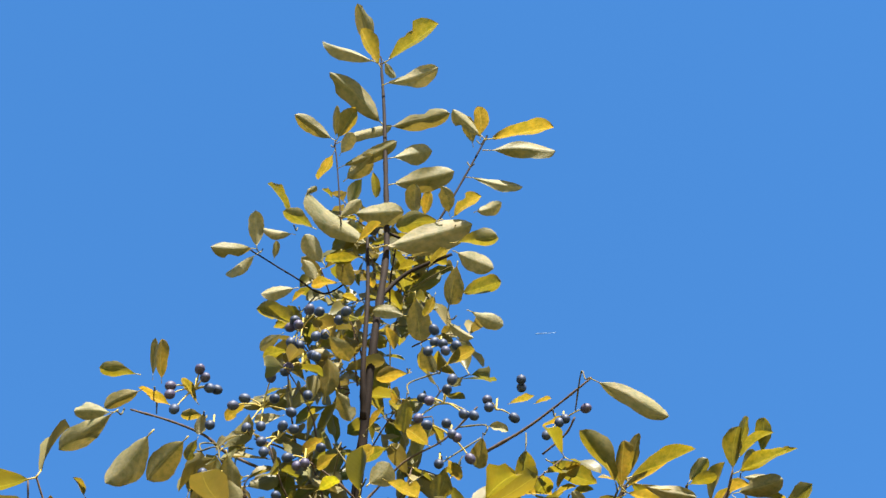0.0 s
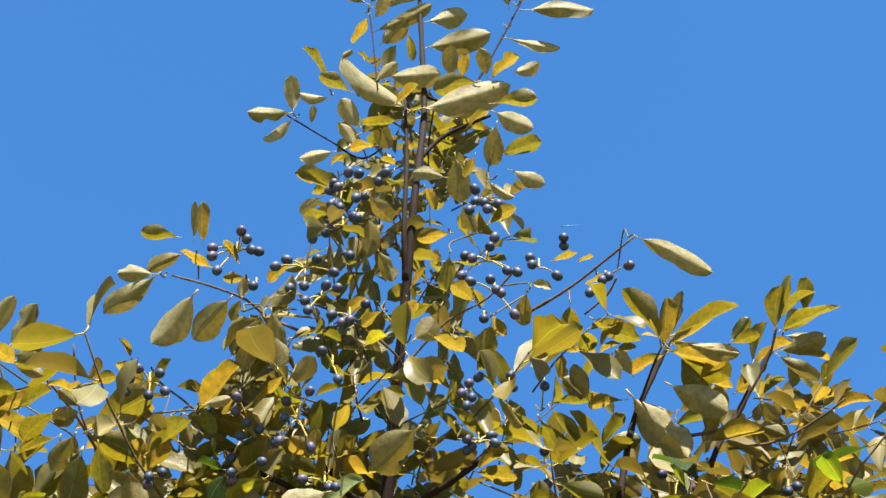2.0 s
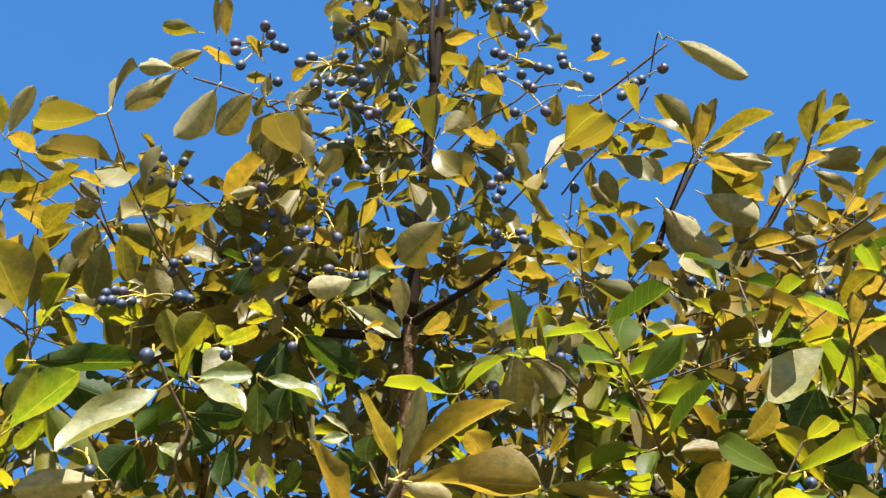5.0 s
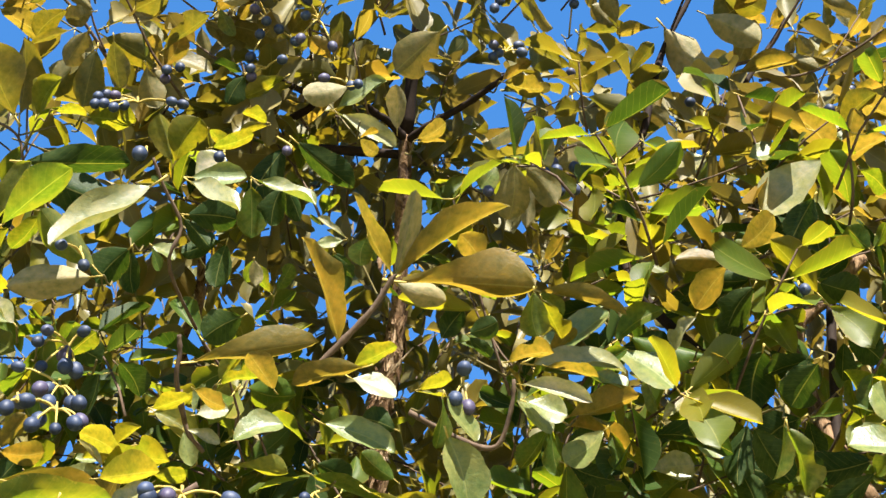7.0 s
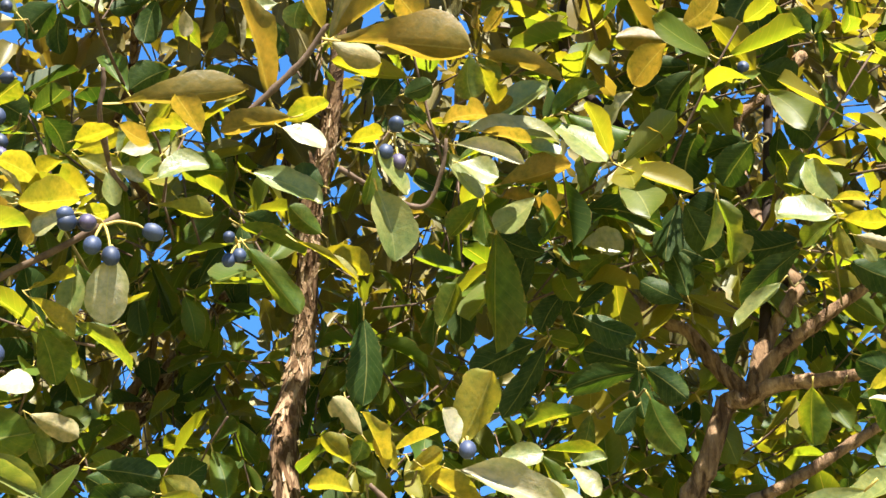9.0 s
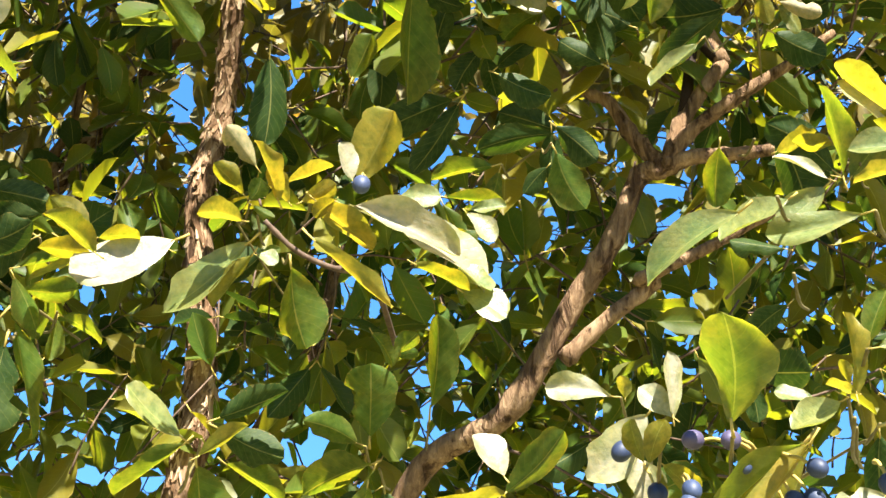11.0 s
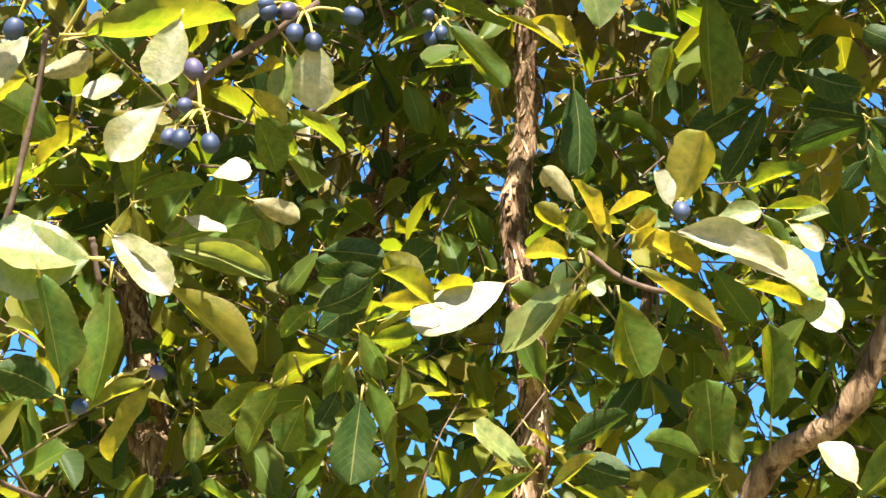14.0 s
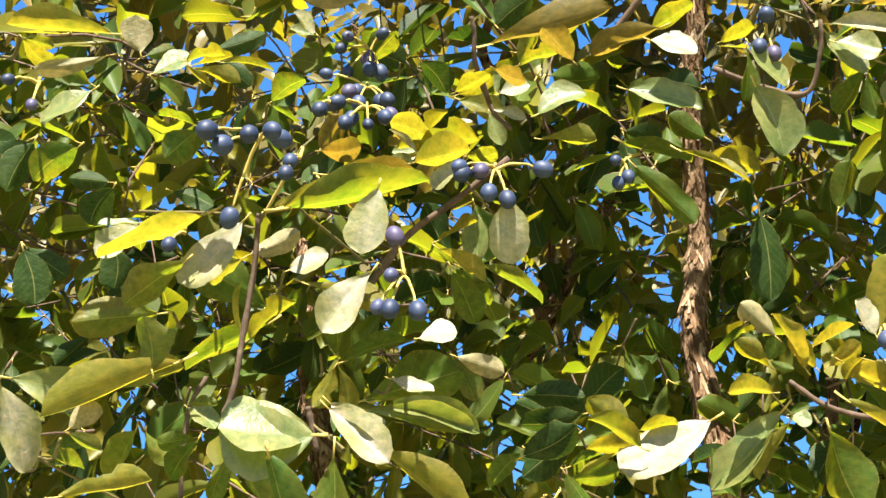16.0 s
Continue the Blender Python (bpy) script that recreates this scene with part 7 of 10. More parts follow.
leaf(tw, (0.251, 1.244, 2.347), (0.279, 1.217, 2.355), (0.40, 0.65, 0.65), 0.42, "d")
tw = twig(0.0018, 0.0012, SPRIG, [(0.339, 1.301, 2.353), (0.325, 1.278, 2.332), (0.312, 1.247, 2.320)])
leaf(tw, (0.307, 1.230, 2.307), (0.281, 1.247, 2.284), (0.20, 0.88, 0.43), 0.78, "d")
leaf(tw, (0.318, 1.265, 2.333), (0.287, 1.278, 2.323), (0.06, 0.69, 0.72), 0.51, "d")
tw = twig(0.0018, 0.0012, SPRIG, [(-0.120, 1.220, 2.073), (-0.116, 1.195, 2.048), (-0.113, 1.162, 2.030)])
leaf(tw, (-0.113, 1.162, 2.030), (-0.114, 1.188, 1.954), (-0.12, 0.94, 0.32), 0.38, "d")
tw = twig(0.0018, 0.0012, SPRIG, [(-0.383, 1.045, 1.853), (-0.365, 1.020, 1.839), (-0.347, 0.987, 1.834)])
leaf(tw, (-0.312, 1.000, 1.852), (-0.278, 1.012, 1.839), (-0.10, 0.86, 0.50), 0.43, "p")
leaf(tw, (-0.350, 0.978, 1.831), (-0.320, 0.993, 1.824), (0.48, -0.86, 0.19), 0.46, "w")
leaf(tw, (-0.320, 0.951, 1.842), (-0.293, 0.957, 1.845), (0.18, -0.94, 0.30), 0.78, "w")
leaf(tw, (-0.368, 1.004, 1.825), (-0.300, 1.031, 1.809), (0.40, -0.91, 0.15), 0.27, "b")
leaf(tw, (-0.383, 1.000, 1.822), (-0.303, 1.030, 1.810), (0.36, -0.93, 0.07), 0.20, "b")
tw = twig(0.0018, 0.0012, SPRIG, [(-0.302, 1.202, 1.841), (-0.292, 1.170, 1.831), (-0.282, 1.131, 1.829)])
leaf(tw, (-0.304, 1.122, 1.872), (-0.251, 1.134, 1.868), (-0.12, 0.77, 0.63), 0.48, "d")
leaf(tw, (-0.302, 1.144, 1.840), (-0.285, 1.165, 1.809), (-0.90, 0.31, -0.31), 0.47, "g")
leaf(tw, (-0.273, 1.144, 1.820), (-0.256, 1.167, 1.785), (-0.73, 0.67, 0.10), 0.47, "g")
leaf(tw, (-0.254, 1.133, 1.842), (-0.303, 1.144, 1.815), (-0.11, 0.85, 0.52), 0.44, "d")
leaf(tw, (-0.267, 1.121, 1.809), (-0.225, 1.123, 1.825), (-0.34, 0.24, 0.91), 0.46, "g")
leaf(tw, (-0.287, 1.097, 1.819), (-0.313, 1.097, 1.792), (-0.68, 0.38, 0.63), 0.64, "g")
leaf(tw, (-0.287, 1.156, 1.804), (-0.336, 1.148, 1.779), (-0.47, 0.13, 0.87), 0.54, "g")
tw = twig(0.0018, 0.0012, SPRIG, [(-0.321, 1.178, 1.796), (-0.314, 1.146, 1.785), (-0.306, 1.106, 1.782)])
leaf(tw, (-0.294, 1.094, 1.809), (-0.247, 1.087, 1.828), (-0.16, 0.72, 0.67), 0.54, "d")
leaf(tw, (-0.308, 1.100, 1.765), (-0.341, 1.114, 1.717), (-0.78, 0.20, 0.59), 0.53, "g")
leaf(tw, (-0.316, 1.123, 1.773), (-0.369, 1.116, 1.736), (-0.57, -0.05, 0.82), 0.41, "g")
tw = twig(0.0018, 0.0012, SPRIG, [(-0.221, 1.183, 1.838), (-0.217, 1.152, 1.827), (-0.212, 1.112, 1.825)])
leaf(tw, (-0.205, 1.111, 1.819), (-0.240, 1.089, 1.848), (0.29, 0.56, 0.77), 0.44, "l")
leaf(tw, (-0.204, 1.112, 1.814), (-0.243, 1.094, 1.813), (-0.17, 0.33, 0.93), 0.48, "l")
leaf(tw, (-0.210, 1.098, 1.823), (-0.180, 1.106, 1.829), (-0.24, 0.16, 0.96), 0.73, "l")
leaf(tw, (-0.199, 1.093, 1.805), (-0.234, 1.066, 1.824), (0.14, 0.44, 0.89), 0.49, "l")
leaf(tw, (-0.215, 1.122, 1.834), (-0.195, 1.137, 1.825), (0.38, 0.08, 0.92), 0.43, "l")
leaf(tw, (-0.211, 1.140, 1.833), (-0.257, 1.135, 1.809), (-0.34, -0.55, 0.76), 0.52, "l")
leaf(tw, (-0.240, 1.111, 1.846), (-0.291, 1.097, 1.838), (-0.29, 0.69, 0.67), 0.47, "d")
tw = twig(0.0018, 0.0012, SPRIG, [(-0.105, 1.171, 1.860), (-0.104, 1.140, 1.849), (-0.103, 1.101, 1.846)])
leaf(tw, (-0.148, 1.110, 1.834), (-0.223, 1.106, 1.800), (-0.08, -0.96, 0.28), 0.48, "w")
leaf(tw, (-0.108, 1.100, 1.840), (-0.142, 1.094, 1.844), (0.07, 0.15, 0.99), 0.72, "q")
leaf(tw, (-0.110, 1.097, 1.856), (-0.134, 1.087, 1.877), (0.53, 0.35, 0.77), 0.63, "l")
leaf(tw, (-0.102, 1.114, 1.829), (-0.131, 1.133, 1.792), (-0.63, 0.36, 0.69), 0.41, "l")
leaf(tw, (-0.087, 1.099, 1.850), (-0.106, 1.071, 1.886), (0.66, 0.38, 0.65), 0.57, "q")
leaf(tw, (-0.080, 1.095, 1.850), (-0.097, 1.083, 1.872), (0.64, 0.36, 0.68), 0.78, "q")
leaf(tw, (-0.089, 1.090, 1.864), (-0.053, 1.087, 1.878), (-0.36, 0.07, 0.93), 0.53, "q")
tw = twig(0.0018, 0.0012, SPRIG, [(-0.079, 1.164, 1.874), (-0.073, 1.133, 1.862), (-0.067, 1.095, 1.858)])
leaf(tw, (-0.103, 1.098, 1.877), (-0.126, 1.074, 1.899), (-0.18, 0.75, 0.63), 0.44, "p")
leaf(tw, (-0.077, 1.093, 1.851), (-0.051, 1.088, 1.865), (-0.37, 0.42, 0.83), 0.58, "q")
leaf(tw, (-0.071, 1.089, 1.858), (-0.024, 1.117, 1.834), (0.28, 0.32, 0.91), 0.53, "q")
leaf(tw, (-0.073, 1.101, 1.837), (-0.010, 1.108, 1.785), (0.58, 0.31, 0.75), 0.26, "q")
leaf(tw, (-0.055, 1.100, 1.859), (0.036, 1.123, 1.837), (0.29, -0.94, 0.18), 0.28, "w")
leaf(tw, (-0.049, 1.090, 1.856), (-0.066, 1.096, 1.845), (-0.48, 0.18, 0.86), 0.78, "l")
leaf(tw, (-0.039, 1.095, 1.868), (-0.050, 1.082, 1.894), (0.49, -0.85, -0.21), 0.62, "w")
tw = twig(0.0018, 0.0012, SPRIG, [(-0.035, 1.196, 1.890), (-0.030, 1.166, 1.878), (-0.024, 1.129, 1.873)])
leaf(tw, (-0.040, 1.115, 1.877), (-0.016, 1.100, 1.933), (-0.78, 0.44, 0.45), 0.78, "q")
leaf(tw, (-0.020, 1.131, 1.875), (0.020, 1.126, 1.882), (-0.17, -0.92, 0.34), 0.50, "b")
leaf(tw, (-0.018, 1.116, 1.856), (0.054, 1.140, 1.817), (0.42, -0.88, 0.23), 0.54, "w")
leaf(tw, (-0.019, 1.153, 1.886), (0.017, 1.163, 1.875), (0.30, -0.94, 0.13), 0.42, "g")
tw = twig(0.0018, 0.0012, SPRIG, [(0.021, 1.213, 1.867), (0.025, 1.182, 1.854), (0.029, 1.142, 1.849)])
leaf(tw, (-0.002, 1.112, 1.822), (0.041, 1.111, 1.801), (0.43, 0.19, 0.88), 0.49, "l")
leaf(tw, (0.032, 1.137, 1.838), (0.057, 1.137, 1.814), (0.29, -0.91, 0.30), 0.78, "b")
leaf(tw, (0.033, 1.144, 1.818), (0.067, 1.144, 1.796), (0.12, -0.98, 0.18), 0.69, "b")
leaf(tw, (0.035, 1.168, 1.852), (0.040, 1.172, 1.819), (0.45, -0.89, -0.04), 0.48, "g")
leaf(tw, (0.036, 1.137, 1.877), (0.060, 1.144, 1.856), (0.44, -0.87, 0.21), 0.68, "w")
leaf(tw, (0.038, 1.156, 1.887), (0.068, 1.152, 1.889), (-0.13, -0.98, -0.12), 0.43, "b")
tw = twig(0.0018, 0.0012, SPRIG, [(-0.092, 1.179, 1.854), (-0.087, 1.150, 1.835), (-0.081, 1.112, 1.823)])
leaf(tw, (-0.081, 1.112, 1.823), (-0.066, 1.126, 1.761), (0.75, 0.58, 0.31), 0.71, "g")
tw = twig(0.0018, 0.0012, SPRIG, [(0.176, 1.330, 2.329), (0.170, 1.312, 2.306), (0.164, 1.286, 2.290)])
leaf(tw, (0.160, 1.269, 2.276), (0.180, 1.305, 2.236), (0.40, 0.57, 0.71), 0.70, "d")
leaf(tw, (0.167, 1.303, 2.303), (0.133, 1.346, 2.274), (0.64, 0.71, 0.29), 0.50, "d")
tw = twig(0.0018, 0.0012, SPRIG, [(0.295, 1.230, 2.128), (0.282, 1.206, 2.109), (0.268, 1.174, 2.099)])
leaf(tw, (0.282, 1.167, 2.096), (0.318, 1.158, 2.077), (0.40, 0.84, 0.36), 0.35, "p")
leaf(tw, (0.255, 1.181, 2.101), (0.202, 1.231, 2.066), (0.11, 0.65, 0.75), 0.35, "d")
tw = twig(0.0018, 0.0012, SPRIG, [(0.164, 1.273, 2.221), (0.162, 1.249, 2.194), (0.159, 1.217, 2.175)])
leaf(tw, (0.155, 1.201, 2.163), (0.187, 1.226, 2.114), (0.39, 0.70, 0.60), 0.56, "d")
leaf(tw, (0.162, 1.233, 2.187), (0.146, 1.251, 2.127), (0.28, 0.94, 0.19), 0.45, "d")
tw = twig(0.0018, 0.0012, SPRIG, [(0.183, 1.193, 2.169), (0.178, 1.171, 2.143), (0.173, 1.142, 2.124)])
leaf(tw, (0.170, 1.128, 2.113), (0.184, 1.157, 2.060), (0.86, 0.31, 0.40), 0.58, "v")
leaf(tw, (0.177, 1.156, 2.134), (0.165, 1.183, 2.090), (0.84, 0.53, 0.10), 0.45, "v")
tw = twig(0.0018, 0.0012, SPRIG, [(0.247, 1.207, 2.076), (0.234, 1.183, 2.056), (0.221, 1.150, 2.044)])
leaf(tw, (0.221, 1.150, 2.044), (0.182, 1.175, 2.013), (-0.56, -0.83, 0.03), 0.42, "b")
tw = twig(0.0018, 0.0012, SPRIG, [(0.311, 1.322, 2.161), (0.307, 1.293, 2.143), (0.303, 1.257, 2.133)])
leaf(tw, (0.297, 1.239, 2.120), (0.345, 1.236, 2.092), (0.34, 0.79, 0.50), 0.54, "d")
leaf(tw, (0.310, 1.276, 2.146), (0.355, 1.240, 2.152), (0.60, 0.78, 0.19), 0.47, "d")
tw = twig(0.0018, 0.0012, SPRIG, [(0.049, 1.353, 2.107), (0.045, 1.323, 2.091), (0.040, 1.285, 2.083)])
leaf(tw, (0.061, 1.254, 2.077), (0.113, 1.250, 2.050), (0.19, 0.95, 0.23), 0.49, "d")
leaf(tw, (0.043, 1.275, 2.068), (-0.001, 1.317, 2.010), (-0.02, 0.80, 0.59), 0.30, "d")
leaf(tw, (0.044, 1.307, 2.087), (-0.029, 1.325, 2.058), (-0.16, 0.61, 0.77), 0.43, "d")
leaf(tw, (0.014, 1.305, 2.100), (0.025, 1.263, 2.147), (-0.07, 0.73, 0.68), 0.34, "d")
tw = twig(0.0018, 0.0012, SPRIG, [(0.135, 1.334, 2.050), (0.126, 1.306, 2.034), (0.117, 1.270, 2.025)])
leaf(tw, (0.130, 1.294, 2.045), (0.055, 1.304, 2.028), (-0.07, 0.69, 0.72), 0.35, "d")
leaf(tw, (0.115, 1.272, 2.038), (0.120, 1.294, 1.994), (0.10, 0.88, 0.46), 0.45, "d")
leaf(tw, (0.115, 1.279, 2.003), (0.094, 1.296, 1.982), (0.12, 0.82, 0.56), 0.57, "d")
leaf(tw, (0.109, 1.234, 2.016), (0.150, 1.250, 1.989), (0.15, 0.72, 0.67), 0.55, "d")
tw = twig(0.0018, 0.0012, SPRIG, [(0.088, 1.314, 2.008), (0.080, 1.286, 1.992), (0.072, 1.251, 1.983)])
leaf(tw, (0.071, 1.240, 1.977), (0.015, 1.250, 1.965), (-0.12, 0.40, 0.91), 0.45, "g")
leaf(tw, (0.073, 1.262, 1.990), (0.058, 1.286, 1.951), (-0.15, 0.82, 0.55), 0.44, "g")
tw = twig(0.0018, 0.0012, SPRIG, [(0.009, 1.257, 1.939), (0.014, 1.227, 1.923), (0.019, 1.190, 1.916)])
leaf(tw, (0.018, 1.173, 1.907), (0.069, 1.170, 1.901), (0.14, 0.21, 0.97), 0.35, "g")
leaf(tw, (0.021, 1.207, 1.925), (0.046, 1.221, 1.884), (0.48, 0.68, 0.55), 0.43, "g")
tw = twig(0.0018, 0.0012, SPRIG, [(0.100, 1.235, 1.989), (0.102, 1.210, 1.970), (0.104, 1.177, 1.959)])
leaf(tw, (0.104, 1.177, 1.959), (0.134, 1.207, 1.920), (-0.01, 0.79, 0.61), 0.54, "g")
tw = twig(0.0018, 0.0012, SPRIG, [(0.258, 1.215, 1.978), (0.256, 1.187, 1.962), (0.253, 1.152, 1.954)])
leaf(tw, (0.226, 1.148, 1.952), (0.228, 1.181, 1.911), (0.60, 0.61, 0.52), 0.55, "g")
leaf(tw, (0.264, 1.150, 1.940), (0.296, 1.140, 1.956), (-0.36, 0.24, 0.90), 0.78, "q")
leaf(tw, (0.270, 1.158, 1.969), (0.297, 1.182, 1.917), (0.53, 0.64, 0.56), 0.67, "d")
tw = twig(0.0018, 0.0012, SPRIG, [(0.206, 0.921, 1.756), (0.192, 0.896, 1.743), (0.178, 0.862, 1.737)])
leaf(tw, (0.163, 0.852, 1.728), (0.115, 0.887, 1.700), (-0.64, -0.76, 0.15), 0.43, "b")
leaf(tw, (0.192, 0.873, 1.746), (0.157, 0.897, 1.730), (-0.65, -0.63, 0.42), 0.78, "b")
tw = twig(0.0018, 0.0012, SPRIG, [(-0.063, 1.343, 2.091), (-0.060, 1.314, 2.078), (-0.057, 1.277, 2.072)])
leaf(tw, (-0.057, 1.277, 2.072), (-0.040, 1.260, 2.114), (-0.73, 0.48, 0.49), 0.63, "g")
tw = twig(0.0018, 0.0012, SPRIG, [(0.178, 1.321, 2.106), (0.171, 1.293, 2.092), (0.164, 1.257, 2.086)])
leaf(tw, (0.161, 1.241, 2.075), (0.120, 1.241, 2.101), (0.35, 0.77, 0.54), 0.49, "d")
leaf(tw, (0.167, 1.273, 2.097), (0.151, 1.258, 2.145), (0.08, 0.95, 0.32), 0.49, "d")
tw = twig(0.0018, 0.0012, SPRIG, [(0.355, 1.209, 1.949), (0.341, 1.182, 1.937), (0.328, 1.146, 1.933)])
leaf(tw, (0.363, 1.128, 1.954), (0.305, 1.108, 1.994), (0.59, -0.08, 0.81), 0.66, "q")
leaf(tw, (0.355, 1.123, 1.940), (0.310, 1.121, 1.988), (0.34, -0.90, 0.29), 0.77, "w")
leaf(tw, (0.311, 1.133, 1.939), (0.275, 1.132, 1.942), (0.08, 0.12, 0.99), 0.78, "l")
leaf(tw, (0.318, 1.154, 1.924), (0.262, 1.152, 1.968), (0.30, 0.85, 0.43), 0.42, "d")
leaf(tw, (0.319, 1.161, 1.920), (0.348, 1.119, 1.963), (0.32, 0.78, 0.54), 0.45, "v")
leaf(tw, (0.302, 1.136, 1.911), (0.264, 1.151, 1.880), (-0.23, -0.96, -0.18), 0.52, "b")
leaf(tw, (0.327, 1.186, 1.944), (0.276, 1.203, 1.964), (0.31, 0.95, -0.02), 0.40, "d")
tw = twig(0.0018, 0.0012, SPRIG, [(0.356, 1.075, 1.868), (0.341, 1.049, 1.857), (0.325, 1.015, 1.853)])
leaf(tw, (0.320, 1.000, 1.845), (0.277, 1.027, 1.844), (0.17, 0.29, 0.94), 0.37, "q")
leaf(tw, (0.330, 1.029, 1.862), (0.294, 1.022, 1.890), (0.63, -0.21, 0.75), 0.41, "l")
tw = twig(0.0018, 0.0012, SPRIG, [(0.326, 1.001, 1.821), (0.311, 0.973, 1.809), (0.296, 0.937, 1.806)])
leaf(tw, (0.291, 0.924, 1.798), (0.279, 0.936, 1.785), (-0.67, -0.73, -0.11), 0.45, "w")
leaf(tw, (0.301, 0.951, 1.814), (0.281, 0.956, 1.812), (-0.24, -0.96, -0.12), 0.48, "b")
tw = twig(0.0018, 0.0012, SPRIG, [(0.265, 0.940, 1.758), (0.249, 0.915, 1.746), (0.233, 0.881, 1.742)])
leaf(tw, (0.233, 0.881, 1.742), (0.184, 0.908, 1.740), (-0.48, -0.85, 0.22), 0.33, "b")
tw = twig(0.0018, 0.0012, SPRIG, [(0.165, 0.944, 1.617), (0.157, 0.912, 1.612), (0.149, 0.871, 1.615)])
leaf(tw, (0.149, 0.871, 1.615), (0.142, 0.839, 1.663), (0.86, 0.36, 0.37), 0.78, "v")
tw = twig(0.0018, 0.0012, SPRIG, [(0.146, 1.055, 1.657), (0.139, 1.022, 1.651), (0.133, 0.981, 1.654)])
leaf(tw, (0.145, 1.028, 1.691), (0.106, 1.048, 1.652), (-0.34, -0.93, -0.13), 0.52, "w")
leaf(tw, (0.127, 1.002, 1.655), (0.138, 1.012, 1.621), (0.24, -0.95, -0.19), 0.69, "w")
leaf(tw, (0.119, 0.978, 1.673), (0.117, 0.972, 1.686), (0.83, 0.44, 0.35), 0.78, "q")
leaf(tw, (0.136, 0.985, 1.642), (0.139, 0.998, 1.618), (0.82, 0.45, 0.34), 0.40, "l")
leaf(tw, (0.133, 0.966, 1.636), (0.154, 0.970, 1.621), (0.54, 0.18, 0.82), 0.78, "l")
leaf(tw, (0.126, 0.965, 1.631), (0.116, 0.951, 1.653), (-0.16, 0.85, 0.50), 0.48, "l")
leaf(tw, (0.141, 0.946, 1.650), (0.121, 0.945, 1.669), (0.20, -0.96, 0.17), 0.58, "w")
tw = twig(0.0018, 0.0012, SPRIG, [(0.141, 1.016, 1.636), (0.136, 0.984, 1.631), (0.130, 0.944, 1.635)])
leaf(tw, (0.123, 0.946, 1.624), (0.131, 0.932, 1.646), (-0.03, 0.84, 0.53), 0.48, "l")
leaf(tw, (0.137, 0.941, 1.646), (0.134, 0.930, 1.683), (0.33, -0.91, -0.25), 0.34, "w")
tw = twig(0.0018, 0.0012, SPRIG, [(0.158, 1.177, 1.734), (0.148, 1.146, 1.726), (0.138, 1.108, 1.727)])
leaf(tw, (0.138, 1.108, 1.727), (0.090, 1.114, 1.735), (-0.09, -0.98, 0.19), 0.39, "w")
tw = twig(0.0018, 0.0012, SPRIG, [(0.077, 1.340, 1.713), (0.075, 1.307, 1.708), (0.074, 1.267, 1.712)])
leaf(tw, (0.071, 1.291, 1.712), (0.121, 1.268, 1.762), (-0.50, 0.48, 0.72), 0.52, "g")
leaf(tw, (0.077, 1.243, 1.712), (0.052, 1.237, 1.747), (0.54, -0.81, 0.24), 0.78, "w")
tw = twig(0.0018, 0.0012, SPRIG, [(0.232, 0.952, 1.634), (0.220, 0.920, 1.628), (0.209, 0.879, 1.630)])
leaf(tw, (0.204, 0.869, 1.636), (0.179, 0.880, 1.624), (-0.53, -0.78, 0.34), 0.78, "b")
leaf(tw, (0.208, 0.863, 1.635), (0.193, 0.866, 1.641), (0.41, 0.09, 0.91), 0.78, "q")
leaf(tw, (0.209, 0.872, 1.633), (0.205, 0.866, 1.678), (0.91, 0.39, 0.12), 0.40, "q")
leaf(tw, (0.217, 0.873, 1.623), (0.264, 0.849, 1.644), (-0.53, -0.79, 0.30), 0.70, "b")
leaf(tw, (0.226, 0.882, 1.619), (0.253, 0.874, 1.588), (-0.11, -0.98, 0.17), 0.77, "w")
leaf(tw, (0.197, 0.894, 1.630), (0.160, 0.913, 1.581), (-0.38, 0.72, 0.58), 0.25, "q")
leaf(tw, (0.199, 0.903, 1.633), (0.142, 0.916, 1.581), (-0.57, 0.40, 0.72), 0.52, "v")
tw = twig(0.0018, 0.0012, SPRIG, [(0.273, 1.065, 1.685), (0.268, 1.036, 1.675), (0.264, 0.998, 1.673)])
leaf(tw, (0.259, 0.983, 1.667), (0.313, 0.983, 1.655), (0.08, 0.95, 0.31), 0.52, "d")
leaf(tw, (0.268, 1.012, 1.678), (0.275, 1.033, 1.632), (0.55, 0.73, 0.42), 0.43, "d")
tw = twig(0.0018, 0.0012, SPRIG, [(0.246, 0.984, 1.642), (0.233, 0.952, 1.636), (0.221, 0.913, 1.638)])
leaf(tw, (0.232, 0.906, 1.603), (0.206, 0.910, 1.591), (-0.29, -0.90, 0.31), 0.66, "w")
leaf(tw, (0.238, 0.927, 1.610), (0.218, 0.930, 1.594), (-0.52, -0.67, 0.53), 0.51, "b")
leaf(tw, (0.203, 0.920, 1.639), (0.182, 0.940, 1.583), (-0.70, 0.55, 0.46), 0.47, "l")
leaf(tw, (0.207, 0.920, 1.653), (0.185, 0.923, 1.660), (0.05, -0.85, 0.52), 0.51, "b")
leaf(tw, (0.222, 0.917, 1.657), (0.218, 0.915, 1.675), (0.98, -0.03, 0.20), 0.51, "l")
leaf(tw, (0.221, 0.887, 1.668), (0.231, 0.874, 1.695), (-0.41, -0.87, -0.27), 0.42, "g")
tw = twig(0.0018, 0.0012, SPRIG, [(0.221, 0.919, 1.658), (0.215, 0.887, 1.651), (0.208, 0.848, 1.651)])
leaf(tw, (0.208, 0.848, 1.651), (0.245, 0.835, 1.656), (-0.37, -0.81, 0.45), 0.38, "b")
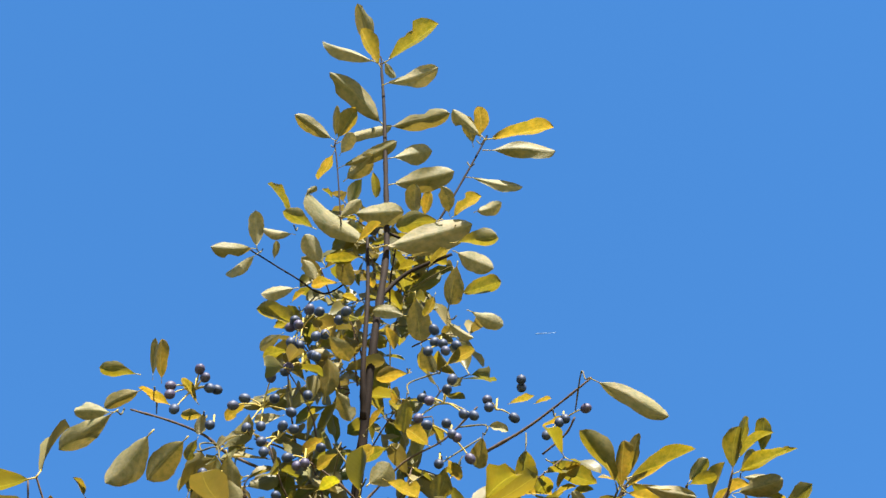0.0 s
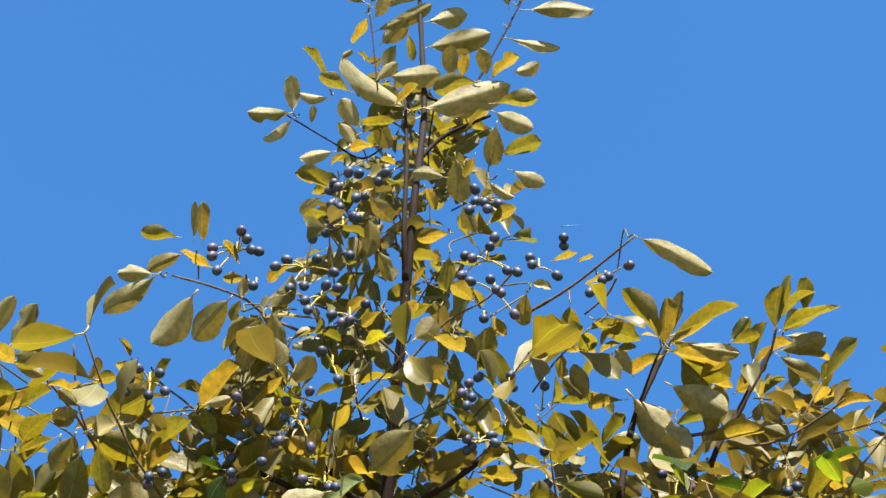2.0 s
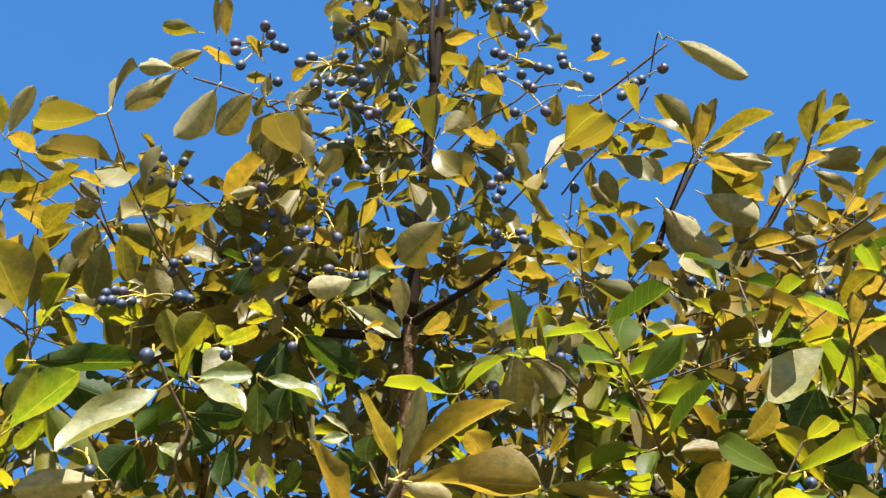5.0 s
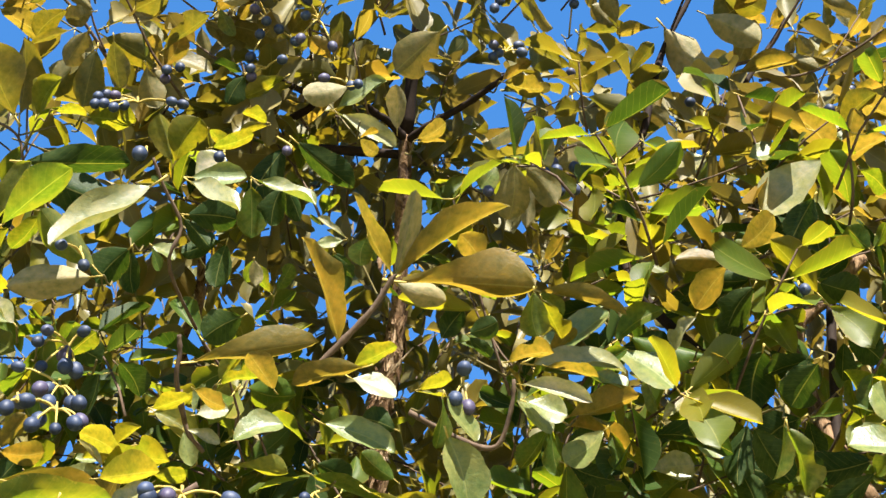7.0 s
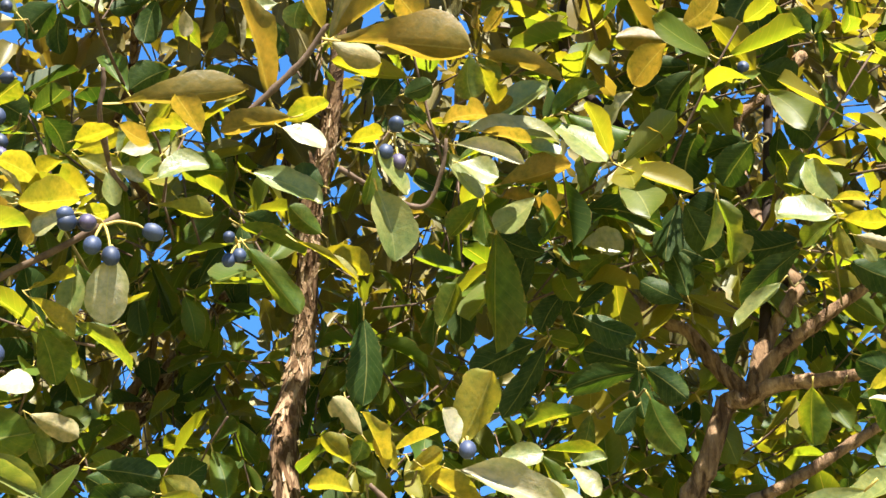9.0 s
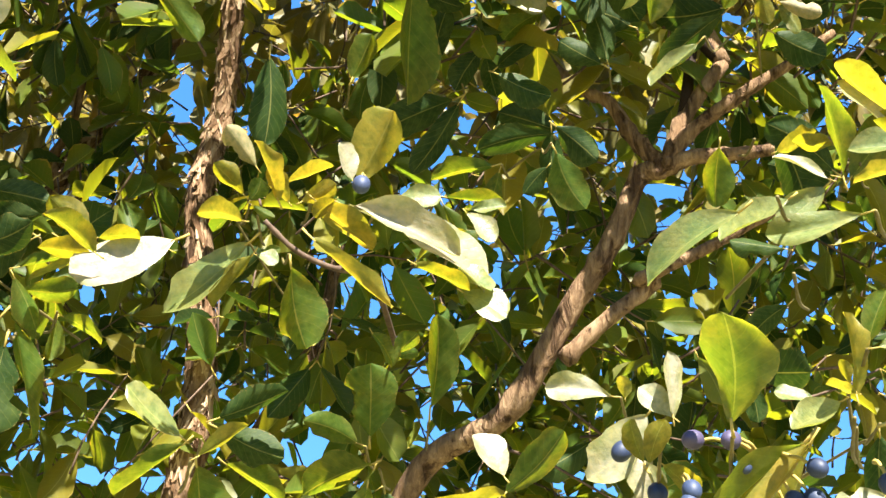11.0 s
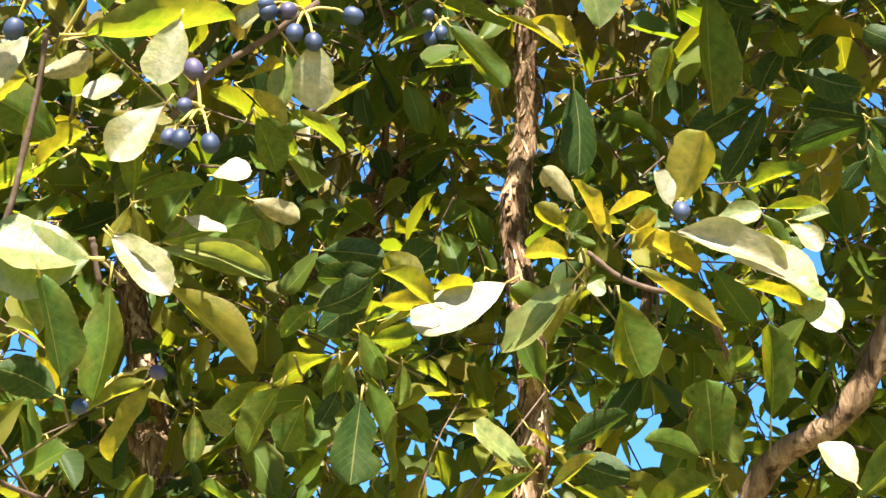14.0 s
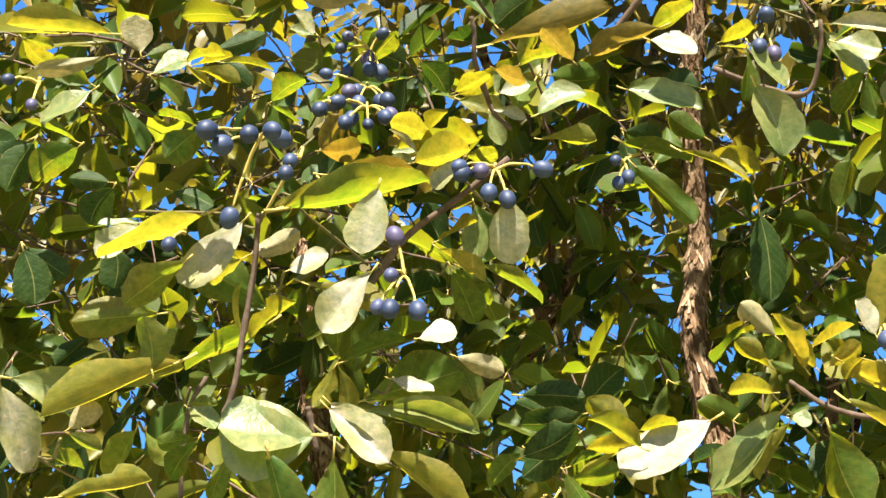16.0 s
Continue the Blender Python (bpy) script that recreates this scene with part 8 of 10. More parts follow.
tw = twig(0.0018, 0.0012, SPRIG, [(0.202, 1.082, 1.716), (0.197, 1.049, 1.707), (0.193, 1.008, 1.705)])
leaf(tw, (0.189, 0.990, 1.698), (0.221, 0.975, 1.693), (0.39, 0.64, 0.66), 0.78, "d")
leaf(tw, (0.197, 1.026, 1.713), (0.205, 1.032, 1.684), (0.72, 0.61, 0.33), 0.41, "d")
tw = twig(0.0018, 0.0012, SPRIG, [(-0.163, 1.330, 1.748), (-0.156, 1.297, 1.741), (-0.148, 1.256, 1.742)])
leaf(tw, (-0.153, 1.233, 1.730), (-0.196, 1.201, 1.761), (0.69, -0.67, 0.27), 0.44, "b")
leaf(tw, (-0.147, 1.229, 1.721), (-0.135, 1.243, 1.664), (0.62, 0.72, 0.31), 0.78, "g")
leaf(tw, (-0.143, 1.240, 1.749), (-0.086, 1.239, 1.776), (-0.32, 0.64, 0.70), 0.44, "d")
leaf(tw, (-0.155, 1.267, 1.748), (-0.213, 1.287, 1.707), (-0.55, 0.09, 0.83), 0.51, "g")
leaf(tw, (-0.147, 1.267, 1.759), (-0.088, 1.275, 1.736), (0.11, 0.82, 0.57), 0.45, "d")
leaf(tw, (-0.141, 1.300, 1.743), (-0.089, 1.314, 1.713), (0.40, 0.34, 0.85), 0.55, "g")
tw = twig(0.0018, 0.0012, SPRIG, [(-0.154, 1.223, 1.692), (-0.146, 1.192, 1.687), (-0.138, 1.152, 1.690)])
leaf(tw, (-0.138, 1.152, 1.690), (-0.101, 1.146, 1.714), (-0.41, 0.48, 0.77), 0.38, "l")
tw = twig(0.0018, 0.0012, SPRIG, [(-0.009, 1.353, 1.739), (-0.013, 1.320, 1.732), (-0.017, 1.279, 1.732)])
leaf(tw, (-0.025, 1.275, 1.745), (-0.026, 1.240, 1.800), (0.21, 0.82, 0.52), 0.66, "g")
leaf(tw, (-0.018, 1.290, 1.742), (-0.045, 1.311, 1.688), (-0.91, -0.09, 0.41), 0.52, "g")
leaf(tw, (-0.014, 1.297, 1.724), (-0.052, 1.309, 1.701), (0.09, 0.93, 0.35), 0.43, "d")
leaf(tw, (-0.013, 1.276, 1.718), (-0.005, 1.280, 1.676), (0.50, 0.85, 0.17), 0.78, "d")
leaf(tw, (-0.015, 1.258, 1.731), (-0.073, 1.274, 1.712), (-0.25, 0.22, 0.94), 0.70, "g")
tw = twig(0.0018, 0.0012, SPRIG, [(0.019, 1.362, 1.777), (0.019, 1.329, 1.771), (0.019, 1.288, 1.773)])
leaf(tw, (0.019, 1.288, 1.773), (0.027, 1.246, 1.845), (0.77, 0.59, 0.26), 0.36, "g")
tw = twig(0.0018, 0.0012, SPRIG, [(-0.020, 1.265, 1.659), (-0.015, 1.232, 1.654), (-0.010, 1.192, 1.656)])
leaf(tw, (-0.010, 1.192, 1.656), (0.069, 1.172, 1.680), (-0.23, 0.22, 0.95), 0.46, "l")
tw = twig(0.0018, 0.0012, SPRIG, [(-0.026, 1.307, 1.707), (-0.022, 1.275, 1.694), (-0.017, 1.235, 1.689)])
leaf(tw, (-0.023, 1.224, 1.705), (-0.031, 1.231, 1.661), (-0.72, -0.69, 0.02), 0.78, "g")
leaf(tw, (-0.011, 1.246, 1.673), (0.047, 1.260, 1.611), (0.63, 0.40, 0.67), 0.52, "l")
tw = twig(0.0018, 0.0012, SPRIG, [(-0.016, 1.307, 1.811), (-0.014, 1.275, 1.803), (-0.011, 1.235, 1.803)])
leaf(tw, (-0.010, 1.219, 1.796), (0.007, 1.207, 1.812), (-0.47, 0.38, 0.80), 0.78, "g")
leaf(tw, (-0.012, 1.251, 1.810), (0.010, 1.249, 1.813), (-0.02, 0.60, 0.80), 0.47, "g")
tw = twig(0.0018, 0.0012, SPRIG, [(-0.365, 0.950, 1.773), (-0.355, 0.922, 1.760), (-0.345, 0.885, 1.754)])
leaf(tw, (-0.348, 0.887, 1.755), (-0.399, 0.850, 1.752), (0.56, -0.79, 0.24), 0.67, "b")
leaf(tw, (-0.344, 0.889, 1.755), (-0.355, 0.908, 1.680), (-0.69, 0.67, 0.28), 0.37, "g")
leaf(tw, (-0.344, 0.879, 1.752), (-0.404, 0.862, 1.753), (0.27, -0.96, -0.07), 0.71, "b")
tw = twig(0.0018, 0.0012, SPRIG, [(-0.432, 1.035, 1.711), (-0.418, 1.007, 1.705), (-0.405, 0.970, 1.707)])
leaf(tw, (-0.397, 0.958, 1.701), (-0.435, 0.939, 1.716), (-0.25, 0.86, 0.44), 0.56, "d")
leaf(tw, (-0.412, 0.983, 1.712), (-0.417, 0.977, 1.748), (0.44, 0.87, 0.21), 0.48, "d")
tw = twig(0.0018, 0.0012, SPRIG, [(-0.388, 1.126, 1.759), (-0.379, 1.095, 1.746), (-0.369, 1.056, 1.741)])
leaf(tw, (-0.369, 1.022, 1.739), (-0.398, 1.031, 1.686), (-0.88, 0.00, 0.48), 0.62, "l")
leaf(tw, (-0.383, 1.053, 1.751), (-0.432, 1.038, 1.717), (-0.60, 0.26, 0.75), 0.42, "l")
leaf(tw, (-0.358, 1.062, 1.732), (-0.361, 1.075, 1.697), (-0.51, 0.79, 0.34), 0.42, "v")
leaf(tw, (-0.367, 1.086, 1.740), (-0.342, 1.090, 1.722), (0.01, 0.97, 0.23), 0.51, "v")
tw = twig(0.0018, 0.0012, SPRIG, [(-0.270, 1.171, 1.785), (-0.263, 1.141, 1.767), (-0.255, 1.104, 1.757)])
leaf(tw, (-0.255, 1.104, 1.757), (-0.263, 1.114, 1.690), (-0.22, 0.96, 0.17), 0.56, "d")
tw = twig(0.0018, 0.0012, SPRIG, [(-0.329, 1.263, 1.830), (-0.315, 1.234, 1.814), (-0.302, 1.197, 1.805)])
leaf(tw, (-0.282, 1.190, 1.827), (-0.241, 1.205, 1.836), (-0.30, 0.28, 0.91), 0.57, "g")
leaf(tw, (-0.285, 1.191, 1.821), (-0.256, 1.213, 1.723), (0.62, 0.71, 0.34), 0.29, "g")
leaf(tw, (-0.299, 1.193, 1.818), (-0.303, 1.210, 1.774), (-0.66, 0.69, 0.30), 0.40, "g")
leaf(tw, (-0.293, 1.182, 1.788), (-0.314, 1.194, 1.759), (-0.05, 0.91, 0.40), 0.53, "d")
leaf(tw, (-0.304, 1.218, 1.801), (-0.293, 1.246, 1.785), (-0.89, 0.42, 0.17), 0.45, "d")
leaf(tw, (-0.319, 1.182, 1.781), (-0.338, 1.190, 1.741), (-0.84, 0.30, 0.45), 0.78, "g")
leaf(tw, (-0.331, 1.221, 1.795), (-0.318, 1.238, 1.753), (-0.77, 0.64, 0.01), 0.48, "g")
tw = twig(0.0018, 0.0012, SPRIG, [(-0.274, 1.255, 1.822), (-0.261, 1.224, 1.811), (-0.248, 1.185, 1.808)])
leaf(tw, (-0.245, 1.172, 1.802), (-0.213, 1.184, 1.785), (0.37, 0.29, 0.88), 0.78, "g")
leaf(tw, (-0.251, 1.199, 1.813), (-0.254, 1.209, 1.780), (0.45, 0.86, 0.23), 0.43, "g")
tw = twig(0.0018, 0.0012, SPRIG, [(-0.506, 0.905, 1.943), (-0.490, 0.880, 1.927), (-0.475, 0.847, 1.919)])
leaf(tw, (-0.459, 0.845, 1.893), (-0.487, 0.837, 1.869), (0.27, -0.96, -0.00), 0.51, "w")
leaf(tw, (-0.470, 0.860, 1.903), (-0.494, 0.843, 1.895), (0.40, -0.79, 0.47), 0.40, "b")
leaf(tw, (-0.454, 0.853, 1.921), (-0.426, 0.866, 1.910), (-0.35, 0.90, 0.24), 0.44, "d")
leaf(tw, (-0.495, 0.859, 1.937), (-0.516, 0.868, 1.913), (-0.50, 0.57, 0.65), 0.68, "d")
leaf(tw, (-0.498, 0.821, 1.943), (-0.527, 0.795, 1.951), (0.58, -0.45, 0.68), 0.42, "g")
tw = twig(0.0018, 0.0012, SPRIG, [(-0.452, 0.959, 1.952), (-0.432, 0.938, 1.936), (-0.412, 0.909, 1.928)])
leaf(tw, (-0.412, 0.909, 1.928), (-0.309, 0.943, 1.954), (-0.26, 0.04, 0.96), 0.44, "v")
tw = twig(0.0018, 0.0012, SPRIG, [(-0.348, 0.977, 1.912), (-0.340, 0.950, 1.892), (-0.332, 0.915, 1.880)])
leaf(tw, (-0.332, 0.915, 1.880), (-0.366, 0.911, 1.834), (0.04, -1.00, 0.05), 0.49, "w")
tw = twig(0.0018, 0.0012, SPRIG, [(-0.547, 0.899, 1.766), (-0.523, 0.877, 1.756), (-0.499, 0.847, 1.755)])
leaf(tw, (-0.492, 0.835, 1.779), (-0.433, 0.864, 1.799), (-0.33, -0.02, 0.94), 0.39, "l")
leaf(tw, (-0.496, 0.845, 1.758), (-0.475, 0.848, 1.773), (-0.44, 0.77, 0.46), 0.62, "p")
leaf(tw, (-0.507, 0.861, 1.766), (-0.489, 0.876, 1.757), (-0.19, 0.65, 0.74), 0.46, "v")
leaf(tw, (-0.502, 0.845, 1.718), (-0.449, 0.870, 1.733), (-0.40, 0.35, 0.85), 0.33, "q")
tw = twig(0.0018, 0.0012, SPRIG, [(-0.446, 1.090, 1.892), (-0.432, 1.062, 1.881), (-0.418, 1.026, 1.878)])
leaf(tw, (-0.437, 0.998, 1.898), (-0.509, 0.999, 1.864), (-0.42, 0.18, 0.89), 0.36, "g")
leaf(tw, (-0.454, 1.028, 1.914), (-0.508, 0.978, 1.942), (-0.23, 0.65, 0.73), 0.47, "g")
leaf(tw, (-0.410, 1.041, 1.876), (-0.409, 1.016, 1.923), (-0.92, 0.34, 0.21), 0.47, "g")
leaf(tw, (-0.405, 1.027, 1.870), (-0.426, 1.036, 1.842), (-0.05, 0.94, 0.34), 0.46, "l")
leaf(tw, (-0.401, 1.017, 1.864), (-0.354, 1.029, 1.883), (-0.43, 0.33, 0.84), 0.40, "g")
leaf(tw, (-0.402, 1.047, 1.846), (-0.319, 1.055, 1.865), (0.03, -0.96, 0.27), 0.49, "g")
tw = twig(0.0018, 0.0012, SPRIG, [(-0.612, 0.901, 1.829), (-0.586, 0.884, 1.815), (-0.560, 0.859, 1.809)])
leaf(tw, (-0.546, 0.840, 1.800), (-0.543, 0.880, 1.750), (0.81, -0.48, -0.33), 0.41, "w")
leaf(tw, (-0.575, 0.879, 1.818), (-0.525, 0.918, 1.818), (0.60, -0.76, -0.26), 0.50, "b")
tw = twig(0.0018, 0.0012, SPRIG, [(-0.511, 0.958, 1.808), (-0.495, 0.930, 1.791), (-0.478, 0.895, 1.782)])
leaf(tw, (-0.478, 0.895, 1.782), (-0.489, 0.894, 1.738), (-0.97, -0.09, 0.23), 0.78, "v")
tw = twig(0.0018, 0.0012, SPRIG, [(-0.427, 0.958, 1.893), (-0.409, 0.933, 1.880), (-0.390, 0.900, 1.875)])
leaf(tw, (-0.390, 0.900, 1.875), (-0.362, 0.904, 1.886), (0.10, -0.99, 0.09), 0.67, "w")
tw = twig(0.0018, 0.0012, SPRIG, [(-0.466, 0.840, 1.991), (-0.448, 0.818, 1.975), (-0.430, 0.789, 1.967)])
leaf(tw, (-0.439, 0.783, 1.970), (-0.439, 0.770, 1.993), (-0.53, 0.74, 0.43), 0.78, "p")
leaf(tw, (-0.447, 0.768, 1.964), (-0.492, 0.753, 1.951), (-0.39, 0.84, 0.38), 0.20, "p")
leaf(tw, (-0.431, 0.780, 1.953), (-0.406, 0.787, 1.966), (0.17, -0.97, 0.15), 0.67, "b")
leaf(tw, (-0.445, 0.802, 1.972), (-0.431, 0.823, 1.961), (0.82, -0.57, -0.01), 0.50, "g")
leaf(tw, (-0.416, 0.793, 1.968), (-0.400, 0.803, 1.953), (0.44, 0.46, 0.77), 0.45, "l")
leaf(tw, (-0.409, 0.786, 1.959), (-0.384, 0.809, 1.958), (-0.04, 0.10, 0.99), 0.29, "l")
leaf(tw, (-0.423, 0.811, 1.980), (-0.399, 0.823, 1.991), (-0.16, -0.46, 0.87), 0.47, "l")
tw = twig(0.0018, 0.0012, SPRIG, [(-0.496, 0.856, 2.016), (-0.481, 0.833, 1.998), (-0.466, 0.802, 1.988)])
leaf(tw, (-0.462, 0.797, 2.003), (-0.518, 0.752, 1.993), (-0.04, -0.18, 0.98), 0.35, "q")
leaf(tw, (-0.463, 0.819, 2.002), (-0.442, 0.824, 2.008), (-0.32, 0.86, 0.40), 0.44, "v")
leaf(tw, (-0.472, 0.790, 1.960), (-0.495, 0.770, 1.971), (0.28, -0.69, -0.66), 0.52, "g")
tw = twig(0.0018, 0.0012, SPRIG, [(-0.546, 0.788, 1.999), (-0.524, 0.772, 1.983), (-0.502, 0.747, 1.975)])
leaf(tw, (-0.502, 0.747, 1.975), (-0.493, 0.770, 1.966), (0.31, 0.25, 0.92), 0.78, "l")
tw = twig(0.0018, 0.0012, SPRIG, [(-0.485, 0.821, 1.953), (-0.471, 0.800, 1.934), (-0.458, 0.770, 1.923)])
leaf(tw, (-0.447, 0.757, 1.933), (-0.481, 0.753, 1.913), (0.02, -0.99, 0.17), 0.60, "b")
leaf(tw, (-0.469, 0.782, 1.914), (-0.501, 0.783, 1.894), (-0.51, 0.27, 0.82), 0.62, "g")
tw = twig(0.0018, 0.0012, SPRIG, [(-0.433, 0.834, 1.965), (-0.415, 0.812, 1.949), (-0.396, 0.782, 1.941)])
leaf(tw, (-0.393, 0.754, 1.936), (-0.370, 0.762, 1.943), (-0.23, -0.16, 0.96), 0.65, "l")
leaf(tw, (-0.385, 0.777, 1.951), (-0.355, 0.795, 1.952), (-0.09, 0.10, 0.99), 0.24, "l")
leaf(tw, (-0.411, 0.815, 1.935), (-0.432, 0.812, 1.914), (-0.68, 0.35, 0.64), 0.76, "g")
tw = twig(0.0018, 0.0012, SPRIG, [(-0.477, 0.907, 2.056), (-0.458, 0.887, 2.039), (-0.438, 0.859, 2.029)])
leaf(tw, (-0.430, 0.844, 2.016), (-0.395, 0.855, 2.032), (-0.45, 0.77, 0.45), 0.35, "d")
leaf(tw, (-0.446, 0.875, 2.042), (-0.426, 0.898, 2.025), (-0.52, 0.76, 0.40), 0.47, "d")
tw = twig(0.0018, 0.0012, SPRIG, [(-0.579, 0.893, 2.008), (-0.564, 0.871, 1.987), (-0.549, 0.841, 1.973)])
leaf(tw, (-0.549, 0.841, 1.973), (-0.569, 0.845, 1.935), (-0.66, 0.62, 0.42), 0.56, "d")
tw = twig(0.0018, 0.0012, SPRIG, [(-0.595, 0.885, 1.912), (-0.569, 0.865, 1.896), (-0.543, 0.837, 1.888)])
leaf(tw, (-0.531, 0.821, 1.878), (-0.525, 0.836, 1.841), (-0.40, 0.87, 0.27), 0.63, "d")
leaf(tw, (-0.555, 0.852, 1.898), (-0.532, 0.875, 1.881), (-0.62, 0.76, 0.18), 0.50, "d")
tw = twig(0.0018, 0.0012, SPRIG, [(-0.553, 0.959, 1.960), (-0.538, 0.935, 1.945), (-0.523, 0.903, 1.938)])
leaf(tw, (-0.517, 0.897, 1.920), (-0.522, 0.913, 1.890), (-0.42, 0.75, 0.50), 0.71, "d")
leaf(tw, (-0.531, 0.918, 1.933), (-0.527, 0.942, 1.907), (-0.57, 0.65, 0.51), 0.49, "d")
leaf(tw, (-0.520, 0.894, 1.962), (-0.547, 0.880, 1.962), (-0.45, 0.84, 0.30), 0.49, "d")
tw = twig(0.0018, 0.0012, SPRIG, [(-0.456, 1.076, 2.188), (-0.445, 1.051, 2.170), (-0.433, 1.018, 2.159)])
leaf(tw, (-0.433, 1.018, 2.159), (-0.445, 0.994, 2.169), (0.90, -0.44, 0.02), 0.78, "w")
tw = twig(0.0018, 0.0012, SPRIG, [(-0.467, 1.139, 2.217), (-0.454, 1.115, 2.199), (-0.441, 1.082, 2.190)])
leaf(tw, (-0.429, 1.105, 2.184), (-0.396, 1.092, 2.208), (-0.59, -0.04, 0.81), 0.78, "g")
leaf(tw, (-0.453, 1.060, 2.195), (-0.474, 1.047, 2.199), (0.54, -0.78, 0.33), 0.49, "b")
tw = twig(0.0018, 0.0012, SPRIG, [(-0.458, 0.974, 2.049), (-0.440, 0.951, 2.033), (-0.423, 0.920, 2.024)])
leaf(tw, (-0.423, 0.920, 2.024), (-0.393, 0.916, 2.037), (-0.38, 0.07, 0.92), 0.77, "g")
tw = twig(0.0018, 0.0012, SPRIG, [(-0.613, 0.977, 1.793), (-0.589, 0.953, 1.784), (-0.565, 0.922, 1.783)])
leaf(tw, (-0.554, 0.906, 1.776), (-0.528, 0.919, 1.765), (0.21, 0.35, 0.91), 0.78, "g")
leaf(tw, (-0.575, 0.937, 1.790), (-0.546, 0.943, 1.795), (-0.26, 0.53, 0.81), 0.52, "g")
tw = twig(0.0018, 0.0012, SPRIG, [(0.228, 1.390, 3.005), (0.230, 1.373, 2.977), (0.232, 1.349, 2.958)])
leaf(tw, (0.225, 1.330, 2.948), (0.306, 1.381, 2.911), (0.36, 0.11, 0.93), 0.50, "o")
leaf(tw, (0.243, 1.349, 2.959), (0.276, 1.402, 2.908), (-0.39, 0.75, 0.53), 0.48, "o")
leaf(tw, (0.227, 1.368, 2.966), (0.295, 1.347, 2.996), (-0.45, -0.21, 0.86), 0.44, "y")
tw = twig(0.0018, 0.0012, SPRIG, [(0.084, 1.338, 2.960), (0.082, 1.326, 2.934), (0.080, 1.307, 2.915)])
leaf(tw, (0.080, 1.307, 2.915), (0.079, 1.344, 2.893), (-0.37, 0.47, 0.80), 0.43, "y")
tw = twig(0.0018, 0.0012, SPRIG, [(0.446, 1.505, 3.146), (0.441, 1.484, 3.121), (0.436, 1.454, 3.103)])
leaf(tw, (0.418, 1.460, 3.109), (0.469, 1.404, 3.107), (-0.10, -0.12, 0.99), 0.41, "o")
leaf(tw, (0.454, 1.448, 3.098), (0.461, 1.399, 3.131), (0.49, 0.53, 0.69), 0.42, "o")
tw = twig(0.0018, 0.0012, SPRIG, [(0.337, 1.478, 3.074), (0.334, 1.458, 3.050), (0.331, 1.430, 3.034)])
leaf(tw, (0.331, 1.430, 3.034), (0.364, 1.410, 3.063), (-0.32, 0.57, 0.76), 0.46, "o")
tw = twig(0.0018, 0.0012, SPRIG, [(0.363, 1.452, 2.900), (0.358, 1.430, 2.877), (0.353, 1.400, 2.862)])
leaf(tw, (0.341, 1.388, 2.874), (0.330, 1.409, 2.856), (-0.40, 0.46, 0.79), 0.50, "m")
leaf(tw, (0.365, 1.413, 2.851), (0.395, 1.386, 2.866), (-0.40, 0.07, 0.92), 0.47, "y")
tw = twig(0.0018, 0.0012, SPRIG, [(0.423, 1.466, 2.898), (0.421, 1.446, 2.869), (0.418, 1.418, 2.848)])
leaf(tw, (0.418, 1.418, 2.848), (0.429, 1.434, 2.813), (-0.74, 0.66, 0.08), 0.42, "o")
tw = twig(0.0018, 0.0012, SPRIG, [(0.246, 1.484, 2.863), (0.242, 1.461, 2.841), (0.239, 1.431, 2.826)])
leaf(tw, (0.259, 1.428, 2.844), (0.291, 1.379, 2.894), (0.33, 0.77, 0.54), 0.44, "y")
leaf(tw, (0.220, 1.433, 2.809), (0.229, 1.410, 2.838), (0.21, 0.81, 0.56), 0.50, "y")
tw = twig(0.0018, 0.0012, SPRIG, [(-0.625, 1.167, 2.731), (-0.609, 1.151, 2.709), (-0.593, 1.127, 2.694)])
leaf(tw, (-0.593, 1.127, 2.694), (-0.543, 1.138, 2.726), (-0.54, -0.01, 0.84), 0.48, "y")
tw = twig(0.0018, 0.0012, SPRIG, [(-0.486, 1.155, 2.521), (-0.471, 1.135, 2.500), (-0.457, 1.107, 2.486)])
leaf(tw, (-0.457, 1.107, 2.486), (-0.412, 1.101, 2.520), (-0.58, -0.38, 0.72), 0.40, "l")
tw = twig(0.0018, 0.0012, SPRIG, [(-0.256, 1.221, 2.560), (-0.248, 1.199, 2.537), (-0.241, 1.168, 2.523)])
leaf(tw, (-0.263, 1.181, 2.518), (-0.308, 1.209, 2.456), (-0.13, 0.86, 0.49), 0.50, "d")
leaf(tw, (-0.219, 1.155, 2.528), (-0.161, 1.143, 2.558), (-0.06, -0.96, -0.27), 0.40, "b")
tw = twig(0.0018, 0.0012, SPRIG, [(0.200, 1.476, 2.747), (0.196, 1.452, 2.725), (0.193, 1.420, 2.712)])
leaf(tw, (0.193, 1.420, 2.712), (0.198, 1.392, 2.746), (0.69, 0.60, 0.41), 0.51, "y")
tw = twig(0.0018, 0.0012, SPRIG, [(-0.409, 1.124, 2.281), (-0.401, 1.100, 2.261), (-0.392, 1.068, 2.250)])
leaf(tw, (-0.392, 1.068, 2.250), (-0.439, 1.024, 2.291), (-0.23, 0.79, 0.57), 0.41, "v")
tw = twig(0.0018, 0.0012, SPRIG, [(-0.381, 1.178, 2.464), (-0.373, 1.156, 2.444), (-0.364, 1.125, 2.431)])
leaf(tw, (-0.364, 1.125, 2.431), (-0.375, 1.093, 2.474), (-0.39, 0.78, 0.49), 0.50, "l")
tw = twig(0.0018, 0.0012, SPRIG, [(-0.272, 1.183, 2.294), (-0.263, 1.158, 2.275), (-0.254, 1.125, 2.264)])
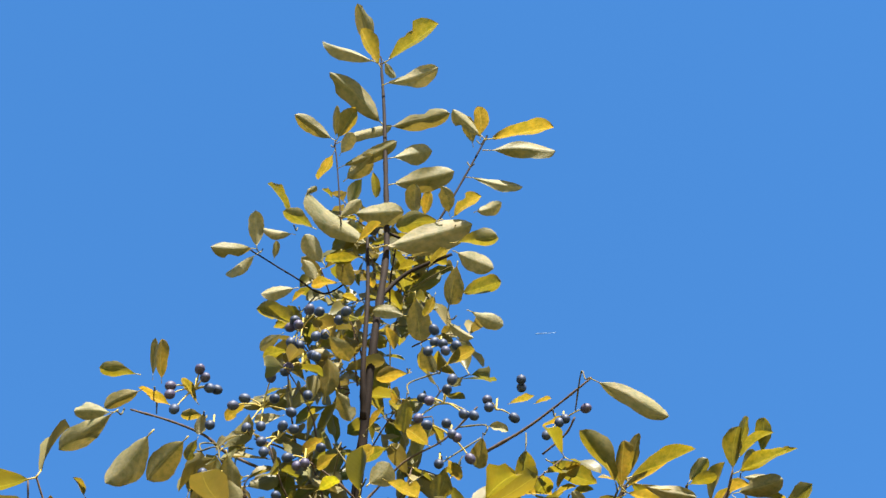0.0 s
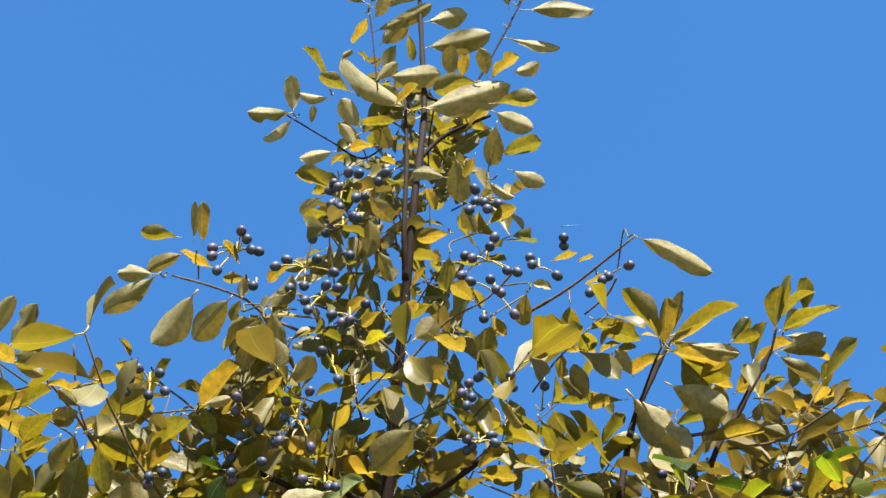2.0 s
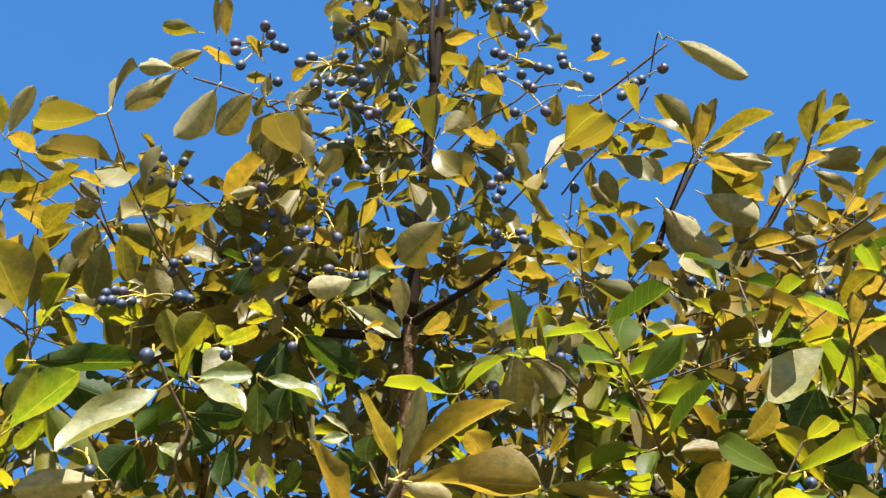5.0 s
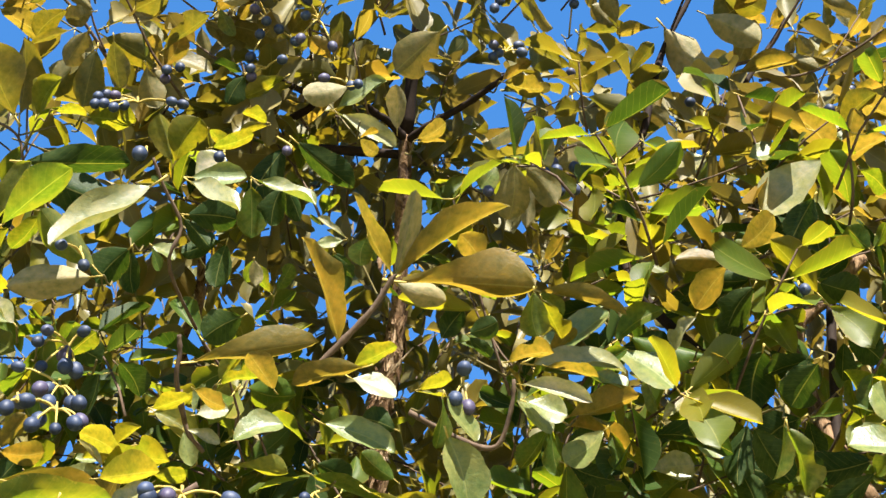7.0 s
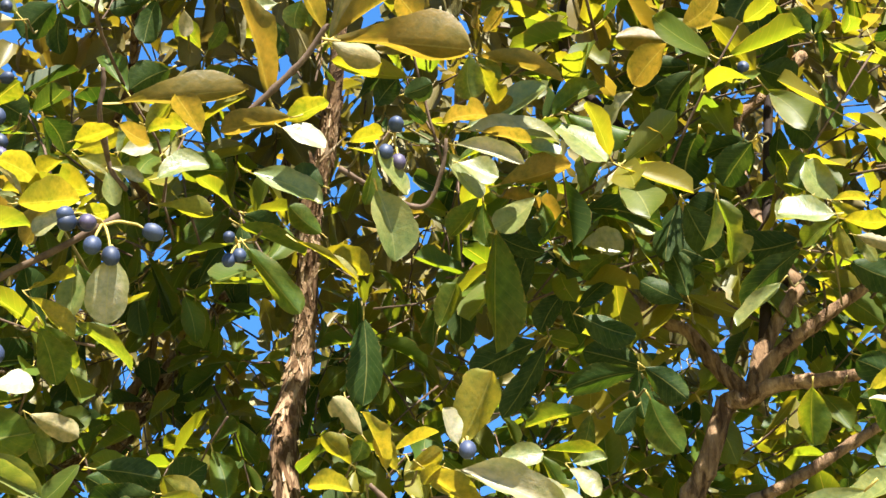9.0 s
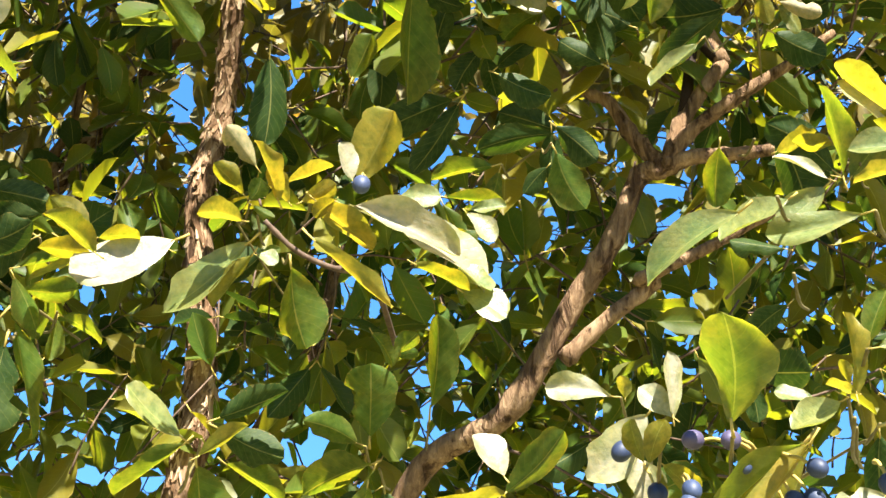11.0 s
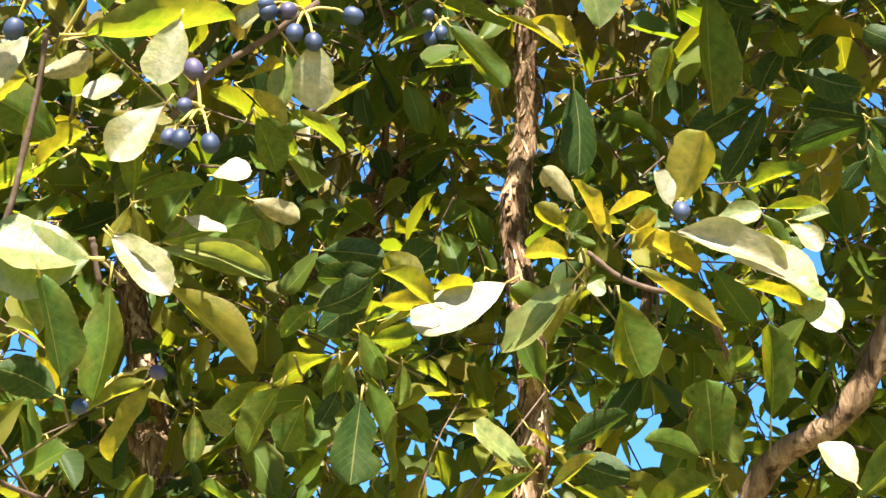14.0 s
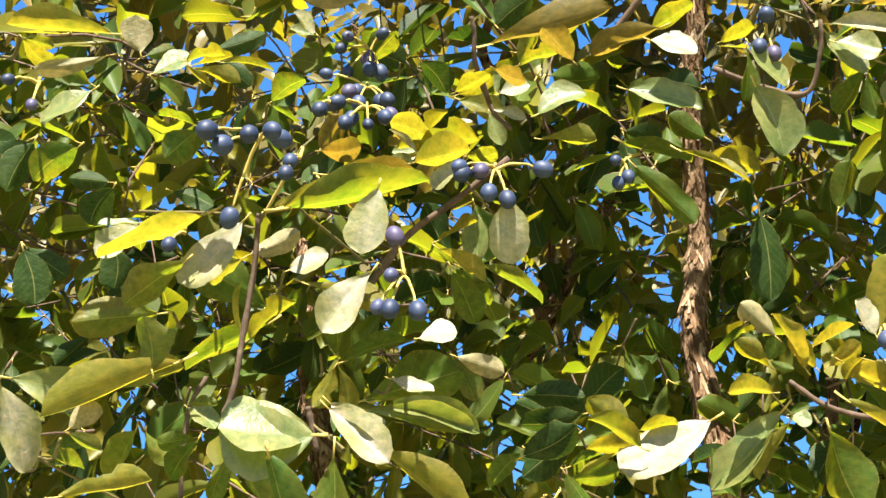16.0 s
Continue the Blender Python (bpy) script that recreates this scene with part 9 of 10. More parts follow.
leaf(tw, (-0.254, 1.125, 2.264), (-0.236, 1.105, 2.284), (0.19, 0.78, 0.59), 0.46, "g")
tw = twig(0.0018, 0.0012, SPRIG, [(-0.422, 1.204, 2.413), (-0.414, 1.190, 2.388), (-0.405, 1.168, 2.371)])
leaf(tw, (-0.405, 1.168, 2.371), (-0.408, 1.202, 2.339), (-0.45, 0.58, 0.67), 0.51, "d")
tw = twig(0.0018, 0.0012, SPRIG, [(-0.058, 1.187, 2.318), (-0.061, 1.164, 2.297), (-0.064, 1.133, 2.284)])
leaf(tw, (-0.064, 1.133, 2.284), (-0.108, 1.143, 2.287), (0.23, 0.84, 0.50), 0.41, "y")
tw = twig(0.0018, 0.0012, SPRIG, [(-0.232, 1.226, 2.395), (-0.222, 1.206, 2.374), (-0.212, 1.178, 2.361)])
leaf(tw, (-0.212, 1.178, 2.361), (-0.194, 1.203, 2.346), (-0.02, 0.52, 0.86), 0.50, "d")
tw = twig(0.0018, 0.0012, SPRIG, [(-0.352, 1.068, 2.027), (-0.340, 1.041, 2.011), (-0.327, 1.006, 2.004)])
leaf(tw, (-0.339, 0.987, 2.005), (-0.309, 0.975, 2.033), (-0.69, 0.02, 0.72), 0.51, "l")
leaf(tw, (-0.335, 0.996, 2.013), (-0.361, 0.988, 1.998), (0.40, -0.88, -0.26), 0.43, "b")
leaf(tw, (-0.308, 1.035, 1.993), (-0.294, 1.054, 1.959), (0.60, -0.78, -0.17), 0.51, "g")
tw = twig(0.0018, 0.0012, SPRIG, [(-0.463, 1.033, 2.066), (-0.446, 1.009, 2.050), (-0.430, 0.978, 2.043)])
leaf(tw, (-0.415, 0.992, 2.026), (-0.394, 0.979, 2.049), (-0.59, 0.35, 0.73), 0.47, "y")
leaf(tw, (-0.445, 0.963, 2.059), (-0.426, 0.979, 2.047), (0.34, 0.29, 0.89), 0.47, "g")
tw = twig(0.0018, 0.0012, SPRIG, [(-0.310, 1.159, 2.180), (-0.300, 1.133, 2.162), (-0.290, 1.100, 2.153)])
leaf(tw, (-0.290, 1.100, 2.153), (-0.269, 1.084, 2.177), (-0.67, 0.20, 0.72), 0.48, "l")
tw = twig(0.0018, 0.0012, SPRIG, [(-0.048, 1.236, 2.247), (-0.043, 1.211, 2.228), (-0.038, 1.179, 2.217)])
leaf(tw, (-0.038, 1.179, 2.217), (0.042, 1.171, 2.264), (-0.13, -0.99, 0.06), 0.41, "b")
tw = twig(0.0018, 0.0012, SPRIG, [(-0.230, 1.197, 2.136), (-0.220, 1.168, 2.112), (-0.211, 1.132, 2.096)])
leaf(tw, (-0.211, 1.132, 2.096), (-0.207, 1.145, 2.061), (-0.25, 0.92, 0.31), 0.45, "d")
tw = twig(0.0018, 0.0012, SPRIG, [(0.323, 1.256, 2.511), (0.310, 1.235, 2.487), (0.297, 1.207, 2.472)])
leaf(tw, (0.285, 1.202, 2.478), (0.204, 1.205, 2.482), (-0.00, -0.74, 0.67), 0.45, "b")
leaf(tw, (0.309, 1.212, 2.465), (0.304, 1.239, 2.435), (0.76, 0.54, 0.37), 0.42, "g")
tw = twig(0.0018, 0.0012, SPRIG, [(0.208, 1.343, 2.411), (0.199, 1.320, 2.390), (0.189, 1.290, 2.378)])
leaf(tw, (0.189, 1.290, 2.378), (0.149, 1.306, 2.371), (0.06, 0.51, 0.86), 0.48, "d")
tw = twig(0.0018, 0.0012, SPRIG, [(-0.359, 1.085, 1.967), (-0.342, 1.064, 1.950), (-0.326, 1.034, 1.942)])
leaf(tw, (-0.326, 1.034, 1.942), (-0.304, 1.067, 1.920), (0.18, 0.46, 0.87), 0.52, "g")
tw = twig(0.0018, 0.0012, SPRIG, [(-0.361, 1.099, 1.901), (-0.344, 1.076, 1.885), (-0.327, 1.044, 1.876)])
leaf(tw, (-0.327, 1.044, 1.876), (-0.315, 1.068, 1.846), (0.38, 0.64, 0.66), 0.48, "v")
tw = twig(0.0018, 0.0012, SPRIG, [(-0.138, 1.278, 1.930), (-0.131, 1.248, 1.918), (-0.123, 1.210, 1.915)])
leaf(tw, (-0.123, 1.210, 1.915), (-0.104, 1.217, 1.908), (-0.16, 0.89, 0.42), 0.44, "g")
tw = twig(0.0018, 0.0012, SPRIG, [(0.286, 1.295, 2.205), (0.279, 1.267, 2.188), (0.272, 1.231, 2.180)])
leaf(tw, (0.272, 1.231, 2.180), (0.277, 1.197, 2.212), (0.91, 0.35, 0.22), 0.47, "g")
tw = twig(0.0018, 0.0012, SPRIG, [(0.150, 1.390, 2.084), (0.142, 1.362, 2.070), (0.134, 1.326, 2.063)])
leaf(tw, (0.134, 1.326, 2.063), (0.074, 1.321, 2.079), (0.13, 0.71, 0.69), 0.48, "d")
tw = twig(0.0018, 0.0012, SPRIG, [(0.229, 0.993, 1.739), (0.215, 0.963, 1.729), (0.202, 0.926, 1.728)])
leaf(tw, (0.205, 0.932, 1.745), (0.170, 0.930, 1.748), (-0.07, 1.00, -0.07), 0.40, "d")
leaf(tw, (0.199, 0.920, 1.710), (0.178, 0.936, 1.693), (0.15, 0.80, 0.58), 0.48, "d")
tw = twig(0.0018, 0.0012, SPRIG, [(0.356, 1.238, 1.990), (0.340, 1.213, 1.975), (0.325, 1.179, 1.969)])
leaf(tw, (0.325, 1.179, 1.969), (0.316, 1.200, 1.942), (-0.96, -0.25, 0.14), 0.52, "l")
tw = twig(0.0018, 0.0012, SPRIG, [(-0.023, 1.396, 1.770), (-0.026, 1.363, 1.763), (-0.029, 1.323, 1.764)])
leaf(tw, (-0.029, 1.323, 1.764), (-0.078, 1.305, 1.777), (-0.08, 0.74, 0.66), 0.43, "g")
tw = twig(0.0018, 0.0012, SPRIG, [(-0.275, 1.240, 1.872), (-0.270, 1.209, 1.862), (-0.265, 1.171, 1.859)])
leaf(tw, (-0.265, 1.171, 1.859), (-0.309, 1.150, 1.879), (-0.14, 0.82, 0.56), 0.42, "d")
tw = twig(0.0018, 0.0012, SPRIG, [(-0.310, 1.312, 1.868), (-0.304, 1.282, 1.850), (-0.299, 1.245, 1.841)])
leaf(tw, (-0.299, 1.245, 1.841), (-0.343, 1.235, 1.753), (0.26, 0.94, -0.23), 0.45, "g")
tw = twig(0.0018, 0.0012, SPRIG, [(-0.481, 0.940, 1.869), (-0.468, 0.914, 1.854), (-0.455, 0.881, 1.847)])
leaf(tw, (-0.455, 0.881, 1.847), (-0.511, 0.855, 1.836), (-0.39, 0.52, 0.76), 0.40, "l")
tw = twig(0.0018, 0.0012, SPRIG, [(-0.577, 0.830, 2.034), (-0.555, 0.811, 2.017), (-0.532, 0.785, 2.009)])
leaf(tw, (-0.532, 0.785, 2.009), (-0.515, 0.797, 2.007), (-0.05, 0.25, 0.97), 0.50, "l")
tw = twig(0.0018, 0.0012, SPRIG, [(-0.608, 0.931, 2.031), (-0.594, 0.909, 2.013), (-0.580, 0.879, 2.002)])
leaf(tw, (-0.580, 0.879, 2.002), (-0.619, 0.871, 1.981), (-0.47, 0.58, 0.66), 0.46, "d")
tw = twig(0.0018, 0.0012, SPRIG, [(-0.458, 0.905, 1.986), (-0.445, 0.881, 1.969), (-0.432, 0.849, 1.961)])
leaf(tw, (-0.432, 0.849, 1.961), (-0.458, 0.836, 1.968), (0.27, -0.02, 0.96), 0.49, "g")

tw = panicle((-0.317, 1.097, 2.908))
berry(tw, (-0.308, 1.070, 2.914), 0.0135)
berry(tw, (-0.302, 1.078, 2.907), 0.0134)
berry(tw, (-0.297, 1.087, 2.897), 0.0134)
berry(tw, (-0.291, 1.099, 2.908), 0.0135)
berry(tw, (-0.342, 1.075, 2.891), 0.0134)
berry(tw, (-0.341, 1.075, 2.875), 0.0133)
berry(tw, (-0.334, 1.081, 2.854), 0.0132)
tw = panicle((-0.234, 1.116, 2.888))
berry(tw, (-0.267, 1.096, 2.872), 0.0133)
berry(tw, (-0.256, 1.107, 2.897), 0.0135)
berry(tw, (-0.217, 1.097, 2.881), 0.0133)
berry(tw, (-0.223, 1.092, 2.917), 0.0135)
berry(tw, (-0.197, 1.107, 2.865), 0.0132)
berry(tw, (-0.249, 1.106, 2.841), 0.0131)
berry(tw, (-0.230, 1.096, 2.830), 0.0130)
tw = panicle((-0.294, 1.121, 2.865))
berry(tw, (-0.294, 1.105, 2.849), 0.0132)
tw = panicle((-0.210, 1.107, 2.819))
berry(tw, (-0.227, 1.093, 2.799), 0.0128)
berry(tw, (-0.221, 1.084, 2.771), 0.0126)
berry(tw, (-0.189, 1.090, 2.814), 0.0128)
berry(tw, (-0.204, 1.097, 2.829), 0.0130)
tw = panicle((-0.194, 1.122, 3.054))
berry(tw, (-0.202, 1.109, 3.055), 0.0144)
berry(tw, (-0.209, 1.116, 3.050), 0.0144)
berry(tw, (-0.196, 1.102, 3.036), 0.0142)
berry(tw, (-0.184, 1.108, 3.076), 0.0145)
berry(tw, (-0.168, 1.093, 3.049), 0.0142)
berry(tw, (-0.194, 1.112, 3.004), 0.0141)
berry(tw, (-0.204, 1.102, 2.999), 0.0140)
tw = panicle((-0.151, 1.110, 3.035))
berry(tw, (-0.132, 1.087, 3.038), 0.0141)
berry(tw, (-0.142, 1.096, 3.032), 0.0141)
berry(tw, (-0.160, 1.099, 3.007), 0.0140)
berry(tw, (-0.171, 1.096, 3.000), 0.0140)
tw = panicle((-0.190, 1.118, 2.972))
berry(tw, (-0.175, 1.102, 2.969), 0.0138)
berry(tw, (-0.169, 1.095, 2.956), 0.0137)
berry(tw, (-0.205, 1.105, 2.951), 0.0137)
berry(tw, (-0.209, 1.108, 2.947), 0.0137)
tw = panicle((-0.177, 1.116, 2.903))
berry(tw, (-0.177, 1.100, 2.887), 0.0133)
tw = panicle((-0.172, 1.081, 2.750))
berry(tw, (-0.169, 1.062, 2.723), 0.0122)
berry(tw, (-0.179, 1.069, 2.727), 0.0122)
berry(tw, (-0.191, 1.072, 2.745), 0.0124)
berry(tw, (-0.151, 1.056, 2.740), 0.0119)
tw = panicle((-0.289, 1.102, 2.760))
berry(tw, (-0.289, 1.086, 2.744), 0.0125)
tw = panicle((-0.011, 1.106, 2.976))
berry(tw, (-0.018, 1.094, 2.995), 0.0138)
berry(tw, (-0.018, 1.099, 2.976), 0.0138)
berry(tw, (-0.008, 1.087, 2.956), 0.0136)
berry(tw, (-0.027, 1.092, 2.949), 0.0136)
berry(tw, (0.009, 1.088, 2.952), 0.0136)
berry(tw, (-0.005, 1.079, 2.931), 0.0134)
tw = panicle((-0.011, 1.110, 2.867))
berry(tw, (0.001, 1.102, 2.902), 0.0133)
berry(tw, (-0.006, 1.085, 2.863), 0.0130)
berry(tw, (-0.028, 1.091, 2.851), 0.0130)
berry(tw, (-0.036, 1.091, 2.857), 0.0130)
berry(tw, (-0.042, 1.095, 2.825), 0.0128)
berry(tw, (0.012, 1.092, 2.824), 0.0128)
berry(tw, (0.024, 1.103, 2.833), 0.0129)
tw = panicle((0.054, 1.156, 2.903))
berry(tw, (0.043, 1.129, 2.891), 0.0134)
berry(tw, (0.044, 1.125, 2.872), 0.0133)
berry(tw, (0.076, 1.167, 2.898), 0.0136)
tw = panicle((-0.005, 1.105, 2.800))
berry(tw, (-0.009, 1.078, 2.793), 0.0126)
berry(tw, (-0.003, 1.080, 2.776), 0.0125)
berry(tw, (0.002, 1.083, 2.773), 0.0125)
berry(tw, (-0.032, 1.088, 2.804), 0.0127)
berry(tw, (0.016, 1.116, 2.772), 0.0127)
tw = panicle((-0.020, 1.092, 2.739))
berry(tw, (-0.020, 1.076, 2.723), 0.0122)
tw = panicle((0.089, 1.164, 2.957))
berry(tw, (0.089, 1.141, 2.941), 0.0138)
berry(tw, (0.089, 1.154, 2.941), 0.0138)
tw = panicle((0.140, 1.202, 2.924))
berry(tw, (0.169, 1.176, 2.918), 0.0138)
berry(tw, (0.142, 1.188, 2.914), 0.0139)
berry(tw, (0.134, 1.189, 2.909), 0.0138)
berry(tw, (0.116, 1.192, 2.890), 0.0137)
tw = panicle((-0.388, 1.076, 2.659))
berry(tw, (-0.396, 1.055, 2.661), 0.0117)
berry(tw, (-0.405, 1.058, 2.649), 0.0117)
berry(tw, (-0.410, 1.066, 2.637), 0.0117)
berry(tw, (-0.383, 1.065, 2.629), 0.0115)
berry(tw, (-0.372, 1.056, 2.652), 0.0116)
berry(tw, (-0.365, 1.062, 2.630), 0.0115)
tw = panicle((-0.466, 1.126, 2.708))
berry(tw, (-0.466, 1.110, 2.692), 0.0123)
tw = panicle((-0.283, 1.123, 2.626))
berry(tw, (-0.293, 1.089, 2.640), 0.0116)
berry(tw, (-0.294, 1.094, 2.624), 0.0115)
berry(tw, (-0.283, 1.104, 2.616), 0.0115)
berry(tw, (-0.290, 1.111, 2.604), 0.0115)
berry(tw, (-0.271, 1.113, 2.613), 0.0115)
berry(tw, (-0.253, 1.115, 2.594), 0.0114)
berry(tw, (-0.300, 1.122, 2.582), 0.0115)
tw = panicle((-0.230, 1.110, 2.621))
berry(tw, (-0.239, 1.090, 2.629), 0.0115)
berry(tw, (-0.240, 1.093, 2.608), 0.0114)
berry(tw, (-0.211, 1.073, 2.624), 0.0113)
berry(tw, (-0.245, 1.101, 2.582), 0.0113)
berry(tw, (-0.214, 1.115, 2.583), 0.0113)
tw = panicle((-0.285, 1.129, 2.570))
berry(tw, (-0.295, 1.108, 2.549), 0.0112)
berry(tw, (-0.295, 1.116, 2.545), 0.0112)
berry(tw, (-0.265, 1.115, 2.567), 0.0113)
tw = panicle((-0.375, 1.119, 2.561))
berry(tw, (-0.377, 1.097, 2.541), 0.0112)
berry(tw, (-0.381, 1.108, 2.540), 0.0113)
berry(tw, (-0.367, 1.106, 2.554), 0.0113)
tw = panicle((-0.395, 1.083, 2.480))
berry(tw, (-0.360, 1.078, 2.473), 0.0107)
berry(tw, (-0.351, 1.085, 2.476), 0.0108)
berry(tw, (-0.403, 1.070, 2.463), 0.0107)
berry(tw, (-0.411, 1.064, 2.471), 0.0107)
berry(tw, (-0.419, 1.062, 2.471), 0.0108)
berry(tw, (-0.407, 1.056, 2.446), 0.0106)
berry(tw, (-0.416, 1.053, 2.449), 0.0106)
tw = panicle((-0.423, 1.068, 2.469))
berry(tw, (-0.423, 1.053, 2.459), 0.0107)
berry(tw, (-0.424, 1.052, 2.448), 0.0106)
tw = panicle((-0.243, 1.090, 2.410))
berry(tw, (-0.243, 1.074, 2.394), 0.0101)
tw = panicle((-0.201, 1.139, 2.552))
berry(tw, (-0.194, 1.124, 2.532), 0.0111)
berry(tw, (-0.186, 1.116, 2.525), 0.0110)
berry(tw, (-0.223, 1.129, 2.551), 0.0112)
tw = panicle((-0.037, 1.183, 2.636))
berry(tw, (-0.049, 1.149, 2.610), 0.0116)
berry(tw, (-0.044, 1.158, 2.607), 0.0116)
berry(tw, (-0.050, 1.159, 2.603), 0.0116)
berry(tw, (-0.019, 1.181, 2.632), 0.0119)
berry(tw, (-0.022, 1.187, 2.650), 0.0120)
tw = panicle((-0.042, 1.120, 2.654))
berry(tw, (-0.050, 1.089, 2.620), 0.0113)
berry(tw, (-0.046, 1.107, 2.619), 0.0114)
berry(tw, (-0.040, 1.108, 2.632), 0.0115)
berry(tw, (-0.042, 1.108, 2.654), 0.0116)
berry(tw, (-0.031, 1.110, 2.665), 0.0117)
tw = panicle((0.006, 1.165, 2.712))
berry(tw, (0.005, 1.142, 2.697), 0.0120)
berry(tw, (0.007, 1.157, 2.694), 0.0121)
tw = panicle((0.047, 1.247, 2.784))
berry(tw, (0.047, 1.231, 2.768), 0.0129)
tw = panicle((0.041, 1.331, 2.730))
berry(tw, (0.041, 1.309, 2.735), 0.0131)
berry(tw, (0.041, 1.321, 2.693), 0.0130)
tw = panicle((0.008, 1.222, 2.486))
berry(tw, (0.003, 1.218, 2.493), 0.0113)
berry(tw, (0.007, 1.220, 2.502), 0.0114)
berry(tw, (0.009, 1.208, 2.480), 0.0128)
berry(tw, (0.026, 1.221, 2.464), 0.0128)
berry(tw, (-0.005, 1.179, 2.450), 0.0124)
berry(tw, (0.009, 1.187, 2.431), 0.0123)
tw = panicle((0.208, 1.392, 2.742))
berry(tw, (0.188, 1.375, 2.743), 0.0136)
berry(tw, (0.221, 1.372, 2.742), 0.0136)
berry(tw, (0.213, 1.371, 2.721), 0.0135)
berry(tw, (0.222, 1.386, 2.728), 0.0136)
berry(tw, (0.197, 1.372, 2.696), 0.0134)
tw = panicle((0.250, 1.327, 2.630))
berry(tw, (0.231, 1.329, 2.623), 0.0128)
berry(tw, (0.247, 1.322, 2.633), 0.0128)
berry(tw, (0.274, 1.296, 2.613), 0.0126)
berry(tw, (0.248, 1.296, 2.587), 0.0142)
tw = panicle((0.321, 1.312, 2.650))
berry(tw, (0.315, 1.295, 2.630), 0.0128)
berry(tw, (0.327, 1.297, 2.638), 0.0128)
tw = panicle((0.364, 1.335, 2.706))
berry(tw, (0.364, 1.319, 2.690), 0.0133)
tw = panicle((-0.188, 1.074, 2.662))
berry(tw, (-0.196, 1.051, 2.662), 0.0114)
berry(tw, (-0.180, 1.064, 2.630), 0.0113)
tw = panicle((-0.410, 1.072, 2.178))
berry(tw, (-0.400, 1.072, 2.154), 0.0138)
berry(tw, (-0.404, 1.059, 2.149), 0.0136)
berry(tw, (-0.412, 1.072, 2.171), 0.0139)
berry(tw, (-0.397, 1.066, 2.189), 0.0106)
berry(tw, (-0.418, 1.042, 2.173), 0.0104)
berry(tw, (-0.422, 1.038, 2.159), 0.0103)
berry(tw, (-0.417, 1.043, 2.138), 0.0102)
tw = panicle((-0.378, 0.994, 2.061))
berry(tw, (-0.396, 0.980, 2.061), 0.0123)
berry(tw, (-0.403, 0.988, 2.066), 0.0124)
berry(tw, (-0.384, 0.980, 2.044), 0.0122)
berry(tw, (-0.369, 0.976, 2.033), 0.0091)
berry(tw, (-0.357, 0.979, 2.039), 0.0120)
berry(tw, (-0.355, 0.984, 2.044), 0.0121)
berry(tw, (-0.379, 0.958, 2.025), 0.0118)
tw = panicle((-0.396, 1.036, 2.112))
berry(tw, (-0.393, 1.013, 2.082), 0.0127)
berry(tw, (-0.379, 1.023, 2.087), 0.0128)
berry(tw, (-0.371, 1.017, 2.083), 0.0127)
berry(tw, (-0.404, 1.019, 2.099), 0.0129)
berry(tw, (-0.401, 1.026, 2.103), 0.0130)
berry(tw, (-0.426, 1.022, 2.123), 0.0100)
tw = panicle((-0.267, 0.957, 1.963))
berry(tw, (-0.283, 0.928, 1.951), 0.0108)
berry(tw, (-0.282, 0.931, 1.947), 0.0123)
berry(tw, (-0.270, 0.934, 1.949), 0.0108)
berry(tw, (-0.272, 0.939, 1.952), 0.0124)
berry(tw, (-0.266, 0.938, 1.934), 0.0122)
berry(tw, (-0.257, 0.950, 1.934), 0.0123)
berry(tw, (-0.237, 0.967, 1.964), 0.0127)
tw = panicle((-0.086, 1.067, 2.117))
berry(tw, (-0.084, 1.053, 2.124), 0.0128)
berry(tw, (-0.082, 1.055, 2.089), 0.0125)
berry(tw, (-0.091, 1.044, 2.090), 0.0124)
tw = panicle((-0.349, 1.004, 2.330))
berry(tw, (-0.349, 0.988, 2.314), 0.0141)
tw = panicle((-0.296, 1.057, 2.374))
berry(tw, (-0.296, 1.041, 2.358), 0.0112)
tw = panicle((-0.393, 1.015, 2.230))
berry(tw, (-0.385, 1.007, 2.210), 0.0103)
berry(tw, (-0.400, 0.990, 2.218), 0.0103)
tw = panicle((-0.060, 1.100, 2.356))
berry(tw, (-0.060, 1.084, 2.340), 0.0111)
tw = panicle((0.031, 1.274, 2.547))
berry(tw, (0.031, 1.258, 2.531), 0.0134)
tw = panicle((0.212, 1.156, 2.271))
berry(tw, (0.212, 1.140, 2.255), 0.0112)
tw = panicle((-0.192, 1.027, 1.995))
berry(tw, (-0.194, 1.003, 1.985), 0.0087)
berry(tw, (-0.188, 1.015, 1.978), 0.0101)
berry(tw, (-0.195, 1.015, 1.974), 0.0101)
tw = panicle((-0.034, 1.098, 1.878))
berry(tw, (-0.034, 1.082, 1.862), 0.0130)
tw = panicle((0.129, 1.018, 1.658))
berry(tw, (0.122, 1.015, 1.658), 0.0121)
berry(tw, (0.136, 0.989, 1.626), 0.0116)
tw = panicle((0.173, 0.916, 1.622))
berry(tw, (0.136, 0.894, 1.622), 0.0102)
berry(tw, (0.153, 0.890, 1.621), 0.0102)
berry(tw, (0.161, 0.899, 1.611), 0.0070)
berry(tw, (0.184, 0.902, 1.596), 0.0103)
berry(tw, (0.190, 0.882, 1.606), 0.0101)
berry(tw, (0.193, 0.900, 1.597), 0.0104)
berry(tw, (0.191, 0.932, 1.591), 0.0108)
tw = panicle((0.144, 0.960, 1.626))
berry(tw, (0.145, 0.945, 1.614), 0.0109)
berry(tw, (0.143, 0.944, 1.606), 0.0109)
tw = panicle((0.119, 1.104, 1.657))
berry(tw, (0.119, 1.088, 1.641), 0.0131)
tw = panicle((0.223, 0.900, 1.616))
berry(tw, (0.223, 0.884, 1.600), 0.0102)
tw = panicle((-0.361, 0.969, 1.720))
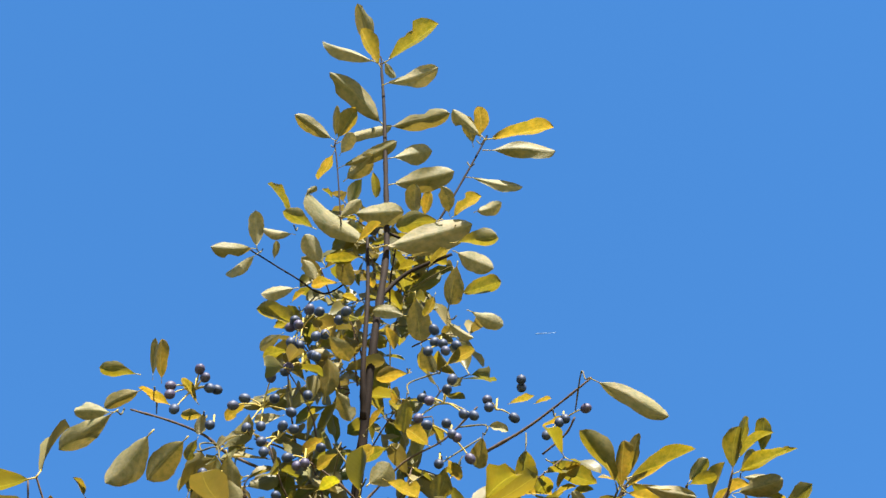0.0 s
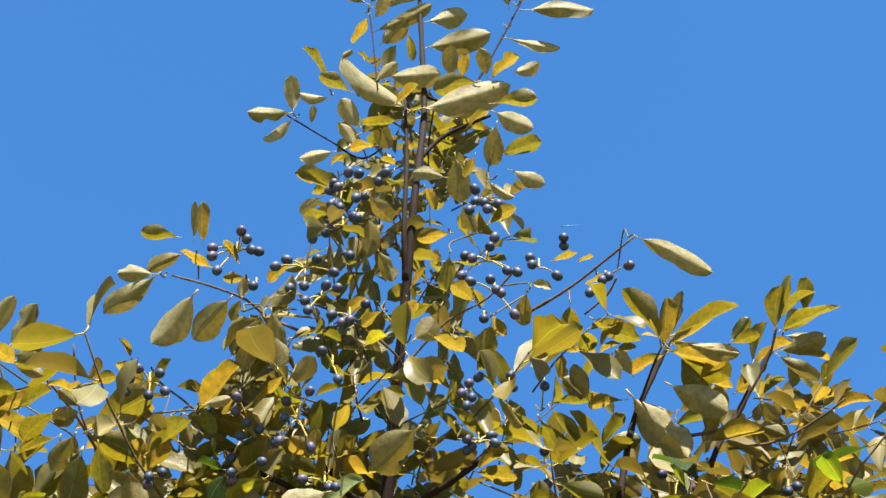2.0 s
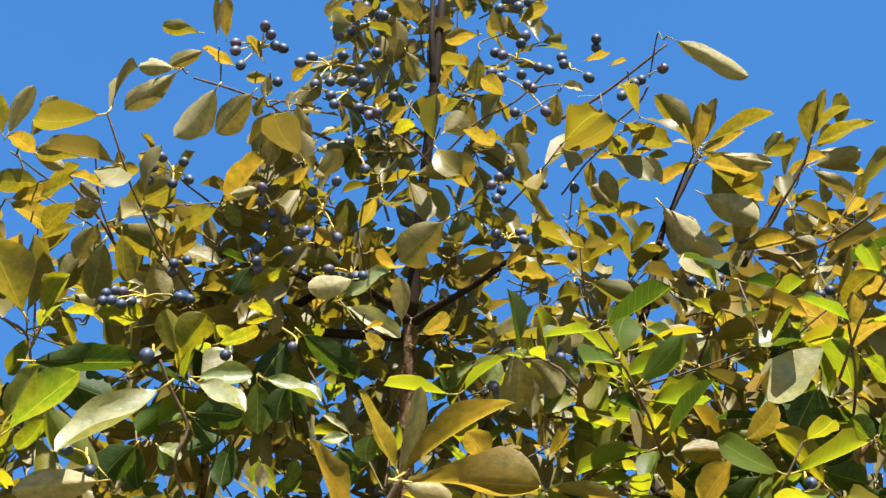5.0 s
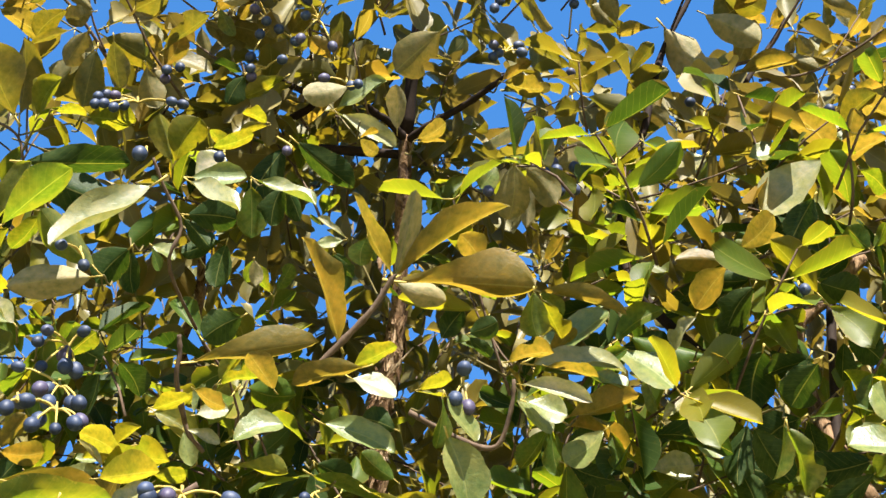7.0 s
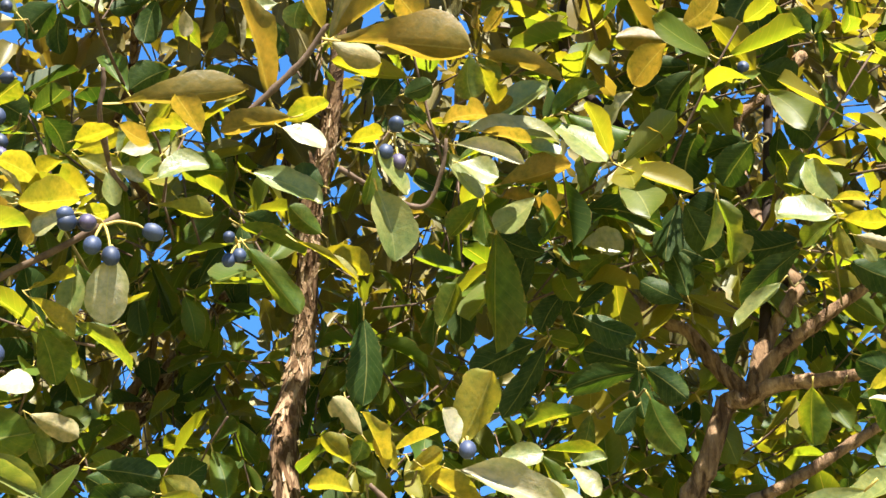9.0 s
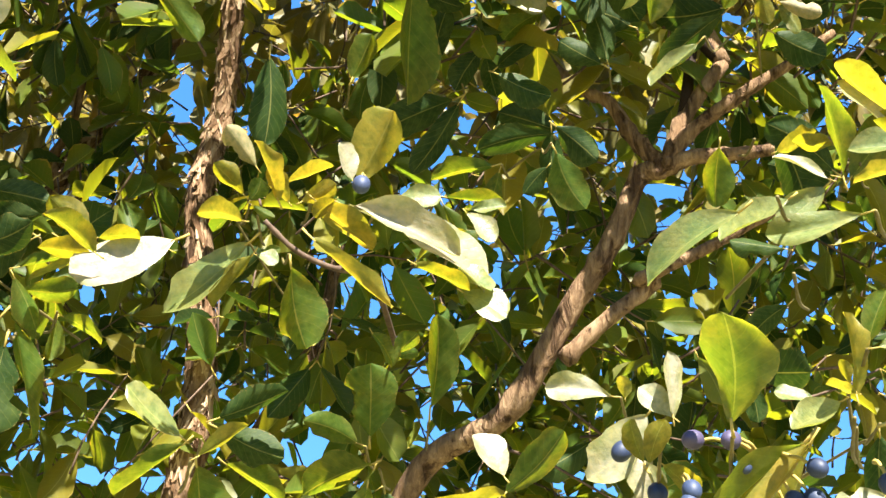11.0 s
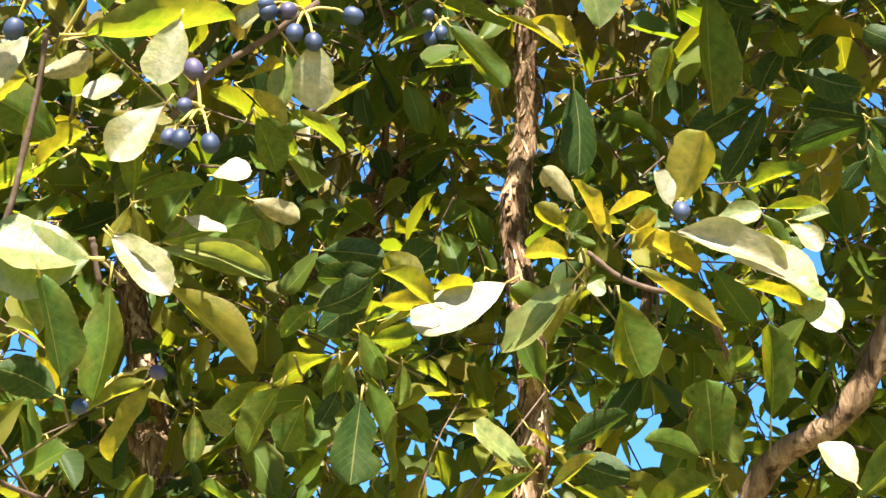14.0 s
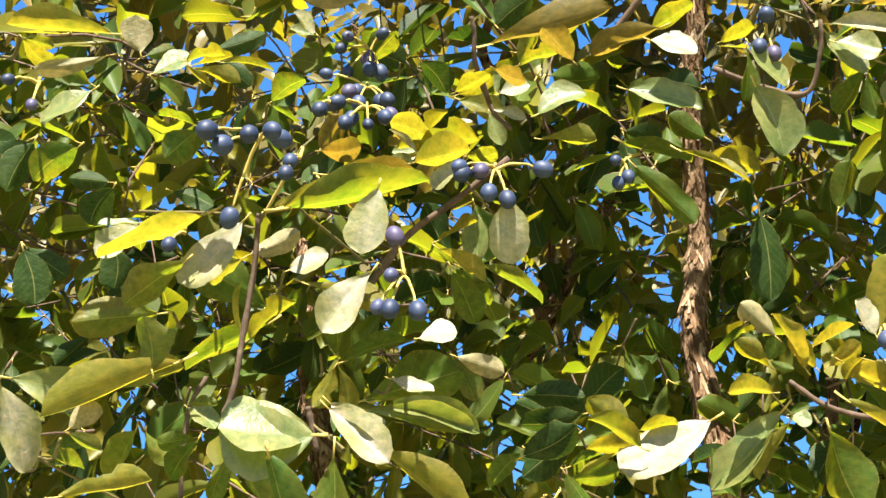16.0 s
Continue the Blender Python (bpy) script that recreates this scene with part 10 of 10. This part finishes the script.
berry(tw, (-0.346, 0.970, 1.720), 0.0097)
berry(tw, (-0.376, 0.937, 1.688), 0.0094)
tw = panicle((-0.366, 0.804, 1.908))
berry(tw, (-0.369, 0.750, 1.882), 0.0125)
berry(tw, (-0.366, 0.763, 1.880), 0.0126)
berry(tw, (-0.361, 0.783, 1.899), 0.0117)
berry(tw, (-0.352, 0.793, 1.906), 0.0118)
berry(tw, (-0.358, 0.817, 1.917), 0.0122)
berry(tw, (-0.388, 0.819, 1.869), 0.0120)
tw = panicle((-0.317, 0.922, 1.872))
berry(tw, (-0.323, 0.919, 1.900), 0.0130)
berry(tw, (-0.317, 0.899, 1.861), 0.0100)
berry(tw, (-0.326, 0.902, 1.842), 0.0100)
berry(tw, (-0.317, 0.899, 1.838), 0.0123)
berry(tw, (-0.303, 0.910, 1.840), 0.0124)
tw = panicle((-0.366, 0.861, 1.932))
berry(tw, (-0.366, 0.848, 1.922), 0.0101)
berry(tw, (-0.365, 0.841, 1.909), 0.0100)
tw = panicle((-0.394, 0.961, 2.047))
berry(tw, (-0.394, 0.945, 2.031), 0.0118)
tw = panicle((-0.415, 0.817, 1.862))
berry(tw, (-0.415, 0.801, 1.846), 0.0095)
tw = panicle((-0.490, 0.758, 1.944))
berry(tw, (-0.497, 0.739, 1.936), 0.0076)
berry(tw, (-0.483, 0.746, 1.920), 0.0075)


# ---- the rest of the crown ----
def crown_height(x, y):
    return 1.43 + 0.875 * min(math.hypot(x, y), 1.75 + 0.1 * math.sin(4 * x)) + 0.26 * math.exp(-((x + 0.08) / 0.28) ** 2)


def foliage(name, count, seed, parent, place, mixture, label, reach=(0.07, 0.19), sizes=(0.050, 0.084)):
    """Twigs with pairs of leaves, joined into one part; place(rng) gives a twig's foot and way."""
    rng = np.random.default_rng(seed)
    vs, fs, us, sl = [], [], [], []
    for _ in range(count):
        foot, way = place(rng)
        if foot is None:
            continue
        length = rng.uniform(*reach)
        bend = rng.normal(size=3) * 0.25
        steps = [foot + way * length * s + bend * length * s * s for s in (0, 0.33, 0.66, 1)]
        tv, tf = tube(steps, 0.0016, 0.0010, 4)
        o = len(vs)
        vs += tv
        fs += [tuple(i + o for i in q) for q in tf]
        us += [(0, 0.2)] * len(tv)
        sl += [3] * len(tf)
        turn = rng.uniform(0, 3)
        tone = rng.random()
        for j in range(rng.integers(3, 6)):
            s = 1 - 0.23 * j
            at = foot + way * length * s + bend * length * s * s
            side = np.cross(way, (math.cos(turn), math.sin(turn), 0.3))
            turn += 1.57
            for sign in (-1, 1):
                if rng.random() < 0.12:
                    continue
                x = way * rng.uniform(0.2, 0.7) + sign * side + np.array((0, 0, -rng.uniform(0.0, 0.8))) + rng.normal(size=3) * 0.25
                x /= np.linalg.norm(x)
                z = np.array((0.1, -0.50, 0.80)) + rng.normal(size=3) * 0.50
                z -= x * (z @ x)
                z /= np.linalg.norm(z)
                y = np.cross(z, x)
                size = rng.uniform(*sizes)
                wide = rng.uniform(0.85, 1.2)
                bv, bf, bu, bi = SMALL[rng.integers(len(SMALL))]
                b = np.array(bv)
                pos = at + size * (b[:, :1] * x + wide * b[:, 1:2] * y + b[:, 2:] * z)
                o = len(vs)
                vs += pos.tolist()
                fs += [tuple(i + o for i in q) for q in bf]
                us += bu
                pick = mixture(at, tone + rng.normal() * 0.15)
                sl += [pick if q == 0 else 4 for q in bi]
    me = mesh_of(name, vs, fs, [FILL["y"], FILL["o"], FILL["g"], TWIG, STALK, FILL["m"], FILL["d"], FILL["l"], FILL["v"]], us, sl)
    ob = under(new(name, me), parent)
    return tagged(ob, label, kind="stuff")


# stretches of stem kept free of fill leaves as seen from the camera
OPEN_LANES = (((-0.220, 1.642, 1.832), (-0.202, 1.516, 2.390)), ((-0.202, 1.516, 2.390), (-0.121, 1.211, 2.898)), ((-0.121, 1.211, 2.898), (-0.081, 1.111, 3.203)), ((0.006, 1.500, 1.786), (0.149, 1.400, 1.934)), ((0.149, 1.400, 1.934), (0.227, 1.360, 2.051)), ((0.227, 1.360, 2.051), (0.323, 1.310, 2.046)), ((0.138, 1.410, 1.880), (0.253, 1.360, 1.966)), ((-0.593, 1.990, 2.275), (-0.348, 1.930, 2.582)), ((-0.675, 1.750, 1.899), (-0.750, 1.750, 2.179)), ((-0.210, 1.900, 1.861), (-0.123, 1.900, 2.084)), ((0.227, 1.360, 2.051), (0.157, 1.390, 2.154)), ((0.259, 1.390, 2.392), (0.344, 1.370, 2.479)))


def clear_of_sight(p, wide=0.029):
    """True clear of the camera, its sight lines to stems and the stem's sun."""
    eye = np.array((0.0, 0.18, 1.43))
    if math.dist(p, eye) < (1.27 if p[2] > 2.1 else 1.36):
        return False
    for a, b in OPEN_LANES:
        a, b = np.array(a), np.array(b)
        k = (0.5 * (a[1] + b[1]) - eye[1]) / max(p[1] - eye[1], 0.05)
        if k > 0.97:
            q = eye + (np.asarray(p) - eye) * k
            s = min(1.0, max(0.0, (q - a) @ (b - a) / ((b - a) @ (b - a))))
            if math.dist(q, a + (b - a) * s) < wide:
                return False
    # leaves left out towards the sun, so that patches of the main stem are lit
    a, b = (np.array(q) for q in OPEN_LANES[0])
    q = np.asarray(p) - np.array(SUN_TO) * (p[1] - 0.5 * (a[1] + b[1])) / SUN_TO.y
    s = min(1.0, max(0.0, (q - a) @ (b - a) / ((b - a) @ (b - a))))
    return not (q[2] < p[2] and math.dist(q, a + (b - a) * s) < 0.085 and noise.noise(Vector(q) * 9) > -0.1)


def in_crown(rng):
    for _ in range(60):
        p = np.array((rng.uniform(-1.75, 1.2), rng.uniform(0.8, 2.55), rng.uniform(1.6, 3.15)))
        front = 1.13 if -0.55 < p[0] < 0.5 and p[2] > 1.9 else 0.9
        if p[1] > front and p[2] < crown_height(p[0], p[1]) + rng.normal() * 0.04 and clear_of_sight(p) and noise.noise(Vector(p) * 3.1) > -0.5:
            way = np.array((p[0] + 0.17, p[1] - 1.45, 0.0))
            way = way / (np.linalg.norm(way) + 0.3) + np.array((0, 0, 0.35)) + rng.normal(size=3) * 0.45
            return p, way / np.linalg.norm(way)
    return None, None


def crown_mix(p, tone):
    """More yellow and olive with height; fewer greens at steep angles above the camera."""
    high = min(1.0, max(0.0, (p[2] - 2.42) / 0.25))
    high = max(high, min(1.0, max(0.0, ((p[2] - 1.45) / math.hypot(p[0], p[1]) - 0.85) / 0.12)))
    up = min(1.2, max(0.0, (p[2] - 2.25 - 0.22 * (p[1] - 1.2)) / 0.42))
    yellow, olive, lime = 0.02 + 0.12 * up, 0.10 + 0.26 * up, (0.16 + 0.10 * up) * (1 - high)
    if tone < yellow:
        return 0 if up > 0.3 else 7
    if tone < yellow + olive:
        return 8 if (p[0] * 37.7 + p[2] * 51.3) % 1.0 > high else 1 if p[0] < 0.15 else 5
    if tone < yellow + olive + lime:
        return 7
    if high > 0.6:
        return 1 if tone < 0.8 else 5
    # 6 is the green with shade in its colour
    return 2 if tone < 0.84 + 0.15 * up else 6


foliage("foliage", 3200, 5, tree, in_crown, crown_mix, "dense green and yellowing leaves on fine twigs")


# clump of leaves added out of view, to shade the crown's right side
def in_unseen_bough(rng):
    p = np.array((rng.uniform(0.76, 1.15), rng.uniform(0.62, 1.05), rng.uniform(2.5, 2.9)))
    way = np.array((0.5, -0.4, 0.3)) + rng.normal(size=3) * 0.5
    return p, way / np.linalg.norm(way)


foliage("bough_foliage", 175, 8, tree, in_unseen_bough, crown_mix, "leaves added out of view to shade the right of the crown")


def in_shoulder(rng):
    for _ in range(60):
        p = np.array((rng.uniform(-0.5, 0.45), rng.uniform(1.22, 1.75), rng.uniform(2.5, 3.1)))
        if p[2] < 1.5 + 1.0 * math.hypot(p[0], p[1]) and clear_of_sight(p, 0.030):
            way = np.array((p[0] + 0.12, p[1] - 1.4, 0.25)) + rng.normal(size=3) * 0.25
            return p, way / np.linalg.norm(way)
    return None, None


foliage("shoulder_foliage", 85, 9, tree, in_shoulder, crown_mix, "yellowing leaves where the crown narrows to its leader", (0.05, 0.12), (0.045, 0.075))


LEAD_Z, LEAD_X = (2.837, 3.029, 3.256, 3.281, 3.467), (-0.147, -0.130, -0.113, -0.080, -0.080)


def leader_x(z):
    """How far along x the leading shoot stands at a height."""
    return float(np.interp(z, LEAD_Z, LEAD_X))


def in_spire(rng):
    for _ in range(40):
        z = 2.72 + 0.72 * rng.random() ** 1.35
        w = 0.02 + 0.26 * (3.46 - z)
        a, r = rng.uniform(0, 6.3), math.sqrt(rng.random())
        p = np.array((leader_x(z) - 0.01 + w * math.cos(a) * r, 1.33 - 0.1 * (z - 2.8) + w * math.sin(a) * r, z))
        if clear_of_sight(p, 0.026):
            break
    way = np.array((math.cos(a), math.sin(a), 0.7)) + rng.normal(size=3) * 0.3
    return p, way / np.linalg.norm(way)


foliage("spire_foliage", 74, 6, tree, in_spire, lambda p, t: 5 if t < 0.4 else 1, "olive and golden leaves round the leading shoot", (0.04, 0.09), (0.042, 0.07))


# ---- far off in the sky ----
def build_contrail():
    v, f = tube(glide([(0, 0, 0), (15, 0, 0.2), (30, 0, 0.1), (44, 0, -0.2)], 4), 1.1, 0.5, 6, 0.3)
    m, nt, p, out = mat("ice cloud")
    p.inputs["Base Color"].default_value, p.inputs["Roughness"].default_value = (0.16, 0.22, 0.32, 1), 1.0
    ob = new("contrail", mesh_of("contrail", v, f, [m]))
    ob.location = (185, 1825, 2375)
    return tagged(ob, "short thin white vapour trail high in the blue sky", "contrail", kind="structure")


build_contrail()
